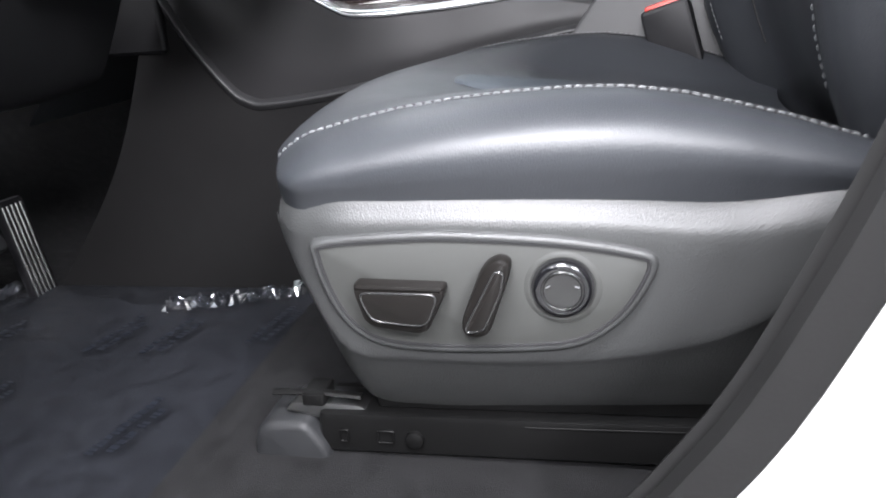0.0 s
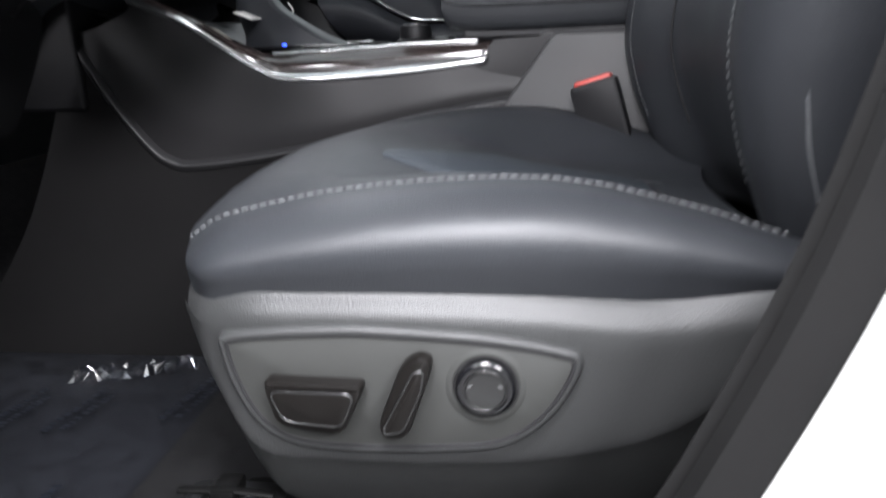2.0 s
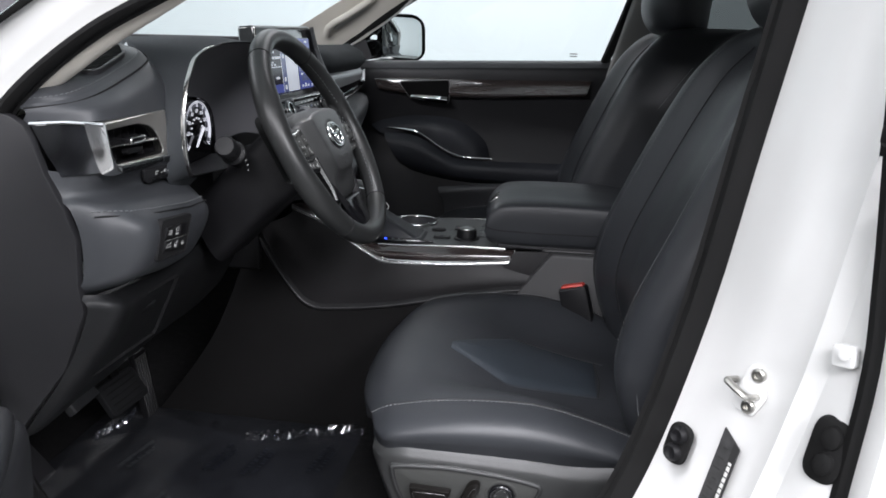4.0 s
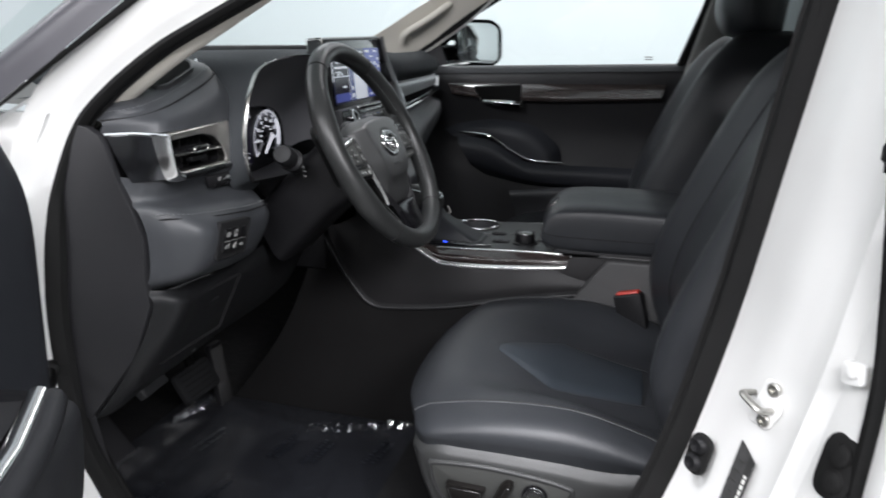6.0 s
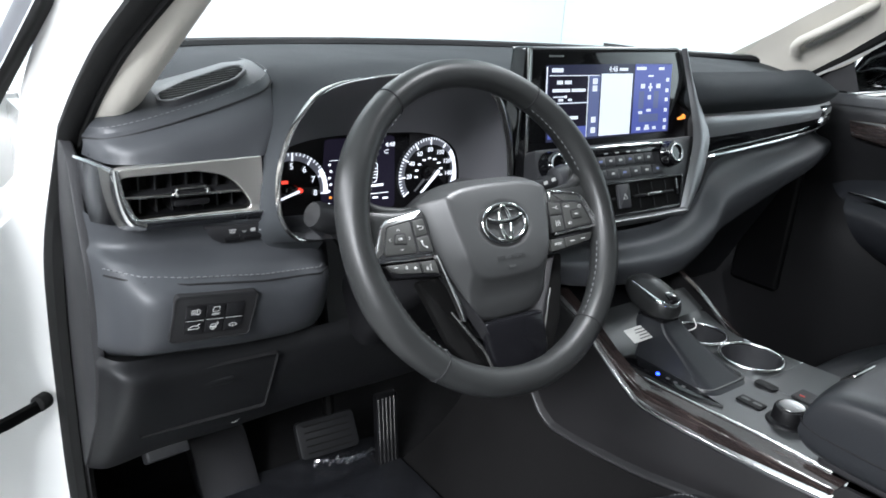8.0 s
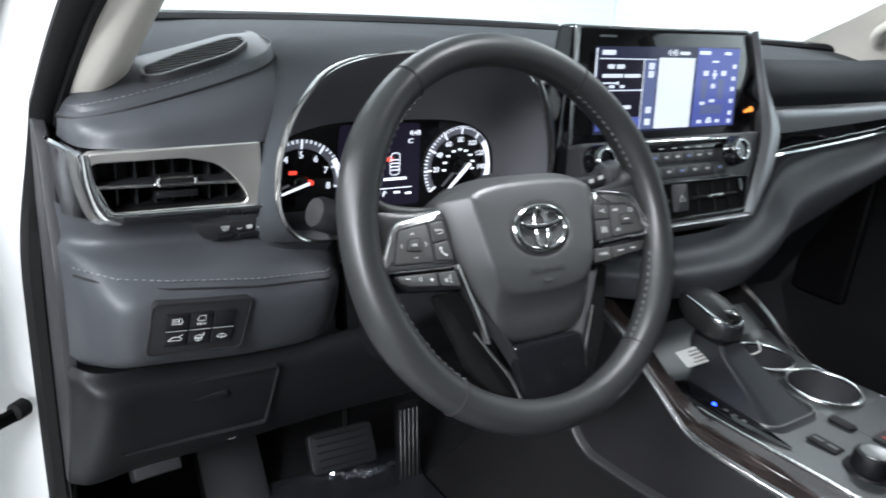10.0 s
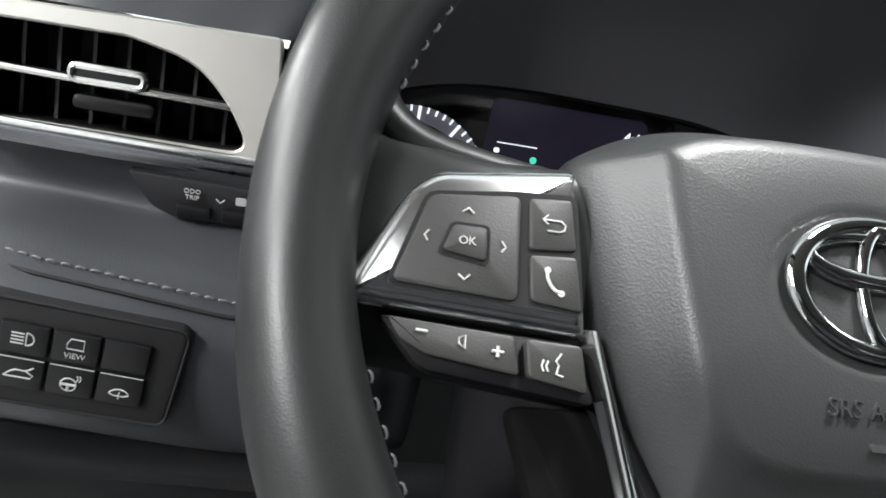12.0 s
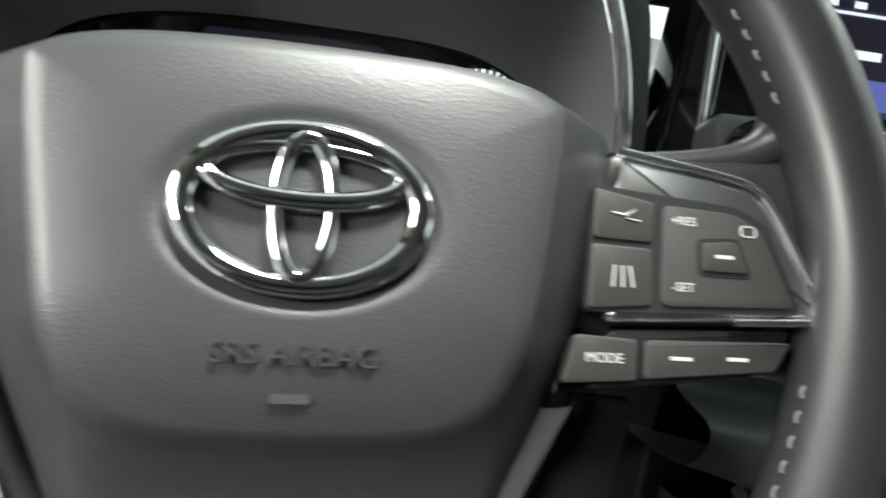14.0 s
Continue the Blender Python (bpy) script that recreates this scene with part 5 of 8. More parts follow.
# knee panel, fuse cover, bonnet lever
KS = [(-0.738, [(0.045, 0.888), (0.055, 0.865), (0.02, 0.79), (-0.045, 0.70), (-0.065, 0.685)]), (-0.715, [(0.068, 0.884), (0.085, 0.862), (0.042, 0.79), (-0.03, 0.70), (-0.06, 0.682)]), (-0.66, [(0.06, 0.876), (0.075, 0.855), (0.035, 0.78), (-0.02, 0.712), (-0.06, 0.695)]), (-0.58, [(0.055, 0.868), (0.065, 0.845), (0.03, 0.775), (-0.02, 0.712), (-0.06, 0.70)]), (-0.45, [(0.05, 0.868), (0.055, 0.84), (0.02, 0.77), (-0.03, 0.71), (-0.07, 0.70)]), (-0.30, [(0.03, 0.868), (0.035, 0.84), (0.01, 0.77), (-0.03, 0.71), (-0.07, 0.70)]), (-0.20, [(0.02, 0.868), (0.03, 0.84), (0.0, 0.77), (-0.04, 0.71), (-0.09, 0.70)])]
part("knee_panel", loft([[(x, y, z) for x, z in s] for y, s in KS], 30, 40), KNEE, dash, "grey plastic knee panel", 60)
part("under_tray", loft([[(-0.06, -0.74, 0.69), (-0.07, -0.45, 0.70), (-0.09, -0.2, 0.70)], [(-0.3, -0.74, 0.72), (-0.3, -0.45, 0.74), (-0.3, -0.2, 0.74)], [(-0.6, -0.74, 0.85), (-0.6, -0.45, 0.85), (-0.6, -0.2, 0.85)]], 6, 6), BLACK, dash)
KN = frame3((0.046, -0.60, 0.80), (0.03, 0.995, 0.0), (0.43, 0, 0.9))
cov = part("fuse_cover", moved(frame_ring(rounded(rect(0.150, 0.105, -0.022, 0.010), 0.006, 4), inset(rounded(rect(0.150, 0.105, -0.022, 0.010), 0.006, 4), 0.0009), -0.004, 0.0004), KN), SEAM, dash)
part("cover_pull", moved(prism(rounded(rect(0.050, 0.012, -0.022, 0.034), 0.005, 4), -0.004, 0.003, 0.002), KN), KNEE, cov)
part("bonnet_lever", moved(prism(rounded([(-0.028, -0.008), (0.024, -0.008), (0.027, 0.008), (-0.024, 0.004)], 0.003), 0, 0.020, 0.003), frame3((-0.03, -0.655, 0.712), (0, 1, 0.05), (0.8, 0, 0.6))), KNEE, dash, "grey bonnet release lever")
but = part("start_socket", moved(prism(rounded(rect(0.024, 0.018), 0.002), 0, 0.005, 0.001), frame3((-0.006, -0.575, 0.735), (0, 1, 0), (0.55, 0, 0.85))), BLACK, dash)
part("icon", moved(lathe([(0.0045, 0.005), (0.0045, 0.0056), (0.003, 0.0056), (0.003, 0.005)], 16), frame3((-0.006, -0.575, 0.735), (0, 1, 0), (0.55, 0, 0.85))), ICON, but)
part("end_cap", moved(prism(ccw([(-0.11, 0.70), (-0.062, 0.687), (0.02, 0.79), (0.052, 0.868), (0.048, 0.90), (0.052, 0.955), (0.040, 0.992), (0.022, 1.03), (0.010, 1.07), (0.002, 1.085), (-0.012, 1.094), (-0.03, 1.098), (-0.11, 1.10)]), 0, 0.012, 0.002), frame3((0, -0.728, 0), (1, 0, 0), (0, 0, 1))), DARK, dash, "dark dash end cover")
# instrument cluster
clu = thing("instrument_cluster", "lit instrument cluster with two round gauges and a colour display", "instrument cluster")
FRONT = [(x - 0.002, y + 0.003 * (1 if y < -0.385 else -1), z - 0.002) for x, y, z in STRIP]
REAR = [(0.0, -0.500, 0.972), (0.0, -0.536, 0.974), (0.0, -0.548, 0.985), (0.0, -0.548, 1.015), (0.0, -0.545, 1.035), (0.0, -0.538, 1.052), (0.0, -0.524, 1.066), (0.0, -0.503, 1.078), (0.0, -0.470, 1.086), (0.0, -0.43, 1.089), (0.0, -0.385, 1.089), (0.0, -0.320, 1.087), (0.0, -0.282, 1.079), (0.0, -0.256, 1.062), (0.0, -0.245, 1.035), (0.0, -0.243, 1.0)]
half = [tuple((Vector(a) + Vector(b)) / 2 + Vector((0, 0, 0.012))) for a, b in zip(FRONT, REAR)]
part("hood", loft([FRONT, half, REAR], 80, 14), HOOD, clu, "dark instrument hood", 60)
part("hood_strip", tube(spline(STRIP[:10], 60), lambda k: 0.0036 * min(1, 3.2 * (1.02 - k), 0.3 + 6 * k), 8, flat=0.7), SATIN, clu, "satin strip along the hood")
part("hood_strip", tube(spline(STRIP[11:], 40), lambda k: 0.0045 * min(1, 4 * (k + 0.05)), 8, flat=0.7), SATIN, clu)
GF = frame3((-0.014, 0, 0), (0, 1, 0), (0, 0, 1))
face = part("gauge_face", moved(prism([(-0.555, 0.955), (-0.235, 0.955), (-0.235, 1.095), (-0.555, 1.095)], -0.006, 0), GF), GLOSS, clu)
part("lower_shelf", loft([[(0.10, -0.56, 1.0), (0.10, -0.385, 0.99), (0.10, -0.239, 1.0)], [(0.05, -0.56, 0.985), (0.05, -0.385, 0.975), (0.05, -0.239, 0.985)], [(-0.012, -0.56, 0.98), (-0.012, -0.385, 0.972), (-0.012, -0.239, 0.98)]], 10, 8), DARK, clu)
part("bezel_edge", tube([q + Vector((-0.003, 0, 0)) for q in spline(REAR, 60)], 0.0022, 6), GLOSS, clu)
part("center_display", moved(prism(rounded([(-0.452, 0.985), (-0.340, 0.985), (-0.345, 1.082), (-0.447, 1.082)], 0.006), 0, 0.0008), GF), LCD_GAUGE, clu, "dim violet-black centre display")


def dial(cx, cz, r, a0, a1, n, major, marks, text, skip=()):
    d = part("dial", moved(grid([[(cx + q * math.cos(a0 + (a1 - a0) * k / 40), cz + q * math.sin(a0 + (a1 - a0) * k / 40), 0.001 + h) for k in range(41)] for q, h in ((r * 0.80, 0), (r * 0.90, 0.0012), (r * 1.0, 0.0008))]), GF), GAUGE_RING, clu, "grey gauge scale ring")
    for k in range(n + 1):
        a = a0 + (a1 - a0) * k / n
        big = k % major == 0
        l0 = 0.80 if big else 0.93
        part("tick", moved(tube([(cx + r * l0 * math.cos(a), cz + r * l0 * math.sin(a), 0.003), (cx + r * math.cos(a), cz + r * math.sin(a), 0.003)], 0.0009 if big else 0.0006, 4), GF), GLOW_WHITE, d)
    for s, k in text:
        a = a0 + (a1 - a0) * k / n
        words("numeral", s, marks, GF @ Matrix.Translation((cx + r * 0.66 * math.cos(a), cz + r * 0.66 * math.sin(a), 0.002)), GLOW_WHITE, d, 0.0001)
    return d


D1, D2 = (-0.4925, 1.0190), (-0.2865, 1.0265)
A0, A1 = math.radians(215), math.radians(-35)
tach = dial(*D1, 0.050, A0 + radians(30), A1 + radians(30), 40, 5, 0.0105, [("1", 5), ("2", 10), ("3", 15), ("4", 20), ("5", 25), ("6", 30), ("7", 35), ("8", 40)])
speedo = dial(*D2, 0.050, A0, A1, 48, 6, 0.0088, [("20", 6), ("40", 12), ("60", 18), ("80", 24), ("100", 30), ("120", 36), ("140", 42)])
words("numeral", "x1000r/min", 0.004, GF @ Matrix.Translation((D1[0] + 0.034, D1[1] - 0.030, 0.002)), GLOW_WHITE, tach, 0.0001)
for k in range(9):
    a = A0 + (A1 - A0) * (k + 1) / 10
    part("inner_numeral_bar", moved(prism(rect(0.005, 0.0022, D2[0] + 0.021 * math.cos(a), D2[1] + 0.021 * math.sin(a)), 0.001, 0.0014), GF), GLOW_WHITE, speedo)
part("tach_needle", moved(tube([(D1[0] + 0.008, D1[1] + 0.003, 0.0085), (D1[0] - 0.036, D1[1] - 0.0115, 0.0085)], lambda k: 0.0017 - 0.0006 * k, 6), GF), GLOW_WHITE, tach)
part("needle_base", moved(lathe([(0.0028, 0.004), (0.0028, 0.0090), (0.0005, 0.0094)], 14), GF @ Matrix.Translation((D1[0] + 0.010, D1[1] + 0.0036, 0))), GLOW_RED, tach)
part("needle_hub", moved(lathe([(0.010, 0), (0.010, 0.005), (0.007, 0.007), (0.0005, 0.007)], 24), GF @ Matrix.Translation((*D1, 0))), GLOSS, tach)
part("speed_needle", moved(tube([(D2[0] + 0.013, D2[1] + 0.004, 0.007), (D2[0] - 0.016, D2[1] - 0.026, 0.007)], lambda k: 0.0024 - 0.0009 * k, 6), GF), GLOW_WHITE, speedo)
part("needle_hub", moved(lathe([(0.010, 0), (0.010, 0.004), (0.007, 0.006), (0.0005, 0.006)], 24), GF @ Matrix.Translation((*D2, 0))), GLOSS, speedo)
part("warning_light", moved(prism(rounded(rect(0.009, 0.004, D1[0] - 0.008, D1[1] + 0.014), 0.001, 3), 0.001, 0.0014), GF), GLOW_RED, tach)
part("scale_band", moved(grid([[(D1[0] + q * math.cos(a), D1[1] + q * math.sin(a), 0.0028) for a in np.linspace(A0 + radians(30) + (A1 - A0) * 0.84, A1 + radians(30), 10)] for q in (0.0435, 0.0495)]), GF), GLOW_WHITE, tach)
part("scale_band", moved(grid([[(D2[0] + q * math.cos(a), D2[1] + q * math.sin(a), 0.0028) for a in np.linspace(radians(42), radians(-22), 14)] for q in (0.0405, 0.0490)]), GF), GLOW_WHITE, speedo)
words("clock_text", "4:48", 0.0085, GF @ Matrix.Translation((-0.352, 1.0705, 0.002)), GLOW_WHITE, clu, 0.0001)
words("gear_text", "P", 0.0095, GF @ Matrix.Translation((-0.3885, 1.000, 0.002)), GLOW_WHITE, clu, 0.0001)
part("display_rule", moved(tube([(-0.412, 1.0065, 0.0015), (-0.352, 1.0065, 0.0015)], 0.0005, 4), GF), GLOW_WHITE, clu)
part("return_mark", moved(tube(spline([(-0.354, 1.0635, 0.0015), (-0.358, 1.0635, 0.0015), (-0.360, 1.0615, 0.0015), (-0.358, 1.0595, 0.0015), (-0.354, 1.0595, 0.0015)], 14), 0.0004, 4), GF), GLOW_WHITE, clu)
part("car_mark", moved(join(tube([(x, y, 0.0015) for x, y in rounded(rect(0.012, 0.026, -0.376, 1.035), 0.005, 4)], 0.0004, 4, True), *[tube([(-0.381, 1.028 + 0.004 * k, 0.0015), (-0.371, 1.028 + 0.004 * k, 0.0015)], 0.0005, 4) for k in range(4)]), GF), GLOW_WHITE, clu)
part("belt_mark", moved(prism(rect(0.007, 0.005, -0.383, 1.041), 0.0012, 0.0016), GF), GLOW_RED, clu)
part("caption_bar", moved(prism(rect(0.030, 0.003, -0.375, 1.0175), 0.0012, 0.0016), GF), GLOW_WHITE, clu)
part("eco_needle", moved(tube([(-0.4195, 1.026, 0.0015), (-0.416, 1.045, 0.0015)], 0.0009, 5), GF), GLOW_GREEN, clu)
part("eco_bulb", moved(lathe([(0.0022, 0), (0.0022, 0.0016), (0.0003, 0.0016)], 12), GF @ Matrix.Translation((-0.4155, 1.047, 0))), GLOW_GREEN, clu)
for x, z, w in ((-0.4275, 1.055, 0.026), (-0.4265, 1.020, 0.004), (-0.4135, 1.020, 0.005), (-0.4005, 1.020, 0.005), (-0.3985, 1.0265, 0.008), (-0.356, 0.999, 0.008), (-0.3715, 1.001, 0.008)):
    part("caption_bar", moved(prism(rect(w, 0.0024 if w < 0.02 else 0.0006, x, z), 0.0012, 0.0016), GF), GLOW_WHITE, clu)
for k in range(7):
    part("telltale", moved(prism(rounded(rect(0.0035, 0.003, -0.440 + 0.002 * (k % 2), 1.050 - 0.0085 * k), 0.001, 2), 0.001, 0.0014), GF), GLOW_WHITE if k not in (5,) else GLOW_AMBER, clu)

# ---- steering column and stalks ----
TH = radians(28)
WC = Vector((0.235, -0.385, 1.04))
WM = frame3(WC, (0, 1, 0), (-math.sin(TH), 0, math.cos(TH)))
col = thing("steering_column", "dark plastic steering column cover", "steering column")
part("shroud", moved(loft([[(a * 0.95, b - 0.055, -0.22) for a, b in rounded(rect(0.15, 0.10), 0.03, 6)], [(a * 1.0, b - 0.025, -0.12) for a, b in rounded(rect(0.15, 0.10), 0.03, 6)], [(a * 0.85, b - 0.005, -0.045) for a, b in rounded(rect(0.15, 0.105), 0.03, 6)]], 48, 16, cu=True, caps=True), WM), BLACK, col, "", 60)
part("hub", moved(lathe([(0.05, -0.05), (0.055, -0.03), (0.045, -0.015), (0.001, -0.015)], 32), WM), BLACK, col)
stl = thing("turn_signal_stalk", "dark turn signal stalk with a ringed knob", "stalk")
part("arm", tube([(0.13, -0.455, 1.005), (0.145, -0.515, 1.030)], 0.011, 12, flat=0.8), DARK, stl)
part("knob", moved(lathe([(0.011, -0.012), (0.0150, 0.0), (0.0152, 0.022), (0.0125, 0.028), (0.0005, 0.029)], 24), Matrix.Translation((0.147, -0.522, 1.033)) @ Vector((0.12, -0.92, 0.38)).to_track_quat("Z", "Y").to_matrix().to_4x4()), KNEE, stl, "grey twist knob")
part("dial_ring", moved(lathe([(0.0135, -0.014), (0.0175, -0.010), (0.0175, -0.003), (0.013, 0.0)], 24), Matrix.Translation((0.147, -0.515, 1.030)) @ Vector((0.12, -0.92, 0.38)).to_track_quat("Z", "Y").to_matrix().to_4x4()), BLACK, stl)
words("stalk_mark", "*", 0.014, frame3((0.163, -0.508, 1.028), (0, 1, 0), (-0.2, 0, 1)), ICON, stl)
for k in range(3):
    part("mark_bar", moved(prism(rect(0.004, 0.0014, 0.003 * (k % 2), -0.007 * k), 0, 0.0006), frame3((0.162, -0.505, 1.018), (0, 1, 0), (-0.2, 0, 1))), ICON, stl)
str_ = thing("wiper_stalk", "dark wiper stalk with printed symbols", "stalk")
part("arm", tube([(0.13, -0.32, 1.0), (0.148, -0.255, 1.040), (0.150, -0.200, 1.050)], 0.011, 12, flat=0.8), DARK, str_)
part("tip", moved(lathe([(0.010, 0), (0.015, 0.004), (0.016, 0.02), (0.013, 0.026), (0.0005, 0.027)], 20), Matrix.Translation((0.150, -0.212, 1.048)) @ Vector((0.03, 0.97, 0.2)).to_track_quat("Z", "Y").to_matrix().to_4x4()), TRIM, str_)
for k in range(4):
    part("mark_bar", moved(prism(rect(0.006, 0.004, 0.0, 0), 0, 0.0006), frame3((0.162, -0.262 + 0.013 * k, 1.044 + 0.003 * k), (0, 1, 0.2), (-0.3, 0, 1))), ICON, str_)

# ---- steering wheel ----
wheel = thing("steering_wheel", "black leather three-spoke steering wheel with satin trim", "steering wheel")


def W(geo):
    return moved(geo, WM)


RIM = 0.1622
RIM_POSE = WM @ Matrix.Translation((-0.0015, -0.003, 0.004))


def rim_r(a):
    """A little thicker where the thumbs rest."""
    return 0.0151 + 0.0006 * math.exp(-((abs((a + math.pi) % (2 * math.pi) - math.pi) - 0.42) / 0.25) ** 2) + 0.0018 * math.exp(-((abs((a % (2 * math.pi)) - math.pi) - 0.42) / 0.25) ** 2)


rows = []
for k in range(120):
    a = k * 2 * math.pi / 120
    r = rim_r(a)
    rows.append([((RIM + r * math.cos(b)) * math.cos(a), (RIM + r * math.cos(b)) * math.sin(a), r * 1.05 * math.sin(b)) for b in [j * 2 * math.pi / 24 for j in range(24)]])
part("rim", moved(grid(rows, cu=True, cv=True), RIM_POSE), WHEEL_LEATHER, wheel, "smooth black leather rim", 80)
for a in (2.18, 0.96, 4.03, 5.39):
    r = rim_r(a) + 0.0003
    part("rim_joint", moved(tube([((RIM + r * math.cos(b)) * math.cos(a), (RIM + r * math.cos(b)) * math.sin(a), r * 1.05 * math.sin(b)) for b in [j * 2 * math.pi / 24 for j in range(24)]], 0.0007, 5, True), RIM_POSE), SEAM, wheel)
for a0, a1 in ((0.30, 0.96), (2.18, 2.86), (3.40, 4.03), (5.39, 6.02)):
    pts = []
    for k in range(30):
        a = a0 + (a1 - a0) * k / 29
        r = rim_r(a)
        pts.append(((RIM - r * 0.985) * math.cos(a), (RIM - r * 0.985) * math.sin(a), 0.004))
    part("rim_stitching", moved(stitches([Vector(q) for q in pts], lambda q: Vector((-q.x, -q.y, 0.02)), 0.0032, 0.0006, 0.0072), RIM_POSE), DTHREAD, wheel, "pale cross stitching inside the rim")
# spokes
for s in (-1, 1):
    top = [(s * 0.156, 0.050, -0.006), (s * 0.140, 0.030, -0.001), (s * 0.118, 0.0225, 0.003), (s * 0.088, 0.0225, 0.004)]
    mid_ = [(s * 0.158, 0.0, 0.0), (s * 0.143, 0.0, 0.002), (s * 0.118, 0.0, 0.003), (s * 0.08, 0.0, 0.003)]
    low = [(s * 0.156, -0.036, -0.006), (s * 0.140, -0.034, -0.008), (s * 0.118, -0.036, -0.010), (s * 0.074, -0.040, -0.010)]
    back = [[(x, y * 1.02, -0.022) for x, y, z in q] for q in (low, mid_, top)]
    part("spoke", W(loft([top, mid_, low, back[0], back[1], back[2]], 14, 36, cv=True)), WHEEL_LEATHER, wheel, "", 60)
    thumb = [(s * 0.153, 0.052), (s * 0.146, 0.036), (s * 0.134, 0.0275), (s * 0.114, 0.0235), (s * 0.090, 0.0215)]
    part("thumb_rest", W(tube([(x, y, -0.004) for x, y in [tuple(q)[:2] for q in spline([(a, b, 0) for a, b in thumb], 24)]], lambda k: 0.0105 - 0.0065 * k ** 0.7, 12)), WHEEL_LEATHER, wheel, "", 60)
    plate = [(s * 0.0855, 0.0232), (s * 0.1285, 0.0168), (s * 0.1360, 0.0105), (s * 0.1510, -0.0190), (s * 0.1500, -0.0240), (s * 0.0815, -0.0275)]
    cp = part("spoke_trim", W(prism(rounded(plate, 0.004, 5), -0.004, 0.0066, 0.0040)), EDGE_CHROME, wheel, "satin silver switch surround", 60)
    if s > 0:
        part("trim_line", W(tube(spline([(x, y, 0.0066) for x, y in ((0.088, 0.0222), (0.112, 0.0188), (0.1275, 0.0158), (0.1345, 0.0095), (0.1425, -0.0060), (0.1495, -0.0195), (0.1470, -0.0236), (0.120, -0.0252))], 50), 0.0013, 8)), EDGE_CHROME, cp, "bright chrome edge line", 80)
    # solid black block under the spoke trim gives its shade as colour
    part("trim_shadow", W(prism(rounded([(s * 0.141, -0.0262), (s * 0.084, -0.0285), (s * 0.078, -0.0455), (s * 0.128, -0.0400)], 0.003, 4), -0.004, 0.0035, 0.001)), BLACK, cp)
    low_by = Matrix.Translation((0, 0, 0 if s < 0 else -0.017))
    part("trim_leg", W(moved(loft([[(s * 0.0835, -0.024, 0.002), (s * 0.0795, -0.025, 0.0070), (s * 0.0770, -0.026, 0.002)], [(s * 0.0755, -0.050, 0.000), (s * 0.0715, -0.052, 0.005), (s * 0.067, -0.052, 0.0)], [(s * 0.0680, -0.076, -0.001), (s * 0.0640, -0.078, 0.0035), (s * 0.058, -0.078, -0.001)], [(s * 0.0630, -0.093, -0.004), (s * 0.0595, -0.0945, 0.0), (s * 0.054, -0.094, -0.004)]], 12, 20), low_by)), EDGE_SATIN, wheel, "satin silver lower trim leg", 60)
    part("lower_spoke", W(loft([[(s * 0.078, -0.045, -0.004), (s * 0.05, -0.10, -0.002), (s * 0.022, -0.155, -0.006)], [(s * 0.072, -0.05, 0.002), (s * 0.042, -0.10, 0.004), (s * 0.016, -0.152, 0.002)], [(s * 0.05, -0.05, -0.012), (s * 0.03, -0.10, -0.01), (s * 0.010, -0.15, -0.008)]], 14, 8)), BLACK, wheel, "", 60)
for s in (-1, 1):
    web = part("spoke_web", W(prism(rounded(ccw([(s * 0.100, -0.046), (s * 0.066, -0.045), (s * 0.046, -0.100), (s * 0.030, -0.154), (s * 0.052, -0.150), (s * 0.078, -0.112)]), 0.006, 4), -0.020, -0.010, 0.003)), VOID, wheel, "dark lower spoke panel")
    part("web_trim", W(tube(spline([(s * 0.068, -0.082, -0.0085), (s * 0.054, -0.106, -0.007), (s * 0.041, -0.128, -0.0055), (s * 0.034, -0.148, -0.006)], 20), lambda k: 0.0018 + 0.001 * k, 8)), SATIN, web, "thin satin trim line", 80)
part("lower_bezel", W(prism(rounded([(-0.043, -0.100), (0.043, -0.100), (0.037, -0.146), (0.021, -0.1555), (-0.021, -0.1555), (-0.037, -0.146)], 0.009, 6), -0.010, 0.004, 0.005)), COVER_BLACK, wheel, "gloss black lower spoke cover", 60)


def key(name, pts, z1=0.0078, r=0.0016, mat_=None, parent=wheel):
    return part(name, W(prism(rounded(pts, r, 4), 0.001, z1, 0.0008)), mat_ or PANEL, parent)


def mark(path, z=0.0081, r=0.00029, closed=False):
    return W(tube([(x, y, z) for x, y in path], r, 5, closed))


# left cluster
part("key_gap", W(prism(rounded([(-0.1402, -0.0188), (-0.1308, 0.0093), (-0.1035, 0.0130), (-0.0865, 0.0140), (-0.0835, -0.0215)], 0.003, 4), 0.002, 0.0068)), SEAM, wheel)
pad_key = key("direction_pad", [(-0.1035, 0.0114), (-0.1298, 0.0083), (-0.1388, -0.0178), (-0.1030, -0.0196)], r=0.003)
part("ok_gap", W(prism(rounded([(-0.1270, -0.0088), (-0.1235, 0.0010), (-0.1122, 0.0010), (-0.1120, -0.0108)], 0.002, 4), 0.0070, 0.0081)), SEAM, pad_key)
part("ok_key", W(prism(rounded([(-0.1256, -0.0078), (-0.1228, 0.0), (-0.1132, 0.0), (-0.1130, -0.0096)], 0.0015, 4), 0.0072, 0.0090, 0.0006)), PANEL, pad_key)
words("ok_text", "OK", 0.0034, WM @ Matrix.Translation((-0.1188, -0.0045, 0.0091)), ICON, pad_key, 0.0002)
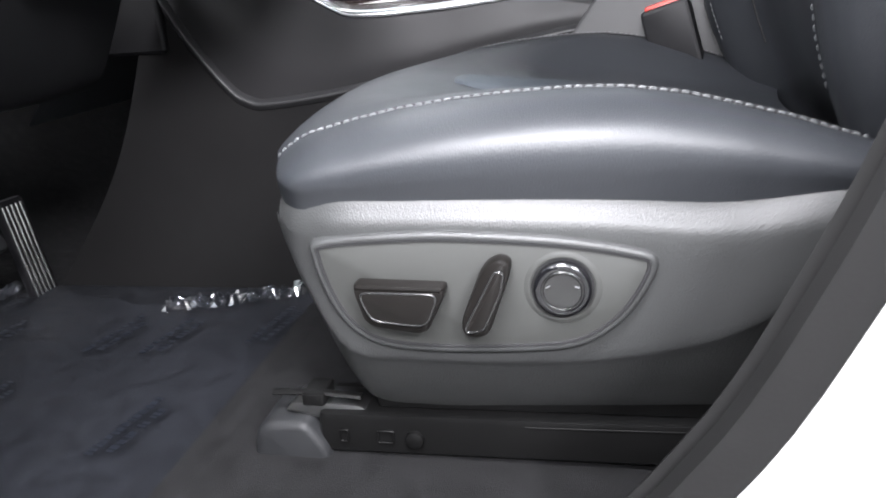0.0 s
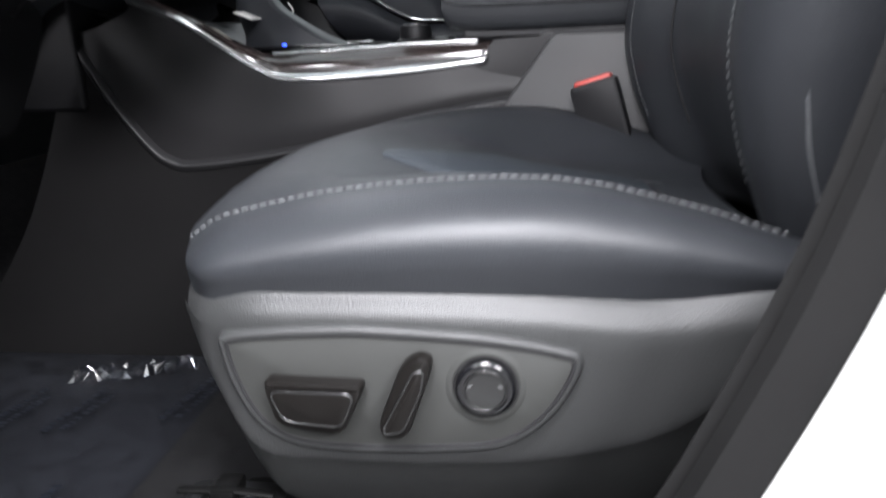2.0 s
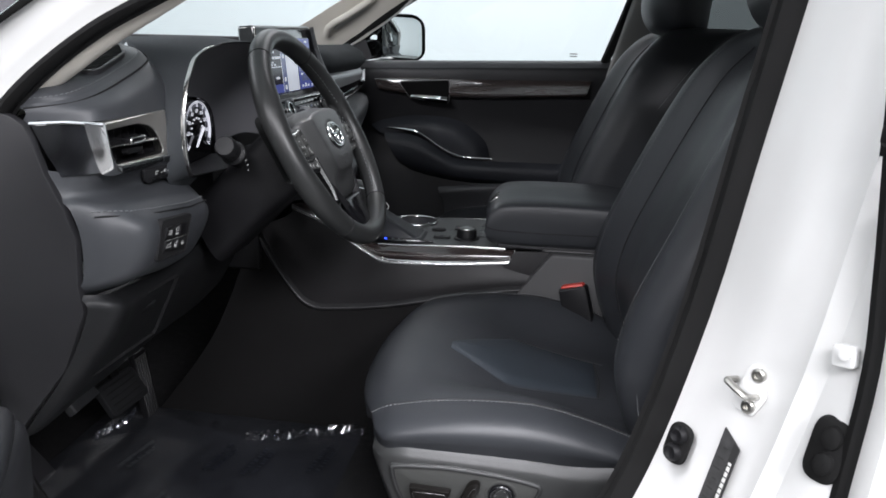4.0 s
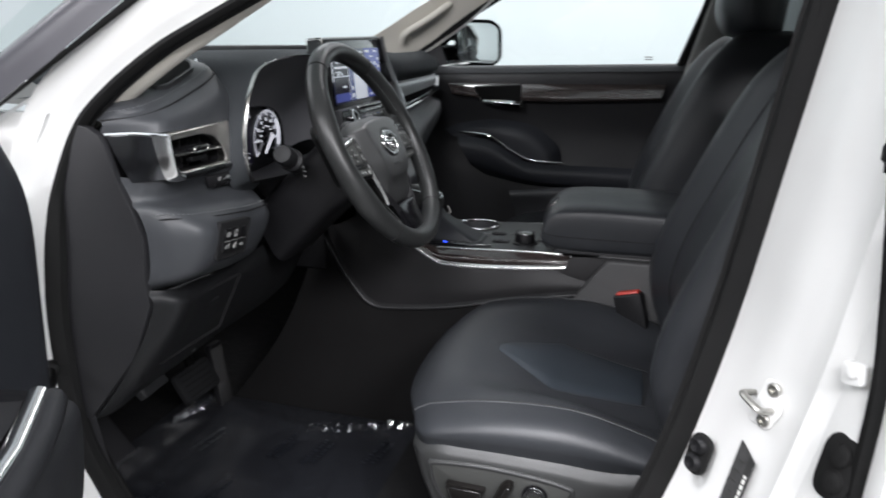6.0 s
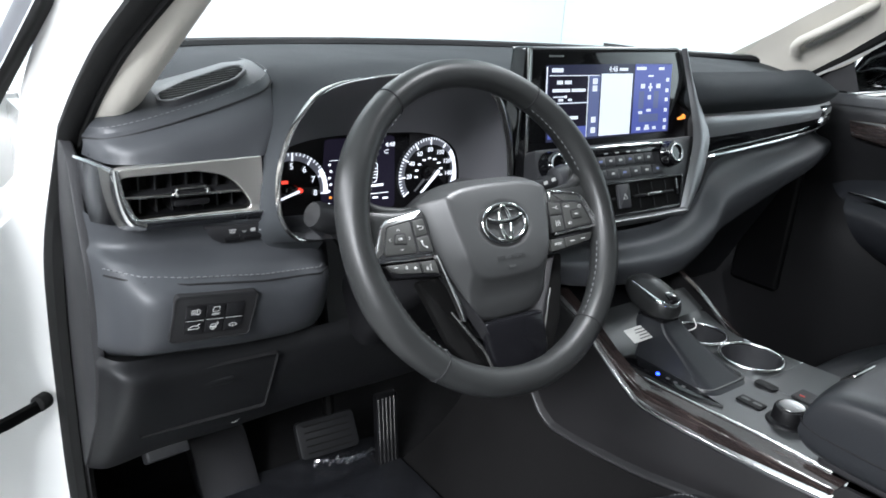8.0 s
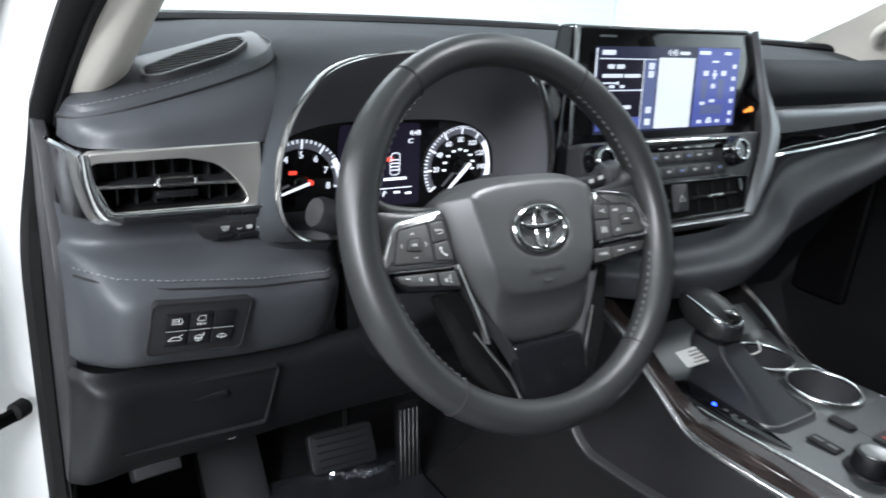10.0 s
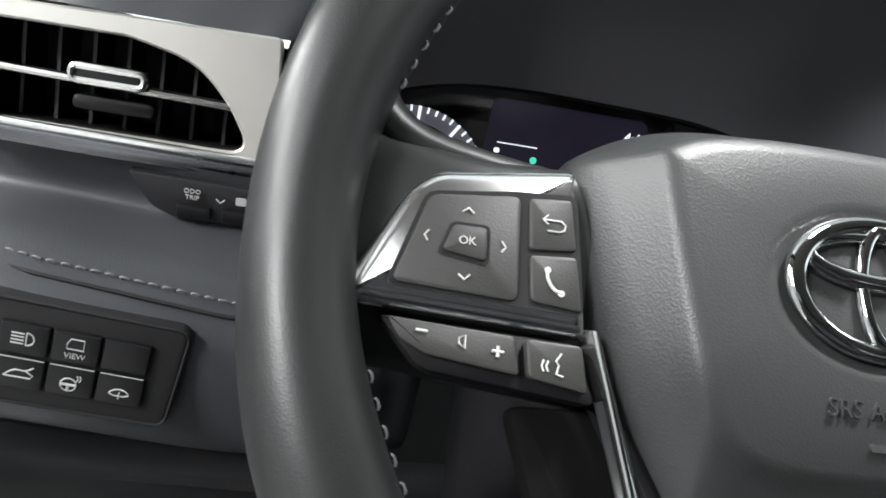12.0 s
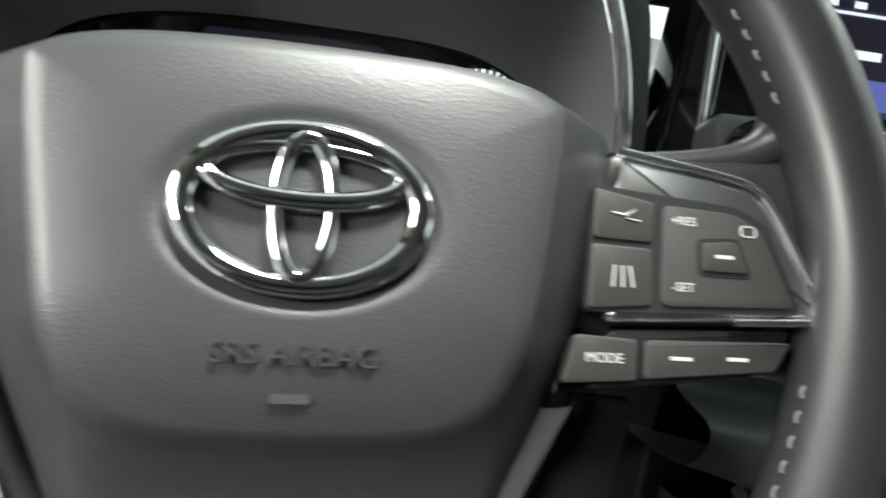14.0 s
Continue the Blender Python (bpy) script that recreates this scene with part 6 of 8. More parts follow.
for pth in ([(-0.1205, 0.0040), (-0.1188, 0.0054), (-0.1172, 0.0040)], [(-0.1205, -0.0138), (-0.1188, -0.0152), (-0.1172, -0.0138)], [(-0.1295, -0.0025), (-0.1307, -0.0040), (-0.1297, -0.0056)], [(-0.1088, -0.0030), (-0.1075, -0.0046), (-0.1087, -0.0062)]):
    part("arrow_mark", mark(pth), ICON, pad_key)
bk = key("return_key", [(-0.1012, 0.0112), (-0.0882, 0.0124), (-0.0864, -0.0030), (-0.1005, -0.0042)])
part("icon", mark([(-0.0965, 0.0052), (-0.0915, 0.0052), (-0.0902, 0.0040), (-0.0905, 0.0026), (-0.0918, 0.0020), (-0.0955, 0.0020)]), ICON, bk)
part("icon", mark([(-0.0955, 0.0066), (-0.0970, 0.0052), (-0.0955, 0.0040)]), ICON, bk)
ph = key("phone_key", [(-0.1003, -0.0056), (-0.0862, -0.0046), (-0.0842, -0.0205), (-0.0995, -0.0188)])
part("icon", mark([tuple(q)[:2] for q in spline([(-0.0952, -0.0095, 0), (-0.0948, -0.0122, 0), (-0.0930, -0.0148, 0), (-0.0905, -0.0158, 0)], 10)], r=0.00048), ICON, ph)
for q in ((-0.0950, -0.0095), (-0.0908, -0.0158)):
    part("icon", W(moved(lathe([(0.0010, 0), (0.0010, 0.0004), (0.0001, 0.0004)], 8), Matrix.Translation((*q, 0.0079)))), ICON, ph)
vol = key("volume_key", [(-0.1385, -0.0268), (-0.1028, -0.0288), (-0.1012, -0.0395), (-0.1275, -0.0362), (-0.1350, -0.0325)], 0.0062)
part("icon", mark([(-0.1305, -0.0300), (-0.1272, -0.0302)], 0.0065, 0.0005), ICON, vol)
part("icon", mark([(-0.1092, -0.0334), (-0.1060, -0.0336)], 0.0065, 0.0005), ICON, vol)
part("icon", mark([(-0.1076, -0.0320), (-0.1076, -0.0350)], 0.0065, 0.0005), ICON, vol)
part("icon", mark([(-0.1185, -0.0310), (-0.1185, -0.0325), (-0.1168, -0.0336), (-0.1168, -0.0300)], 0.0065, 0.0003, True), ICON, vol)
vo = key("voice_key", [(-0.0998, -0.0290), (-0.0832, -0.0294), (-0.0814, -0.0425), (-0.0986, -0.0396)], 0.0062)
part("icon", mark([(-0.0895, -0.0322), (-0.0910, -0.0345), (-0.0902, -0.0355), (-0.0908, -0.0380), (-0.0888, -0.0385)], 0.0065), ICON, vo)
for k in range(2):
    part("icon", mark([(-0.0932 - 0.0013 * k, -0.0345 + 0.0002 * k), (-0.0938 - 0.0013 * k, -0.0360), (-0.0932 - 0.0013 * k, -0.0375)], 0.0065), ICON, vo)
# right cluster
part("key_gap", W(prism(rounded([(0.1415, -0.0222), (0.1325, 0.0040), (0.122, 0.0085), (0.0790, 0.0115), (0.0755, -0.0245)], 0.003, 4), 0.002, 0.0068)), SEAM, wheel)
k1 = key("distance_key", [(0.0792, 0.0105), (0.0972, 0.0075), (0.0960, -0.0044), (0.0782, -0.0040)])
k2 = key("lane_key", [(0.0780, -0.0056), (0.0960, -0.0060), (0.0952, -0.0222), (0.0763, -0.0238)])
k3 = key("cruise_keys", [(0.0996, 0.0072), (0.1220, 0.0062), (0.1300, 0.0020), (0.1395, -0.0205), (0.0978, -0.0222)], r=0.003)
part("cancel_gap", W(prism(rounded([(0.1092, -0.0022), (0.1222, -0.0012), (0.1258, -0.0128), (0.1092, -0.0128)], 0.002, 4), 0.0070, 0.0081)), SEAM, k3)
part("cancel_key", W(prism(rounded([(0.1104, -0.0034), (0.1214, -0.0024), (0.1244, -0.0116), (0.1104, -0.0116)], 0.0015, 4), 0.0072, 0.0090, 0.0006)), PANEL, k3)
k4 = key("mode_key", [(0.0735, -0.0305), (0.0918, -0.0312), (0.0910, -0.0425), (0.0695, -0.0438)], 0.0062)
k5 = key("track_key", [(0.0938, -0.0312), (0.1385, -0.0300), (0.1325, -0.0385), (0.0930, -0.0420)], 0.0062)
words("key_text", "MODE", 0.0038, WM @ Matrix.Translation((0.0815, -0.0368, 0.0064)), ICON, k4, 0.0001)
words("key_text", "+RES", 0.0036, WM @ Matrix.Translation((0.1055, 0.0025, 0.0080)), ICON, k3, 0.0001)
words("key_text", "-SET", 0.0036, WM @ Matrix.Translation((0.1045, -0.0165, 0.0080)), ICON, k3, 0.0001)
for x, y, w, z in ((0.117, -0.0072, 0.007, 0.0091), (0.104, -0.0360, 0.008, 0.0064), (0.121, -0.0355, 0.008, 0.0064)):
    part("key_mark_bar", W(prism(rect(w * 0.8, 0.0010, x, y), z - 0.0003, z)), ICON, k3 if y > -0.03 else k5)
part("icon", mark([(0.084, 0.0035), (0.0875, 0.0030), (0.091, 0.0050), (0.088, 0.0020), (0.092, 0.0015)]), ICON, k1)
for q in (-1, 0, 1):
    part("icon", mark([(0.0865 + 0.0022 * q, -0.0115), (0.0865 + 0.003 * q, -0.0175)]), ICON, k2)
part("icon", W(tube([(x, y, 0.0080) for x, y in rounded(rect(0.0045, 0.003, 0.1255, 0.0010), 0.001, 3)], 0.00025, 5, True)), ICON, k3)
# airbag pad: broad skirt and raised face
SK = [(-0.0880, 0.018), (-0.0820, 0.0325), (-0.050, 0.0445), (0.0, 0.0465), (0.050, 0.0445), (0.0820, 0.0325), (0.0880, 0.018), (0.0765, -0.028), (0.0570, -0.070), (0.0480, -0.090), (0.030, -0.098), (0.0, -0.100), (-0.030, -0.098), (-0.0480, -0.090), (-0.0570, -0.070), (-0.0765, -0.028)]
FC = [(-0.0660, 0.020), (-0.0620, 0.0300), (-0.040, 0.0355), (0.0, 0.037), (0.040, 0.0355), (0.0620, 0.0300), (0.0660, 0.020), (0.0585, -0.026), (0.0535, -0.044), (0.0465, -0.0545), (0.032, -0.0605), (0.0, -0.062), (-0.032, -0.0605), (-0.0465, -0.0545), (-0.0535, -0.044), (-0.0585, -0.026)]


def pad_ring(p, z, dome=0.0):
    return [(q.x, q.y, z + dome * (1 - (q.x / 0.1) ** 2 - (q.y / 0.1) ** 2) - 0.0065 * (max(0, -0.030 - q.y) / 0.032) ** 1.5 * min(1, max(0, z / 0.019))) for q in spline([(x, y, 0) for x, y in p], 112, True)]


def mixp(a, b, k):
    return [(x0 + (x1 - x0) * k, y0 + (y1 - y0) * k) for (x0, y0), (x1, y1) in zip(a, b)]


def scaled(p, k):
    return [(x * k, (y + 0.017) * k - 0.017) for x, y in p]


def emblem_ring(k, z):
    """A ring of the pad round the emblem, k times the size of its oval."""
    out = []
    for x, y, _ in pad_ring(scaled(FC, 0.9), 0):
        a = math.atan2((y + 0.0065) / 0.0215, x / 0.0308)
        out.append((0.0308 * k * math.cos(a), -0.0065 + 0.0215 * k * math.sin(a), z))
    return out


rings = [pad_ring(SK, -0.016), pad_ring(SK, -0.005), pad_ring(mixp(SK, FC, 0.10), 0.001), pad_ring(mixp(SK, FC, 0.55), 0.0098), pad_ring(mixp(SK, FC, 0.90), 0.0168), pad_ring(FC, 0.0190), pad_ring(scaled(FC, 0.970), 0.0205, 0.0004), pad_ring(scaled(FC, 0.9), 0.0210, 0.0010)]
rings += [emblem_ring(1.24, 0.0222), emblem_ring(1.16, 0.0220), emblem_ring(1.08, 0.0212), emblem_ring(1.02, 0.0203), emblem_ring(0.9, 0.0202), emblem_ring(0.5, 0.0206), emblem_ring(0.05, 0.0207)]
part("airbag_pad", W(grid(rings, cu=True, caps=True)), PADPLASTIC, wheel, "grained grey airbag pad", 75)
EM = WM @ Matrix.Translation((0.0, -0.0065, 0.0205))


def ell(rx, ry, cy=0.0, n=64, sag=0.0):
    return [(rx * math.cos(a), cy + ry * math.sin(a), 0.0022 - sag * abs(math.cos(a))) for a in [k * 2 * math.pi / n for k in range(n)]]


badge = part("badge_ring", moved(tube(ell(0.0279, 0.0190), lambda k: 0.0026 + 0.0006 * abs(math.cos(2 * math.pi * k)), 14, True, flat=0.75), EM), BADGE, wheel, "polished chrome oval badge", 80)
part("badge_oval", moved(tube(ell(0.0066, 0.0172), lambda k: 0.0017 + 0.0008 * abs(math.sin(2 * math.pi * k)), 12, True, flat=0.9), EM), BADGE, badge, "", 80)
part("badge_oval", moved(tube(ell(0.0232, 0.0068, 0.0082), lambda k: 0.0022 - 0.0006 * math.sin(2 * math.pi * k), 12, True, flat=0.9), EM), BADGE, badge, "", 80)
words("airbag_text", "SRS AIRBAG", 0.0072, WM @ Matrix.Translation((0.0005, -0.0408, 0.0207)) @ pose(0, 0, 0, 5, 0, 0), PADPLASTIC, wheel, 0.0004)
part("belt_symbol", W(prism(rounded(rect(0.009, 0.0022, 0, -0.0505), 0.0008, 3), 0.0165, 0.0190)), PADPLASTIC, wheel)

# ---- infotainment display ----
scr = thing("touch_display", "upright touch display with lit menu and gloss black frame", "display")
ST = radians(6)
SM = frame3((0.062, -0.035, 1.130), (0, 1, 0), (-math.sin(ST), 0, math.cos(ST)))
o = rounded([(-0.150, -0.077), (0.222, -0.077), (0.229, -0.066), (0.170, 0.075), (-0.146, 0.071)], [0.010, 0.006, 0.006, 0.006, 0.006], 5)
part("housing", moved(prism(o, -0.026, 0.0, 0.004), SM), GLOSS, scr, "gloss black display housing")
part("bezel_edge", moved(tube([(x, y, -0.004) for x, y in inset(o, -0.0006)], 0.0022, 6, True), SM), SATIN_DARK, scr)
part("side_cheek", moved(prism(rounded([(-0.178, -0.11), (-0.148, -0.11), (-0.144, 0.074), (-0.158, 0.074)], 0.004), -0.028, 0.002, 0.004), SM), GLOSS, scr)
part("side_cheek", moved(prism(rounded([(0.222, -0.090), (0.233, -0.084), (0.236, -0.064), (0.180, 0.074), (0.166, 0.074)], 0.004), -0.028, -0.001, 0.003), SM), TRIM, scr, "grey display side cheek")
pan = part("screen", moved(prism([(-0.114, -0.054), (0.156, -0.051), (0.150, 0.054), (-0.119, 0.050)], 0.0, 0.0008), SM), LCD_DARK, scr, "lit display panel with menu blocks")


def ui(x0, y0, x1, y1, material, z=0.0012, name="menu_block"):
    part(name, moved(prism([(x0, y0), (x1, y0), (x1, y1), (x0, y1)], 0.0006, z), SM), material, pan)


ui(-0.008, -0.050, 0.060, 0.0385, LCD_WHITE)
ui(0.065, -0.050, 0.152, 0.052, LCD_BLUE)
ui(-0.112, 0.001, -0.036, 0.036, LCD_GAUGE)
ui(-0.112, -0.050, -0.036, -0.003, LCD_GAUGE)
ui(-0.112, -0.050, -0.036, -0.034, LCD_BLUE, 0.0014)
ui(-0.033, -0.050, -0.011, 0.036, LCD_MID, 0.0011)
# heading, rules and list lines of the menu
for x0, y0, w, h in ((-0.108, 0.0405, 0.021, 0.0055), (0.030, 0.0425, 0.018, 0.004), (-0.112, 0.0355, 0.098, 0.0012), (-0.112, -0.002, 0.078, 0.0014), (-0.036, -0.050, 0.0012, 0.086), (-0.098, 0.0245, 0.011, 0.0050), (-0.083, 0.0245, 0.013, 0.0050), (-0.106, 0.0140, 0.034, 0.0042), (-0.069, 0.0140, 0.028, 0.0042), (-0.104, 0.0065, 0.024, 0.0018), (-0.082, 0.0055, 0.004, 0.0038), (-0.094, 0.0015, 0.009, 0.0034), (-0.075, 0.0015, 0.007, 0.0034), (-0.072, -0.024, 0.018, 0.0045), (0.068, 0.0435, 0.022, 0.0045), (0.120, 0.0435, 0.013, 0.0040), (-0.118, -0.010, 0.0016, 0.058)):
    ui(x0, y0, x0 + w, y0 + h, LCD_WHITE, 0.0016, "menu_bar")
# climate page: two slider columns between icons
for x in (0.083, 0.118):
    ui(x - 0.006, -0.014, x + 0.006, 0.012, LCD_MID, 0.0014)
ui(0.080, -0.034, 0.126, -0.022, LCD_MID, 0.0014)
for x, y, w, h in ((0.096, 0.0335, 0.012, 0.0025), (0.080, 0.0165, 0.009, 0.0065), (0.117, 0.0165, 0.009, 0.0065), (0.101, 0.0120, 0.003, 0.012), (0.098, 0.0165, 0.009, 0.003), (0.098, 0.0000, 0.007, 0.0060), (0.078, -0.0215, 0.009, 0.004), (0.097, -0.0185, 0.010, 0.004), (0.076, -0.046, 0.009, 0.0045), (0.094, -0.046, 0.012, 0.0035), (0.096, -0.042, 0.008, 0.0035), (0.114, -0.046, 0.008, 0.0045)):
    ui(x, y, x + w, y + h, LCD_WHITE, 0.0017, "menu_icon")
for y in (0.026, 0.010, -0.004, -0.020, -0.036, -0.047):
    ui(0.140, y, 0.1465, y + 0.0055, LCD_WHITE, 0.0017, "menu_icon")
for y in (0.024, 0.014, -0.030, -0.045):
    ui(-0.026, y, -0.017, y + 0.008, LCD_WHITE, 0.0016, "menu_icon")
words("clock_text", "4:48", 0.011, SM @ Matrix.Translation((0.016, 0.0445, 0.0012)), LCD_WHITE, pan, 0.0002)
part("warning_lamp", moved(prism(rounded([(0.178, -0.0345), (0.197, -0.0330), (0.197, -0.0275), (0.191, -0.0250), (0.188, -0.0285), (0.178, -0.0310)], 0.0015, 2), 0, 0.001), SM), GLOW_AMBER, scr, "amber passenger airbag lamp")
part("edge_strip", moved(prism(rounded(rect(0.0055, 0.150, -0.1525, -0.003), 0.002, 3), -0.010, 0.0035, 0.002), SM), SATIN, scr, "bright satin strip beside the display")
part("maker_bar", moved(prism(rect(0.028, 0.0028, -0.100, 0.062), 0, 0.0006), SM), SATIN_DARK, scr)

# ---- centre stack below the display ----
stack = thing("centre_stack", "climate control panel with knobs, keys and air vents", "climate panel")
CT = radians(22)
CM = frame3((0.112, -0.005, 1.015), (0, 1, 0), (-math.sin(CT), 0, math.cos(CT)))
part("panel_body", moved(prism(rounded([(-0.185, 0.062), (0.168, 0.064), (0.163, 0.046), (0.132, 0.004), (0.104, -0.046), (-0.125, -0.050), (-0.185, 0.02)], 0.008), -0.04, 0.0, 0.004), CM), CONSOLE_KEYS, stack, "dark climate panel")
INNER = [(0.143, 0.198, 0.018), (0.161, 0.150, 0.006), (0.165, 0.100, 0.003), (0.160, 0.062, 0.003), (0.146, 0.030, 0.003), (0.127, -0.002, 0.003), (0.100, -0.046, 0.003)]
TRIM_EDGE = [(0.156, 0.196, 0.016), (0.178, 0.150, 0.004), (0.194, 0.100, 0.002), (0.203, 0.062, 0.002), (0.188, 0.028, 0.002), (0.163, -0.006, 0.003), (0.116, -0.054, 0.003)]
part("side_trim", moved(loft([[a, tuple((Vector(a) * 0.65 + Vector(b) * 0.35) + Vector((0, 0, 0.007))), tuple((Vector(a) * 0.15 + Vector(b) * 0.85) + Vector((0, 0, 0.004))), b, tuple(Vector(b) + Vector((0.005, -0.002, -0.022)))] for a, b in zip(INNER, TRIM_EDGE)], 14, 40), CM), TRIM_SILVER, stack, "graphite satin side trim", 60)
part("bottom_trim", moved(loft([[(-0.120, -0.0455, 0.002), (-0.120, -0.051, 0.008), (-0.120, -0.058, -0.010)], [(0.0, -0.0465, 0.002), (0.0, -0.052, 0.008), (0.0, -0.059, -0.010)], [(0.108, -0.0460, 0.002), (0.110, -0.0525, 0.0085), (0.118, -0.060, -0.012)]], 10, 20), CM), TRIM_SILVER, stack, "satin silver lower strip", 60)
part("strip_chrome", moved(prism(rounded(rect(0.150, 0.0062, -0.026, 0.0560), 0.002), 0, 0.007, 0.0025), CM), CHROME, stack, "bright chrome key strip")
part("strip_end", moved(prism(rounded(rect(0.030, 0.0040, 0.066, 0.0555), 0.0015), 0, 0.005, 0.0015), CM), SATIN, stack)
part("display_strip", moved(prism(rounded(rect(0.165, 0.0075, -0.012, 0.0478), 0.002), 0, 0.003, 0.001), CM), GLOSS, stack)
for k in range(4):
    part("strip_mark", moved(prism(rect(0.008, 0.0016, -0.050 + 0.024 * k, 0.0480), 0.003, 0.0034), CM), ICON, stack)
for x in (-0.162, 0.0915):
    KP = CM @ Matrix.Translation((x, 0.038, 0))
    kn = part("rotary_knob", moved(lathe([(0.0205, 0), (0.0205, 0.004), (0.0185, 0.006), (0.0180, 0.015), (0.0165, 0.018), (0.0145, 0.019), (0.0115, 0.0185), (0.0110, 0.0165), (0.0005, 0.0165)], 40), KP), GLOSS, stack, "black rotary knob with a chrome ring", 50)
    part("knob_ring", moved(tube([(0.0128 * math.cos(a), 0.0128 * math.sin(a), 0.0186) for a in [k * math.pi / 20 for k in range(40)]], 0.0017, 8, True), KP), CHROME, kn, "", 80)
    for k in range(20):
        a = k * math.pi / 10
        part("grip_rib", moved(tube([(0.0184 * math.cos(a), 0.0184 * math.sin(a), 0.006), (0.0180 * math.cos(a), 0.0180 * math.sin(a), 0.0155)], 0.0008, 5), KP), GLOSS, kn)
SB = CM @ Matrix.Translation((-0.127, 0.018, 0))
start = part("start_button", moved(lathe([(0.0150, 0), (0.0150, 0.003), (0.0138, 0.0048), (0.0125, 0.0045), (0.0120, 0.0035), (0.0005, 0.0035)], 36), SB), GLOSS, stack, "round black start button", 50)
part("button_lamp", moved(prism(rounded(rect(0.010, 0.0038, 0, 0.0085), 0.001, 3), 0.0035, 0.0041), SB), GLOW_AMBER, start, "lit amber lamp")
for r, (y, x0, n, w) in enumerate(((0.0360, -0.0750, 6, 0.0212), (0.0175, -0.0800, 6, 0.0252))):
    for k in range(n):
        cx = x0 + w * (k + 0.5)
        b = part("climate_key", moved(prism(rounded(rect(w - 0.0008, 0.0145, cx, y), 0.0012, 3), 0, 0.004, 0.001), CM), CONSOLE_KEYS, stack)
        part("key_icon", moved(prism(rounded(rect(0.0075 - 0.0015 * (k % 2), 0.0030, cx, y + 0.001), 0.001, 2), 0.004, 0.0043), CM), ICON if (k + r) % 3 else LCD_MID, b)
vo = rounded([(-0.118, 0.006), (0.119, 0.006), (0.100, -0.043), (-0.110, -0.043)], 0.004)
v = part("centre_vent", moved(frame_ring(vo, inset(vo, 0.0035), -0.006, 0.005, 0.0015), CM), GLOSS, stack, "wide gloss black centre air vent")
# flat near-black sheet stands in for the vent's shaded depth
part("vent_well", moved(prism(inset(vo, 0.003), -0.0005, 0.0008), CM), VOID, v)
for x0, x1 in ((-0.106, -0.046), (-0.006, 0.088)):
    part("blade", moved(prism(rounded([(x0, -0.0165), (x1, -0.0165), (x1, -0.0205), (x0, -0.0205)], 0.001, 2), 0.001, 0.005, 0.001), CM), BLACK, v)
    for k in range(3):
        xx = x0 + (x1 - x0) * (k + 0.5) / 3
        part("upright_blade", moved(prism(rect(0.0014, 0.036, xx, -0.0185), 0.0008, 0.0025), CM), BLACK, v)
    part("vent_tab", moved(prism(rounded(rect(0.032, 0.0058, x0 * 0.54 + x1 * 0.46, -0.0185), 0.0028, 4), 0.003, 0.0105, 0.002), CM), SATIN, v, "satin chrome vent slider")
part("end_slider", moved(prism(rounded(rect(0.006, 0.026, 0.0985, -0.0125), 0.002, 3), 0.001, 0.004, 0.001), CM), GLOSS, v)
hz = part("hazard_key", moved(prism(rounded([(-0.0415, -0.0335), (-0.0165, -0.0335), (-0.0145, 0.0015), (-0.0395, 0.0015)], 0.0025), 0, 0.0075, 0.0022), CM), TRIM, stack, "grey hazard key with a triangle mark")
part("triangle_mark", moved(tube([(-0.0325, -0.0205, 0.0078), (-0.0235, -0.0205, 0.0078), (-0.028, -0.0128, 0.0078)], 0.0006, 5, True), CM), ICON, hz)
part("tray_back", box(-0.05, 0.04, -0.16, 0.16, 0.74, 0.96), BLACK, stack)

# ---- passenger side of the dashboard ----
pd = [(0.145, -0.03), (0.20, 0.0), (0.30, 0.0), (0.45, -0.005), (0.60, -0.018), (0.72, -0.05)]
part("passenger_pad", loft([[(0.042 + d, y, 1.168 - 0.03 * (y > 0.7)) for y, d in pd], [(0.075 + d, y, 1.15 - 0.02 * (y > 0.7)) for y, d in pd], [(0.085 + d, y, 1.125) for y, d in pd], [(0.070 + d, y, 1.104) for y, d in pd]], 30, 14), DASH_TOP, dash, "soft pad over the passenger trim", 60)
part("passenger_trim", loft([[(0.070 + d, y, 1.104) for y, d in pd], [(0.078 + d, y, 1.094) for y, d in pd], [(0.079 + d, y, 1.066 + 0.016 * max(0, (y - 0.2) / 0.52)) for y, d in pd]], 24, 10), TRIM_SILVER, dash, "satin silver passenger trim", 60)
part("trim_lower", loft([[(0.0785 + d, y, 1.066 + 0.016 * max(0, (y - 0.2) / 0.52)) for y, d in pd], [(0.072 + d, y, 1.035 + 0.03 * max(0, (y - 0.2) / 0.52)) for y, d in pd]], 24, 4), GLOSS, dash, "gloss black lower passenger trim", 60)
part("trim_chrome", tube([(0.078 + d, y, 1.031 + 0.032 * max(0, (y - 0.2) / 0.52)) for y, d in pd], 0.0026, 6), CHROME, dash, "thin chrome strip")
rv = part("side_vent", moved(frame_ring(rounded(rect(0.085, 0.036), 0.006), inset(rounded(rect(0.085, 0.036), 0.006), 0.004), -0.01, 0.004, 0.001), frame3((0.045, 0.665, 1.083), (-0.32, 0.95, 0.0), (0, 0, 1))), CHROME, dash, "chrome framed passenger side vent")
part("vent_well", moved(prism(rect(0.078, 0.03), -0.008, -0.002), frame3((0.045, 0.665, 1.083), (-0.32, 0.95, 0.0), (0, 0, 1))), BLACK, rv)
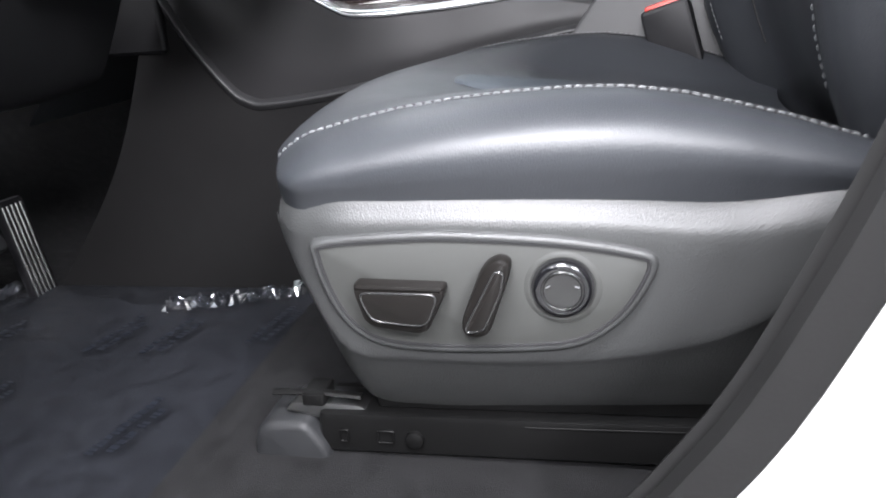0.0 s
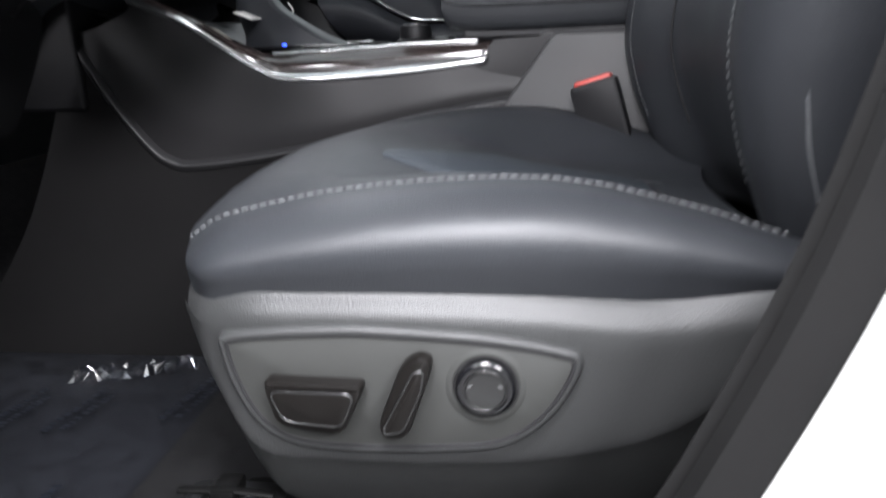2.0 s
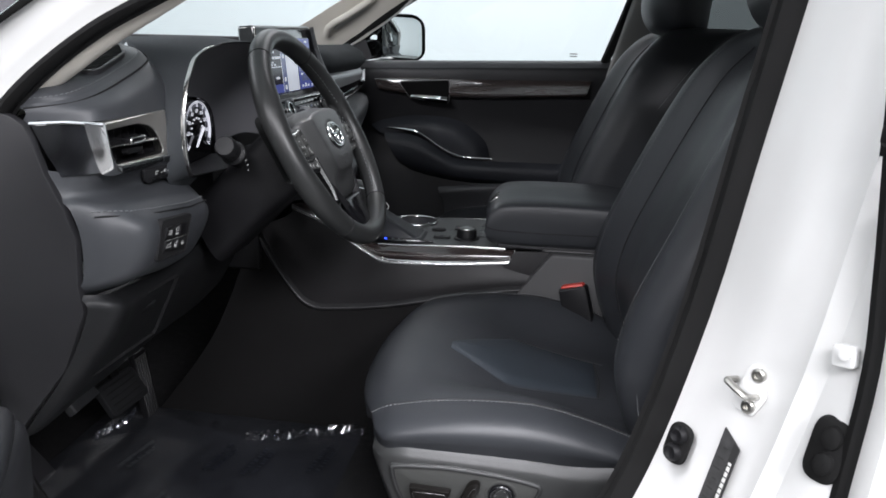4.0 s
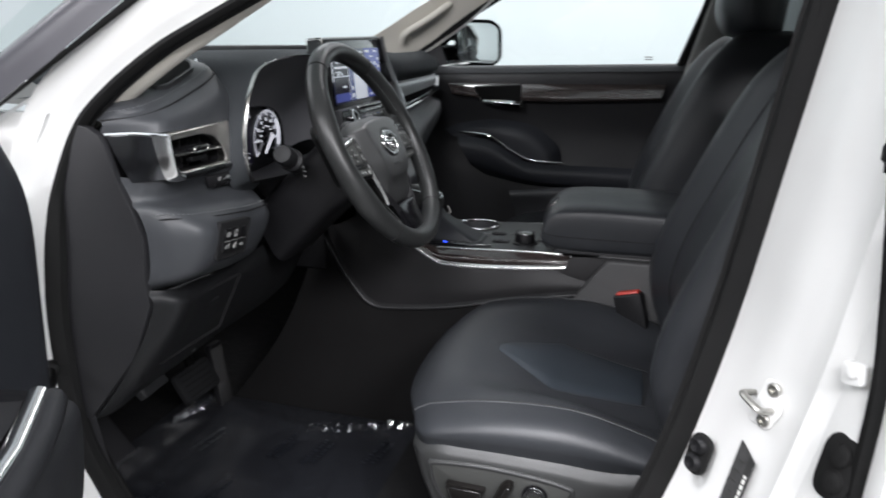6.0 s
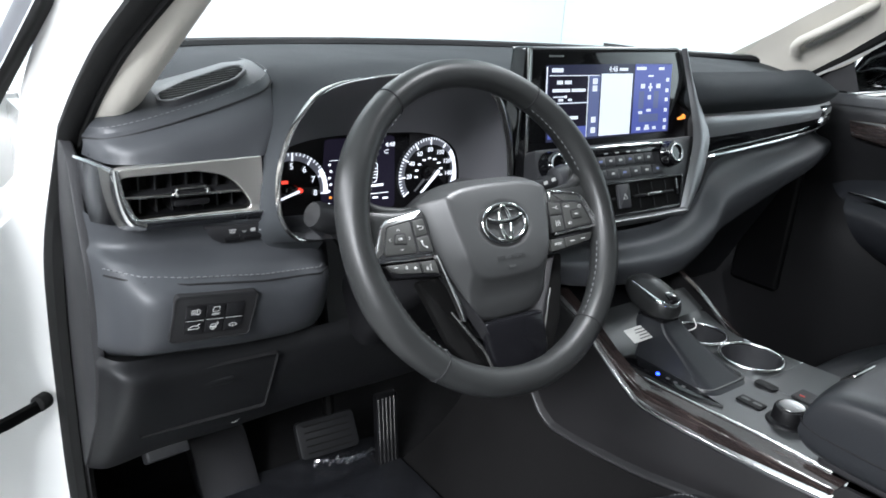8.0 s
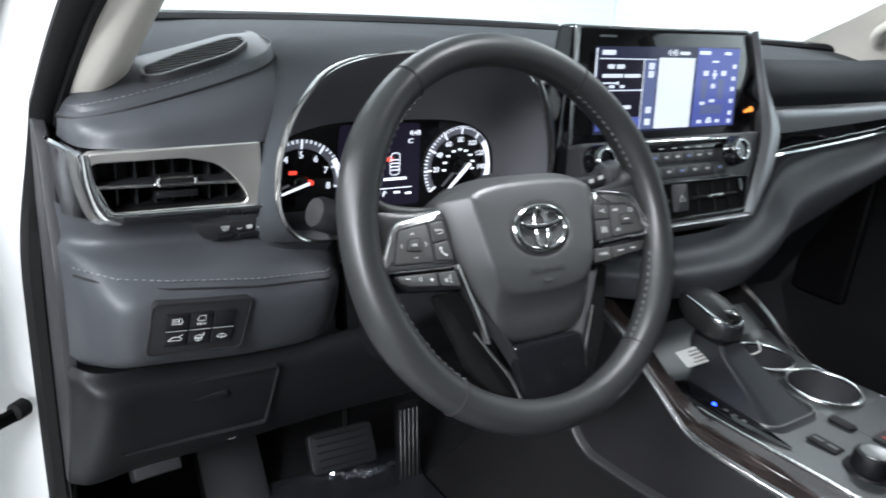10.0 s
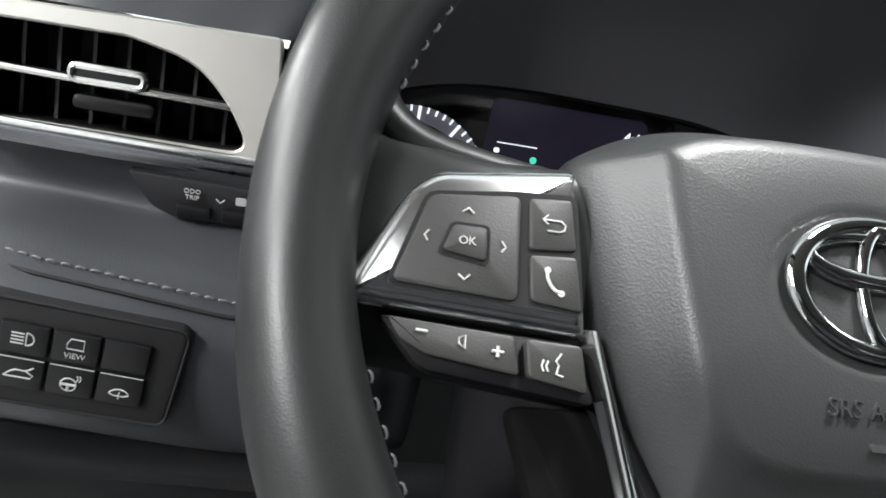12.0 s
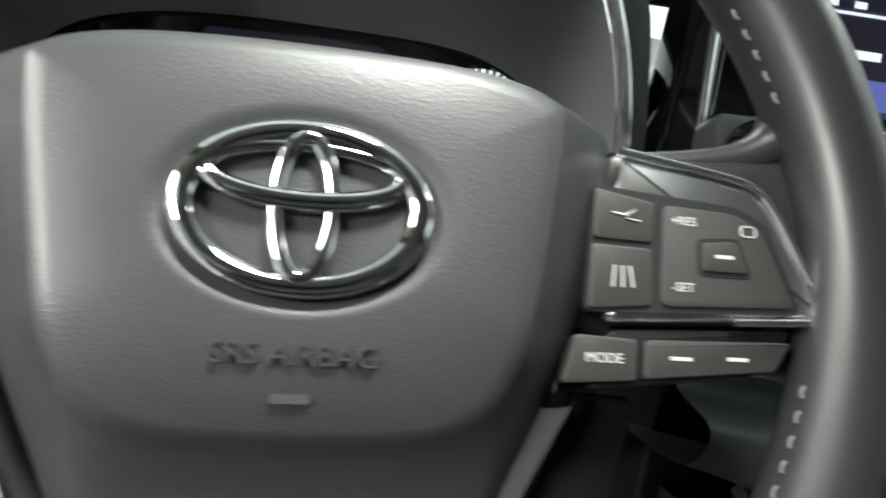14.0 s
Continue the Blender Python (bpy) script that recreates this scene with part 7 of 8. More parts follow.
part("vent_tab", moved(prism(rounded(rect(0.028, 0.006), 0.002), -0.002, 0.006, 0.001), frame3((0.045, 0.665, 1.083), (-0.32, 0.95, 0.0), (0, 0, 1))), SATIN, rv)
PP = [(-0.19, 0.045, 0.955, 0.895), (-0.1, 0.075, 0.955, 0.882), (0.05, 0.080, 0.958, 0.876), (0.17, 0.050, 0.975, 0.888), (0.24, 0.025, 1.020, 0.902), (0.35, 0.008, 1.036, 0.922), (0.48, -0.005, 1.044, 0.948), (0.60, -0.022, 1.052, 0.966), (0.72, -0.055, 1.058, 0.978)]
part("passenger_panel", loft([[(0.055 + d, y, t) for y, d, t, b in PP], [(0.062 + d, y, t - 0.022) for y, d, t, b in PP], [(0.098 + d, y, t * 0.5 + b * 0.5 + 0.004) for y, d, t, b in PP], [(0.094 + d, y, b + 0.014) for y, d, t, b in PP], [(0.070 + d, y, b) for y, d, t, b in PP], [(0.0 + d * 0.3, y, b - 0.03) for y, d, t, b in PP], [(-0.06, y, b - 0.12) for y, d, t, b in PP], [(-0.16, y, 0.66) for y, d, t, b in PP]], 50, 40), DASH, dash, "dark passenger lower panel and glove box", 60)
part("passenger_end", box(-0.12, 0.0, 0.715, 0.735, 0.66, 1.1, 0.01), BLACK, dash)

# ---- centre console ----
con = thing("centre_console", "dark centre console with wood, chrome and silver trim", "centre console")
EDGE_L = [(0.03, 0.823), (0.068, 0.753), (0.109, 0.695), (0.135, 0.673), (0.172, 0.668), (0.292, 0.682), (0.42, 0.71), (0.55, 0.735), (0.70, 0.745)]
CHL = [(0.10, 0.868), (0.165, 0.840), (0.210, 0.811), (0.255, 0.783), (0.290, 0.771), (0.378, 0.772), (0.440, 0.7765), (0.495, 0.782), (0.522, 0.785)]


def at_y(p, y):
    return [(x, y, z) for x, z in p]


for s in (-1, 1):
    part("side_panel", loft([at_y(CHL, s * 0.134), at_y([(x, z - 0.012) for x, z in CHL], s * 0.138), at_y([(0.5 * (a[0] + b[0]), 0.5 * (a[1] + b[1]) - 0.008) for a, b in zip(CHL, EDGE_L)], s * 0.146), at_y([(x, z + 0.006) for x, z in EDGE_L], s * 0.146)], 50, 14), CONSOLE_SIDE, con, "dark plastic console side", 60)
    part("side_moulding", loft([at_y([(x + 0.002, z + 0.008) for x, z in EDGE_L], s * 0.146), at_y([(x, z + 0.002) for x, z in EDGE_L], s * 0.156), at_y([(x - 0.004, z - 0.006) for x, z in EDGE_L], s * 0.150)], 50, 8), MOULD, con, "grey edge moulding", 60)
    part("lower_side", loft([at_y([(x - 0.004, z - 0.004) for x, z in EDGE_L], s * 0.148), at_y([(-0.06, 0.60), (-0.02, 0.58), (0.05, 0.56), (0.10, 0.55), (0.17, 0.55), (0.29, 0.55), (0.42, 0.55), (0.55, 0.55), (0.70, 0.55)], s * 0.165), at_y([(-0.20, 0.40), (-0.10, 0.40), (0.0, 0.40), (0.08, 0.40), (0.17, 0.40), (0.29, 0.40), (0.42, 0.42), (0.55, 0.45), (0.70, 0.45)], s * 0.185)], 40, 14), CARPET_SIDE, con, "dark carpeted tunnel side", 60)
    tail = CHL + [(0.530, 0.789), (0.537, 0.802)]
    inn = [0] * len(CHL) + [0.003, 0.014]
    part("chrome_edge", loft([[(x, s * (0.1345 - d), z - 0.0065) for (x, z), d in zip(tail, inn)], [(x, s * (0.1385 - d), z - 0.0045) for (x, z), d in zip(tail, inn)], [(x, s * (0.1380 - d), z + 0.0005) for (x, z), d in zip(tail, inn)], [(x, s * (0.1335 - d), z + 0.0055) for (x, z), d in zip(tail, inn)]], 60, 12), EDGE_CHROME, con, "bright chrome side edging", 80)
    WT = [(0.115, 0.872), (0.18, 0.842), (0.225, 0.815), (0.268, 0.797), (0.30, 0.797), (0.378, 0.800), (0.440, 0.803), (0.495, 0.804), (0.518, 0.804)]
    part("wood_trim", loft([[(x, s * 0.135, z + 0.003) for x, z in CHL + [(0.529, 0.788)]], [(0.5 * (a[0] + b[0]), s * 0.131, 0.5 * (a[1] + b[1]) + 0.004) for a, b in zip(CHL + [(0.529, 0.788)], WT + [(0.536, 0.805)])], [(x, s * 0.118, z) for x, z in WT + [(0.536, 0.805)]]], 40, 8), WOOD, con, "dark glossy wood trim", 60)
    part("inner_chrome", tube([(q.x, s * 0.1165, q.z + 0.0015) for q in spline([(x, 0, z) for x, z in WT[3:]], 30)], 0.0023, 10), EDGE_CHROME, con)
# top plate
TOPX = [(0.15, 0.842), (0.21, 0.812), (0.26, 0.800), (0.30, 0.801), (0.38, 0.804), (0.46, 0.807), (0.56, 0.808)]
part("top_plate", loft([at_y(TOPX, y) for y in (-0.1165, -0.09, -0.05, -0.02, 0.004)], 40, 8), SILVER, con, "grey silver console top plate", 60)
part("front_plate", loft([at_y([(0.15, 0.842), (0.17, 0.832), (0.191, 0.820)], y) for y in (0.004, 0.04, 0.08, 0.1165)], 8, 6), SILVER, con, "", 60)
part("rear_plate", loft([at_y([(0.360, 0.8032), (0.42, 0.8058), (0.50, 0.8075), (0.56, 0.808)], y) for y in (0.004, 0.04, 0.08, 0.1165)], 12, 6), SILVER, con, "", 60)


def plate_z(x):
    return float(np.interp(x, [0.15, 0.191, 0.21, 0.235, 0.26, 0.30, 0.36, 0.56], [0.842, 0.820, 0.812, 0.805, 0.800, 0.801, 0.8032, 0.808]))

part("rear_body", box(0.585, 0.98, -0.13, 0.13, 0.45, 0.815, 0.012), CONSOLE_GREY, con, "grey rear console body")
for s in (-1, 1):
    z0 = 0 if s < 0 else -0.028
    part("rear_side", moved(prism(rounded(ccw([(0.606, 0.812), (0.98, 0.812), (0.98, 0.56), (0.50, 0.56), (0.50, 0.668), (0.522, 0.698)]), 0.006, 3), z0, z0 + 0.028, 0.005), frame3((0, s * 0.13, 0), (1, 0, 0), (0, 0, 1))), CONSOLE_GREY, con, "grey rear console side", 50)
    z0 = 0 if s < 0 else -0.006
    part("side_fill", moved(prism(ccw([(0.517, 0.783), (0.538, 0.806), (0.615, 0.810), (0.615, 0.70), (0.50, 0.70), (0.50, 0.775)]), z0, z0 + 0.006, 0.001), frame3((0, s * 0.1275, 0), (1, 0, 0), (0, 0, 1))), CONSOLE_SIDE, con)
part("front_tray", loft([[(0.03, y, 0.86) for y in (-0.115, 0, 0.115)], [(0.10, y, 0.835) for y in (-0.115, 0, 0.115)], [(0.19, y, 0.815) for y in (-0.115, 0, 0.115)]], 8, 8), BLACK, con)
gate = part("shift_gate", moved(prism(rounded([(-0.050, -0.115), (0.055, -0.115), (0.105, -0.102), (0.055, -0.092), (-0.055, -0.088)], 0.004), 0, 0.004, 0.001), frame3((0.272, 0.0, 0.8035), (1, 0, 0.0), (0, 1, 0))), GLOSS, con, "gloss black gear indicator")
part("gear_lamp", moved(lathe([(0.0026, 0), (0.0026, 0.0016), (0.0004, 0.002)], 12), Matrix.Translation((0.2805, -0.108, 0.8078))), GLOW_BLUE, gate, "lit blue gear indicator lamp")
for k in range(3):
    part("gear_mark", moved(prism(rounded(rect(0.005, 0.004), 0.001, 2), 0, 0.0006), Matrix.Translation((0.295 + 0.012 * k, -0.106, 0.8078))), LABEL_GREY, gate)
boot = part("shift_boot", loft([[(x + 0.285, y - 0.048, 0.803) for x, y in rounded(rect(0.135, 0.085), 0.02, 5)], [(x * 0.78 + 0.268, y * 0.82 - 0.050, 0.820) for x, y in rounded(rect(0.125, 0.085), 0.02, 5)], [(x * 0.58 + 0.252, y * 0.66 - 0.056, 0.838) for x, y in rounded(rect(0.125, 0.085), 0.02, 5)], [(x * 0.44 + 0.240, y * 0.56 - 0.062, 0.854) for x, y in rounded(rect(0.125, 0.085), 0.02, 5)], [(x * 0.36 + 0.237, y * 0.46 - 0.066, 0.866) for x, y in rounded(rect(0.125, 0.085), 0.02, 5)]], 40, 16, cu=True), LEATHER, con, "black leather gear boot", 60)
part("boot_rim", tube([(x + 0.277, y - 0.045, 0.805) for x, y in rounded(rect(0.135, 0.094), 0.022, 5)], 0.0025, 6, True), SILVER, con)
sh = thing("gear_lever", "black gear knob with a chrome inlay", "gear lever")
KX, KY, KZ = 0.226, -0.066, 0.0


def knob_ring(x, w, z0, z1):
    """One upright slice of the rounded knob."""
    c, h = (z0 + z1) / 2, (z1 - z0) / 2
    return [(KX + x, KY + w * math.copysign(abs(math.cos(a)) ** 0.8, math.cos(a)), KZ + c + h * math.copysign(abs(math.sin(a)) ** 0.8, math.sin(a))) for a in [k * math.pi / 12 for k in range(24)]]


part("knob", loft([knob_ring(-0.044, 0.004, 0.896, 0.902), knob_ring(-0.040, 0.015, 0.885, 0.908), knob_ring(-0.026, 0.022, 0.874, 0.914), knob_ring(-0.004, 0.0245, 0.866, 0.913), knob_ring(0.016, 0.024, 0.864, 0.906), knob_ring(0.029, 0.020, 0.866, 0.897), knob_ring(0.036, 0.012, 0.870, 0.889), knob_ring(0.0375, 0.003, 0.876, 0.882)], 36, 28, cu=True, caps=True), WHEEL_LEATHER, sh, "", 80)
part("collar", loft([[(KX + 0.010 + x, KY + y, 0.862) for x, y in rounded(rect(0.040, 0.034), 0.012, 5)], [(KX + 0.008 + x * 1.05, KY + y * 1.05, 0.870) for x, y in rounded(rect(0.040, 0.034), 0.012, 5)]], 32, 4, cu=True, caps=True), BLACK, sh, "", 60)
part("chrome_inlay", tube(spline([(KX - 0.026, KY - 0.019, KZ + 0.9065), (KX, KY - 0.0215, KZ + 0.9015), (KX + 0.018, KY - 0.020, KZ + 0.8955), (KX + 0.030, KY - 0.013, KZ + 0.8905), (KX + 0.0345, KY - 0.002, KZ + 0.8895), (KX + 0.032, KY + 0.010, KZ + 0.8915)], 30), lambda k: 0.0012 + 0.0022 * min(1, 2.2 * k), 10), CHROME, sh, "curved chrome inlay", 80)
part("release_button", moved(prism(rounded(rect(0.020, 0.018), 0.005), -0.004, 0.003, 0.002), frame3((KX + 0.026, KY + 0.001, KZ + 0.8985), (0, 1, 0), (-0.92, 0, 0.40))), GLOSS, sh)
# cup holders, dial, sockets, keys
for cx, cy, r, x0, x1 in ((0.231, 0.056, 0.0365, 0.191, 0.2712), (0.3155, 0.055, 0.0420, 0.2712, 0.360)):
    zc, rows = 0.8065, []
    angles = [k * 2 * math.pi / 48 for k in range(48)]
    for k in (0.0, 0.25, 0.6, 1.0):
        row = []
        for a in angles:
            c, q = math.cos(a), math.sin(a)
            reach = min((x1 - cx if c > 0 else cx - x0) / max(abs(c), 1e-6), (0.1165 - cy if q > 0 else cy - 0.004) / max(abs(q), 1e-6))
            d = r + (reach - r) * k
            x, y = cx + d * c, cy + d * q
            row.append((x, y, zc + (plate_z(x) - zc) * min(1, k * 1.2)))
        rows.append(row)
    part("cup_plate", grid(rows, cu=True), SILVER, con, "", 60)
    cup = part("cup_holder", grid([[(cx + q * math.cos(a), cy + q * math.sin(a), zc + h) for a in angles] for q, h in ((r, 0.0), (r - 0.001, -0.012), (r - 0.003, -0.055), (r - 0.008, -0.062))], cu=True), TRIM, con, "chrome ringed cup holder", 60)
    part("cup_floor", moved(lathe([(r - 0.004, -0.060), (r - 0.006, -0.0595), (0.001, -0.059)], 32), Matrix.Translation((cx, cy, zc))), BLACK, cup)
    part("cup_ring", moved(tube([((r + 0.001) * math.cos(a), (r + 0.001) * math.sin(a), 0.0015) for a in angles], 0.0026, 10, True), Matrix.Translation((cx, cy, zc))), EDGE_CHROME, cup, "", 80)
dm = part("drive_dial", moved(lathe([(0.026, 0.0), (0.0245, 0.003), (0.0205, 0.0045), (0.0195, 0.018), (0.0180, 0.0205), (0.0150, 0.0212), (0.0140, 0.0202), (0.0005, 0.0202)], 40), Matrix.Translation((0.437, -0.062, 0.806))), BLACK, con, "black drive mode dial with silver cap")
part("dial_cap", moved(lathe([(0.0152, 0.0205), (0.0145, 0.0222), (0.012, 0.0218), (0.0005, 0.0215)], 32), Matrix.Translation((0.437, -0.062, 0.806))), SATIN_DARK, dm)
us = part("power_socket", moved(prism(rounded(rect(0.034, 0.018), 0.002), 0, 0.003, 0.001), Matrix.Translation((0.387, -0.060, 0.8045))), BLACK, con)
for k in (-1, 1):
    part("slot", moved(prism(rounded(rect(0.011, 0.005), 0.001, 2), 0.003, 0.0036), Matrix.Translation((0.387 + 0.008 * k, -0.060, 0.8045))), SILVER, us)
part("seat_heat_key", moved(prism(rounded(rect(0.04, 0.03), 0.003), 0, 0.003, 0.001), Matrix.Translation((0.425, 0.015, 0.806))), DARK, con)
part("heat_lamp", moved(prism(rounded(rect(0.007, 0.003), 0.001, 2), 0, 0.0035), Matrix.Translation((0.415, 0.010, 0.806))), RED, con)
for k in range(3):
    part("console_key", moved(prism(rounded(rect(0.018, 0.032), 0.002), 0, 0.004, 0.001), Matrix.Translation((0.468, -0.03 + 0.036 * k, 0.8075))), SILVER, con)
part("lid_slot", moved(prism(rounded(rect(0.03, 0.016), 0.006), 0, 0.003, 0.001), Matrix.Translation((0.372, 0.0, 0.8045))), BLACK, con)
# armrest lid
ARM = [(0.478, 0.82, 0.862), (0.486, 0.812, 0.885), (0.52, 0.808, 0.899), (0.62, 0.808, 0.903), (0.74, 0.81, 0.900), (0.80, 0.815, 0.892)]
rows = []
for x, z0, z1 in ARM:
    rows.append([(x + 0.004, -0.118, z0 + 0.006), (x, -0.128, z0 + 0.02), (x, -0.127, z1 - 0.018), (x, -0.112, z1 - 0.003), (x - 0.004, -0.06, z1), (x - 0.006, 0, z1 + 0.001), (x - 0.004, 0.06, z1), (x, 0.112, z1 - 0.003), (x, 0.127, z1 - 0.018), (x, 0.128, z0 + 0.02), (x + 0.004, 0.118, z0 + 0.006)])
arm = part("armrest", loft([[(q[0] + 0.02, q[1] * 0.96, min(q[2], 0.85)) for q in rows[0]]] + rows, 44, 30), LEATHER, con, "padded black leather armrest lid", 60)
part("armrest_base", box(0.50, 0.82, -0.12, 0.12, 0.806, 0.822, 0.004), DARK, con)
part("latch", moved(prism(rounded(rect(0.02, 0.05), 0.003), 0, 0.004, 0.0015), frame3((0.490, -0.04, 0.8885), (0.75, 0, 0.66), (0, 1, 0))), SATIN, arm)
part("armrest_seam", tube(spline([(x - 0.001, -0.1285, z0 + 0.036) for x, z0, z1 in ARM], 30), 0.0012, 5), SEAM, arm)
# paper tag tied to the lever
tag = thing("paper_tag", "white printed paper tag tied to the gear lever", "paper tag")
TG = frame3((0.236, -0.076, 0.846), (0.05, 0.99, 0.05), (-0.85, 0.02, 0.35))
part("card", moved(prism(rounded(rect(0.085, 0.024), 0.002), 0, 0.0006), TG), PAPER, tag)
for k in range(4):
    part("print_bar", moved(prism(rect(0.045 - 0.006 * (k % 2), 0.0016, -0.006, -0.008 + 0.005 * k), 0.0006, 0.0009), TG), LABEL_GREY, tag)
part("print_block", moved(prism(rect(0.004, 0.020, 0.032, 0), 0.0006, 0.0009), TG), INK, tag)
part("string", tube(spline([(0.215, -0.070, 0.846), (0.25, -0.045, 0.842), (0.268, -0.022, 0.850), (0.262, -0.02, 0.862)], 20), 0.0009, 5), PAPER, tag)

# ---- pedals ----
brake = thing("brake_pedal", "black rubber brake pedal on a steel arm", "pedal")
BP = frame3((-0.150, -0.361, 0.557), (0.05, 1, 0), (-0.55, 0, 0.84))
part("pad", moved(prism(rounded(rect(0.105, 0.062), 0.010), -0.008, 0.006, 0.003), BP), KNEE, brake)
for k in range(5):
    part("rib", moved(tube([(-0.04, -0.022 + 0.011 * k, 0.006), (0.04, -0.022 + 0.011 * k, 0.006)], 0.0016, 5), BP), RUBBER, brake)
part("arm", tube(spline([(-0.165, -0.35, 0.57), (-0.21, -0.335, 0.68), (-0.25, -0.33, 0.82)], 12), 0.010, 8), BLACK_STEEL, brake)
gas = thing("accelerator_pedal", "long ribbed black accelerator pedal", "pedal")
GP = frame3((-0.19, -0.215, 0.497), (0.02, 1, 0), (-0.15, 0, 1))
part("pad", moved(prism(rounded(rect(0.045, 0.145), 0.008), -0.01, 0.004, 0.003), GP), BLACK, gas)
for k in range(5):
    part("rib", moved(tube([(-0.016 + 0.008 * k, -0.064, 0.004), (-0.016 + 0.008 * k, 0.064, 0.004)], 0.0023, 6, flat=0.7), GP), SATIN, gas, "bright metal rib", 60)
part("base", moved(prism(rounded(rect(0.05, 0.03, 0, -0.07), 0.008), -0.03, -0.006, 0.004), GP), BLACK, gas)
rest = thing("footrest", "dark carpeted footrest on the toe board", "footrest")
part("pad", moved(prism(rounded(rect(0.10, 0.22), 0.02), -0.03, 0.01, 0.006), frame3((-0.25, -0.49, 0.435), (0, 1, 0), (-0.65, 0, 0.75))), DARK, rest)

# ---- floor mat and its film ----
fm = tagged(part("floor_mat", moved(prism(rounded([(-0.27, -0.70), (0.27, -0.70), (0.30, -0.62), (0.30, -0.20), (-0.27, -0.185)], 0.03), 0, 0.010, 0.004), Matrix.Translation((0, 0, 0.424))), MATFAB), "black cloth floor mat on the carpet", "floor mat")
fl = thing("protective_film", "crumpled clear plastic film printed with dark lettering", "plastic film")


def inner_edge(x):
    return float(np.interp(x, [-0.24, 0.0, 0.064, 0.12, 0.19, 0.254, 0.32], [-0.24, -0.285, -0.287, -0.271, -0.243, -0.214, -0.21]))


def rear_edge(y):
    return float(np.interp(y, [-0.66, -0.578, -0.476, -0.42, -0.307, -0.214], [0.255, 0.262, 0.275, 0.312, 0.297, 0.256]))


rows = []
for i in range(60):
    r = []
    for j in range(50):
        u, v = i / 59, j / 49
        x = -0.23 + u * (rear_edge(-0.66 + 0.44 * v) + 0.23)
        y = -0.66 + v * (inner_edge(x) + 0.66)
        edge = max(0, (v - 0.9) / 0.1, (u - 0.94) / 0.06, 1 - u / 0.08)
        z = 0.4385 + 0.004 * noise.noise(Vector((x * 7, y * 7, 0))) + 0.0015 * noise.noise(Vector((x * 30, y * 26, 3))) + 0.014 * edge * (0.8 + 0.9 * noise.noise(Vector((x * 24, y * 24, 8))))
        r.append((x, y + 0.010 * noise.noise(Vector((x * 25, 5, 1))) * edge, z))
    rows.append(r)
part("sheet", grid(rows), FILM, fl, "", 60)
# crumpled folds along the free edges
random.seed(9)


def fold(path, width, high):
    rr = []
    for q in spline(path, 70):
        k = random.uniform(0.4, 1.0)
        rr.append([q + Vector((random.uniform(-1, 1) * 0.004, (w - 0.5) * width + random.uniform(-1, 1) * 0.004, high * k * h)) for w, h in ((0, 0.1), (0.25, 0.7), (0.5, 1.0), (0.75, 0.6), (1, 0.05))])
    return grid(rr)


part("crumpled_edge", fold([(x, inner_edge(x), 0.442) for x in (0.05, 0.10, 0.15, 0.20, 0.25)], 0.020, 0.020), FILM_EDGE, fl, "shiny crumpled film edge", 0)
part("crumpled_edge", fold([(0.262, -0.23, 0.446), (0.292, -0.30, 0.450), (0.306, -0.40, 0.452)], 0.012, 0.014), FILM_EDGE, fl, "", 0)
part("crumpled_edge", fold([(-0.222, -0.345, 0.442), (-0.21, -0.31, 0.444), (-0.195, -0.275, 0.446), (-0.20, -0.235, 0.446)], 0.018, 0.018), FILM_EDGE, fl, "", 0)
random.seed(4)
for bx, by, rot in ((-0.02, -0.52, 80), (0.10, -0.36, 80), (0.21, -0.33, 80), (0.03, -0.36, 80), (0.16, -0.54, 80), (-0.12, -0.38, 80), (-0.12, -0.58, 80)):
    for ln in range(2):
        x = -0.048 + 0.008 * ln
        while x < 0.045 - 0.012 * ln:
            w, h = random.uniform(0.0022, 0.0058), random.uniform(0.0068, 0.0088)
            part("print_bar", moved(prism(rect(w, h, 0, random.uniform(-0.0008, 0.0008)), 0, 0.0005), Matrix.Translation((bx, by, 0.4465)) @ pose(0, 0, 0, 0, 0, rot + random.uniform(-1, 1)) @ Matrix.Translation((x, -0.016 * ln, 0))), FILM_INK, fl)
            x += w + random.choice((0.0022, 0.0024, 0.0026, 0.0065))

# ---- passenger door ----
pdoor = thing("passenger_door", "closed passenger door with dark panel, wood strip and chrome grip", "car door")


def py(p, y):
    return [(x, y, z) for x, z in p]


LX = [-0.12, 0.1, 0.3, 0.5, 0.72, 0.78]
part("panel", loft([py([(x, 1.108 + 0.035 * (x - 0.09)) for x in LX], 0.79), py([(x, 1.105 + 0.035 * (x - 0.09)) for x in LX], 0.745), py([(x, 1.075 + 0.035 * (x - 0.09)) for x in LX], 0.735), py([(x, 1.02 + 0.03 * (x - 0.09)) for x in LX], 0.745), py([(x, 0.94) for x in LX], 0.765), py([(x, 0.86) for x in LX], 0.76), py([(x, 0.78) for x in LX], 0.745), py([(x, 0.60) for x in LX], 0.735), py([(x, 0.46) for x in LX], 0.735)], 24, 40), DARK, pdoor, "dark soft door panel", 60)
part("belt_trim", loft([py([(x, 1.118 + 0.035 * (x - 0.09)) for x in LX], 0.81), py([(x, 1.122 + 0.035 * (x - 0.09)) for x in LX], 0.765), py([(x, 1.102 + 0.035 * (x - 0.09)) for x in LX], 0.738)], 20, 8), TRIM, pdoor, "", 60)
TOP_W = [(0.066, 1.073), (0.145, 1.076), (0.345, 1.078), (0.52, 1.082), (0.706, 1.088)]
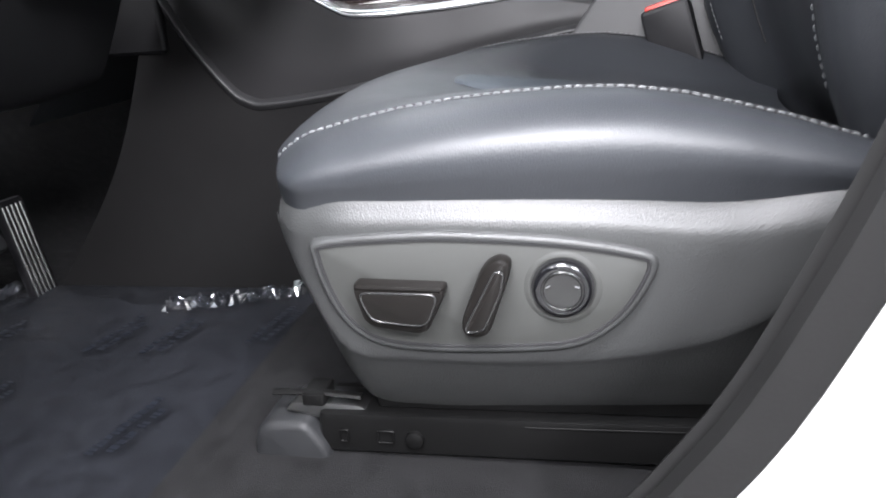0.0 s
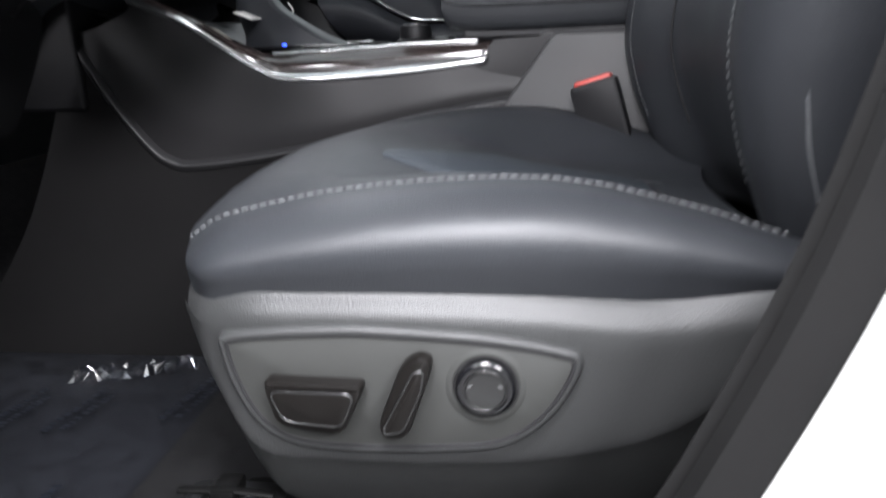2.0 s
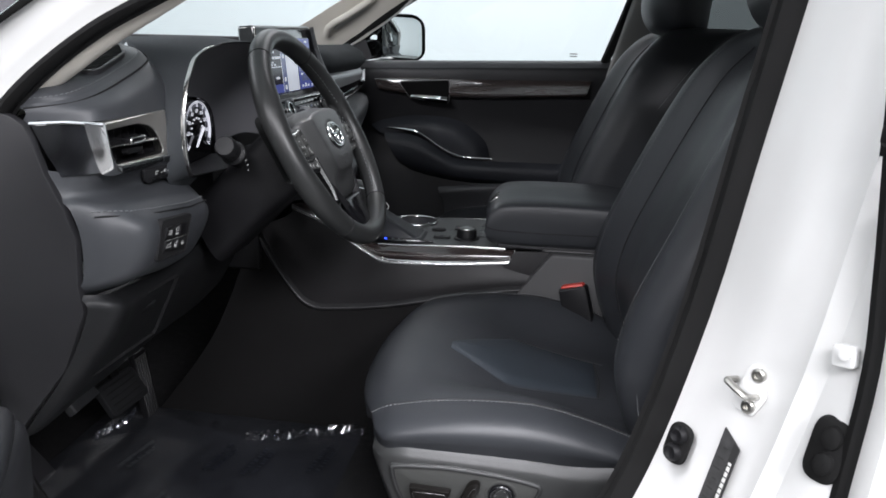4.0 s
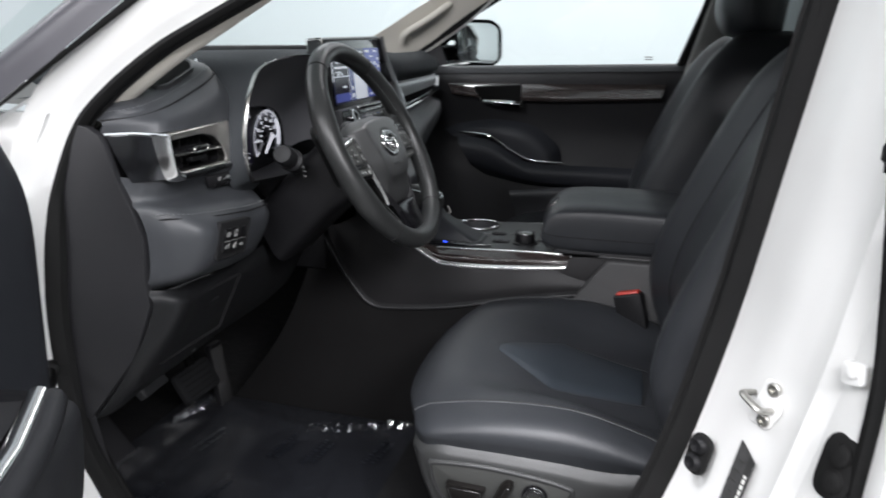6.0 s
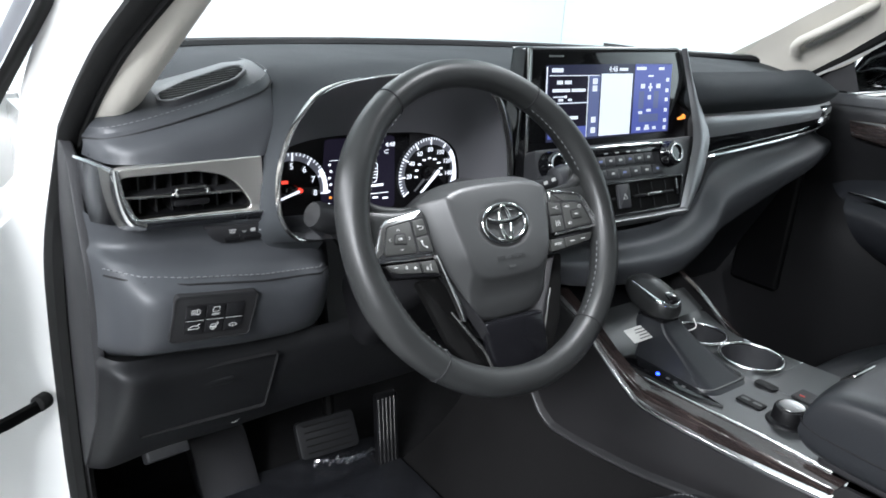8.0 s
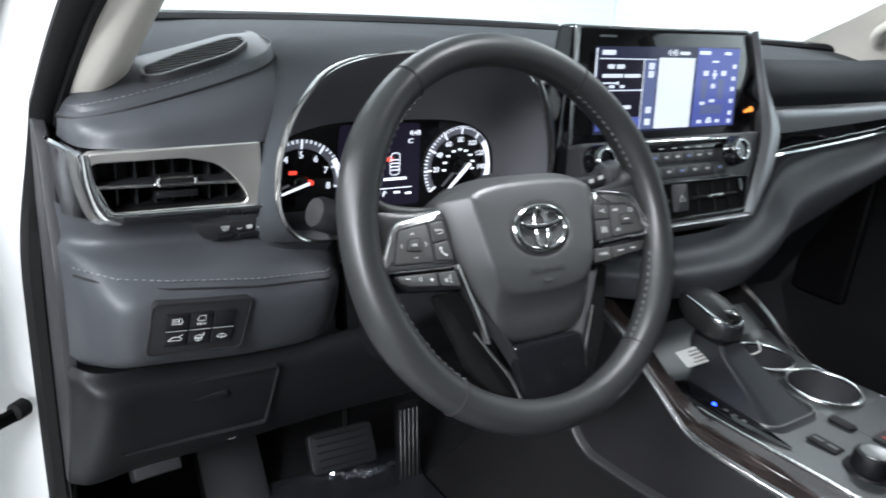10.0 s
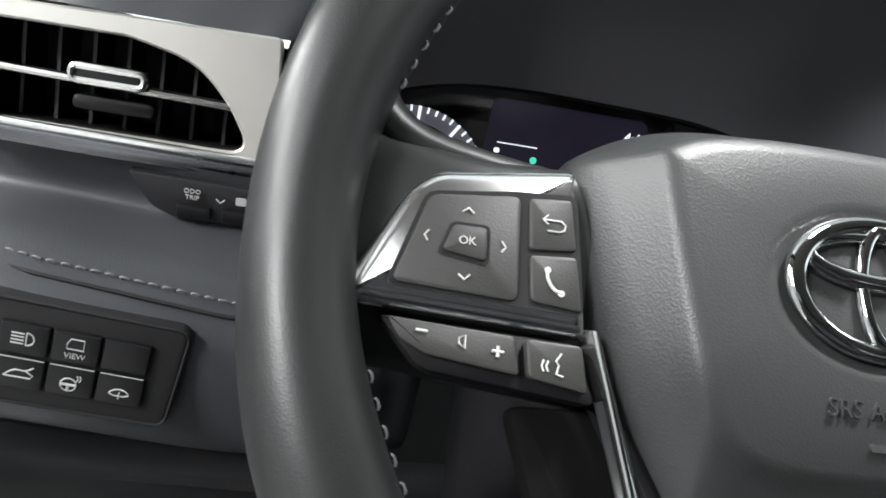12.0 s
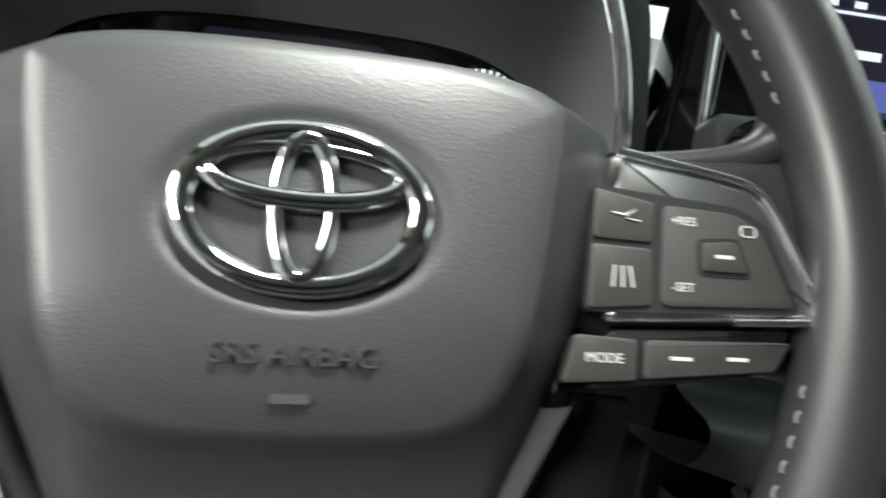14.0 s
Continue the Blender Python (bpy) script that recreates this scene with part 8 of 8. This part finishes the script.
LOW_W = [(0.080, 1.039), (0.175, 1.030), (0.349, 1.026), (0.52, 1.033), (0.693, 1.042)]
MID_W = [((a + c) / 2, (b + d) / 2) for (a, b), (c, d) in zip(TOP_W, LOW_W)]
part("wood_strip", loft([py(TOP_W, 0.737), py([(x, z - 0.002) for x, z in TOP_W], 0.729), py(MID_W, 0.7245), py([(x, z + 0.002) for x, z in LOW_W], 0.7240), py(LOW_W, 0.741)], 24, 20), WOOD, pdoor, "dark glossy wood strip", 60)
HD = frame3((0, 0.722, 0), (-1, 0, 0), (0, 0, 1)) @ Matrix.Diagonal((-1, 1, 1, 1))
recess = rounded([(0.143, 1.064), (0.292, 1.074), (0.294, 1.010), (0.178, 1.018)], [0.006, 0.006, 0.006, 0.012])
# near-black slab on the strip paints the shade of a handle recess
hb = part("handle_bezel", moved(prism(recess, 0, 0.004, 0.001), HD), VOID, pdoor, "near-black slab shown as a shaded handle recess")
part("handle_frame", moved(tube([(x, y, 0.003) for x, y in recess], 0.0024, 6, True), HD), SATIN_DARK, hb)
part("inner_handle", loft([[(0.180, 0.716, 1.027), (0.215, 0.706, 1.029), (0.262, 0.704, 1.028), (0.291, 0.706, 1.026)], [(0.180, 0.713, 1.021), (0.215, 0.700, 1.022), (0.262, 0.698, 1.020), (0.291, 0.701, 1.018)], [(0.184, 0.716, 1.016), (0.215, 0.706, 1.014), (0.262, 0.704, 1.011), (0.291, 0.707, 1.009)]], 20, 10), CHROME, pdoor, "bright chrome inner door handle", 70)
part("lock_button", moved(prism(rounded([(0.262, 1.026), (0.288, 1.026), (0.288, 1.058), (0.262, 1.056)], 0.003), 0.003, 0.012, 0.002), HD), BLACK, pdoor)
GR = [(0.104, 0.927), (0.17, 0.924), (0.21, 0.915), (0.27, 0.878), (0.325, 0.853), (0.38, 0.849), (0.433, 0.849)]
part("grip_chrome", tube(spline([(x, 0.7195, z) for x, z in GR], 50), lambda k: 0.0048 * (1 - 0.7 * abs(2 * k - 1) ** 6), 12), CHROME, pdoor, "curved chrome grip line")
part("grip_pod", loft([py([(0.05, 0.93), (0.10, 0.95), (0.2, 0.965), (0.32, 0.955), (0.40, 0.90), (0.42, 0.85)], 0.755), py([(0.08, 0.915), (0.12, 0.93), (0.2, 0.94), (0.30, 0.925), (0.37, 0.88), (0.39, 0.85)], 0.728), py([(0.11, 0.90), (0.14, 0.915), (0.20, 0.915), (0.27, 0.875), (0.33, 0.85), (0.38, 0.846)], 0.724)], 30, 8), DOOR_PANEL, pdoor, "", 60)
part("armrest", loft([py([(0.10, 0.915), (0.20, 0.905), (0.28, 0.862), (0.34, 0.842), (0.5, 0.842), (0.72, 0.845)], 0.724), py([(0.11, 0.89), (0.2, 0.875), (0.28, 0.84), (0.34, 0.82), (0.5, 0.82), (0.72, 0.82)], 0.704), py([(0.14, 0.84), (0.22, 0.82), (0.28, 0.80), (0.34, 0.79), (0.5, 0.785), (0.70, 0.785)], 0.71), py([(0.18, 0.80), (0.24, 0.785), (0.30, 0.775), (0.36, 0.77), (0.5, 0.77), (0.70, 0.77)], 0.74)], 30, 14), DOOR_PANEL, pdoor, "", 60)
part("map_pocket", loft([py([(0.27, 0.755), (0.45, 0.775), (0.62, 0.782)], 0.715), py([(0.275, 0.74), (0.45, 0.758), (0.62, 0.765)], 0.705), py([(0.29, 0.70), (0.45, 0.70), (0.63, 0.71)], 0.715), py([(0.30, 0.55), (0.45, 0.55), (0.64, 0.55)], 0.73)], 16, 12), TRIM, pdoor, "grey door pocket", 60)
part("window_frame", tube(spline([(-0.13, 0.775, 1.09), (0.0, 0.765, 1.19), (0.2, 0.745, 1.32), (0.45, 0.72, 1.44), (0.7, 0.71, 1.49), (0.84, 0.71, 1.49), (0.80, 0.73, 1.32), (0.735, 0.77, 1.12)], 50), 0.014, 8), RUBBER, pdoor)
part("pane", loft([[(-0.10, 0.80, 1.11), (0.2, 0.80, 1.115), (0.5, 0.80, 1.12), (0.74, 0.80, 1.13)], [(0.0, 0.775, 1.20), (0.2, 0.77, 1.25), (0.5, 0.77, 1.27), (0.77, 0.77, 1.27)], [(0.25, 0.74, 1.36), (0.35, 0.74, 1.40), (0.5, 0.735, 1.45), (0.83, 0.73, 1.48)]], 12, 8), GLASS, pdoor, "clear side window pane")
for k in range(2):
    part("glass_mark", box(0.640, 0.662, 0.794, 0.7945, 1.152 + 0.007 * k, 1.155 + 0.007 * k, 0.0002), LABEL_GREY, pdoor)
part("mirror_sail", loft([py([(-0.14, 1.10), (-0.05, 1.12), (0.05, 1.125)], 0.775), py([(-0.12, 1.13), (-0.06, 1.17), (0.02, 1.20)], 0.77), py([(-0.10, 1.14), (-0.05, 1.19), (0.0, 1.215)], 0.768)], 10, 6), DARK, pdoor)
# outer mirror
mir = thing("door_mirror", "black door mirror with a bright reflecting glass", "door mirror")
sec = rounded([(-0.135, -0.062), (0.060, -0.076), (0.090, -0.05), (0.086, 0.05), (0.055, 0.076), (-0.05, 0.074), (-0.105, 0.02)], 0.03, 6)
MZ = frame3((0.085, 0.985, 1.188), (0.64, 0.77, 0), (0, 0, 1)) @ Matrix.Diagonal((1.33, 1.03, 1, 1))
part("housing", moved(grid([[(x * k, y * k, z) for x, y in sec] for z, k in ((0.0, 1.0), (0.006, 0.985), (-0.02, 1.03), (-0.06, 1.0), (-0.10, 0.8), (-0.12, 0.45))][1::-1] + [[(x * k, y * k, z) for x, y in sec] for z, k in ((-0.02, 1.03), (-0.06, 1.0), (-0.10, 0.8), (-0.12, 0.45), (-0.125, 0.1))], cu=True), MZ), GLOSS, mir, "gloss black mirror housing", 60)
part("glass", moved(prism(inset(rounded([(-0.055, -0.060), (0.060, -0.068), (0.080, -0.05), (0.076, 0.05), (0.05, 0.068), (-0.04, 0.068), (-0.058, 0.04)], 0.025, 6), 0.004), 0.004, 0.008, 0.001), MZ), mat("mirror_silver", (0.86, 0.88, 0.88), 0.02, 1.0, tone=0.0), mir, "clear mirror glass")
part("foot", tube([(0.0, 0.80, 1.11), (0.02, 0.90, 1.115), (0.06, 0.98, 1.125)], 0.022, 10, flat=0.7), GLOSS, mir)
# far pillars
part("a_pillar_trim", loft([[(-0.24, 0.70, 1.165), (-0.12, 0.69, 1.23), (0.0, 0.68, 1.30), (0.3, 0.65, 1.46)], [(-0.18, 0.72, 1.165), (-0.07, 0.715, 1.22), (0.05, 0.705, 1.29), (0.33, 0.68, 1.45)], [(-0.10, 0.745, 1.15), (0.0, 0.745, 1.20), (0.12, 0.735, 1.28), (0.38, 0.71, 1.44)], [(-0.09, 0.765, 1.13), (0.02, 0.765, 1.18), (0.14, 0.755, 1.27), (0.40, 0.73, 1.42)]], 24, 14), CREAM, body, "cream plastic far pillar trim", 60)
gh = thing("grab_handle", "cream plastic grab handle on the pillar", "grab handle")
part("grip", tube(spline([(-0.075, 0.715, 1.19), (-0.06, 0.695, 1.215), (0.0, 0.69, 1.25), (0.06, 0.695, 1.29), (0.075, 0.715, 1.305)], 30), 0.011, 10, flat=0.8), CREAM, gh)
part("recess", tube(spline([(-0.05, 0.716, 1.21), (0.0, 0.712, 1.24), (0.05, 0.712, 1.275)], 20), 0.012, 10, flat=0.4), HEADLINER, gh)
part("b_pillar_trim", loft([[(0.745, 0.735, 1.10), (0.80, 0.72, 1.32), (0.84, 0.70, 1.50)], [(0.76, 0.71, 1.10), (0.82, 0.69, 1.32), (0.86, 0.67, 1.50)], [(0.92, 0.71, 1.10), (0.94, 0.69, 1.32), (0.96, 0.67, 1.50)]], 12, 8), GREY_TRIM, body, "grey far pillar trim", 60)
part("b_pillar_lower", box(0.76, 0.92, 0.70, 0.76, 0.45, 1.10, 0.015), DARK, body)
part("rear_side_far", box(0.92, 2.6, 0.74, 0.80, 0.45, 1.12, 0.02), DARK, body)
part("far_kick_panel", loft([py([(-0.64, 0.4), (-0.3, 0.4), (-0.05, 0.4), (0.02, 0.42)], 0.735), py([(-0.64, 0.8), (-0.3, 0.8), (-0.1, 0.8), (-0.04, 0.8)], 0.742), py([(-0.64, 1.165), (-0.3, 1.165), (-0.12, 1.165), (-0.10, 1.14)], 0.745)], 10, 10), DARK, body, "dark far kick panel", 60)
part("far_sill", box(-0.3, 2.6, 0.74, 0.90, 0.3, 0.47, 0.02), WHITE, body)
part("far_wing", box(-1.0, -0.14, 0.80, 0.93, 0.35, 1.08, 0.03), WHITE, body)
part("rear_glass_far", loft([[(0.96, 0.775, 1.12), (1.4, 0.775, 1.13), (1.9, 0.775, 1.15)], [(0.98, 0.72, 1.48), (1.4, 0.72, 1.50), (1.9, 0.72, 1.48)]], 6, 4), TINT, body, "tinted far rear pane")
part("tail_wall", box(2.55, 2.62, -0.75, 0.75, 0.45, 1.1, 0.02), DARK, body)
part("rear_quarter", box(1.95, 2.6, -0.80, -0.74, 0.45, 1.5, 0.02), DARK, body)
part("rear_quarter_far", box(1.95, 2.6, 0.70, 0.76, 1.1, 1.5, 0.02), GREY_TRIM, body)
# windscreen glass
part("windscreen", loft([[(-0.18 - 0.26 * (1 - (y / 0.75) ** 2), y, 1.165) for y in (-0.73, -0.4, 0, 0.4, 0.73)], [(0.05 - 0.20 * (1 - (y / 0.75) ** 2), y, 1.33) for y in (-0.70, -0.4, 0, 0.4, 0.70)], [(0.30 - 0.12 * (1 - (y / 0.75) ** 2), y, 1.49) for y in (-0.66, -0.4, 0, 0.4, 0.66)]], 16, 10), GLASS, body, "clear windscreen glass")
for ob in bpy.data.objects:
    if ob.name.split(".")[0] in ("pane", "windscreen", "rear_glass_far", "sheet"):
        ob.visible_shadow = False
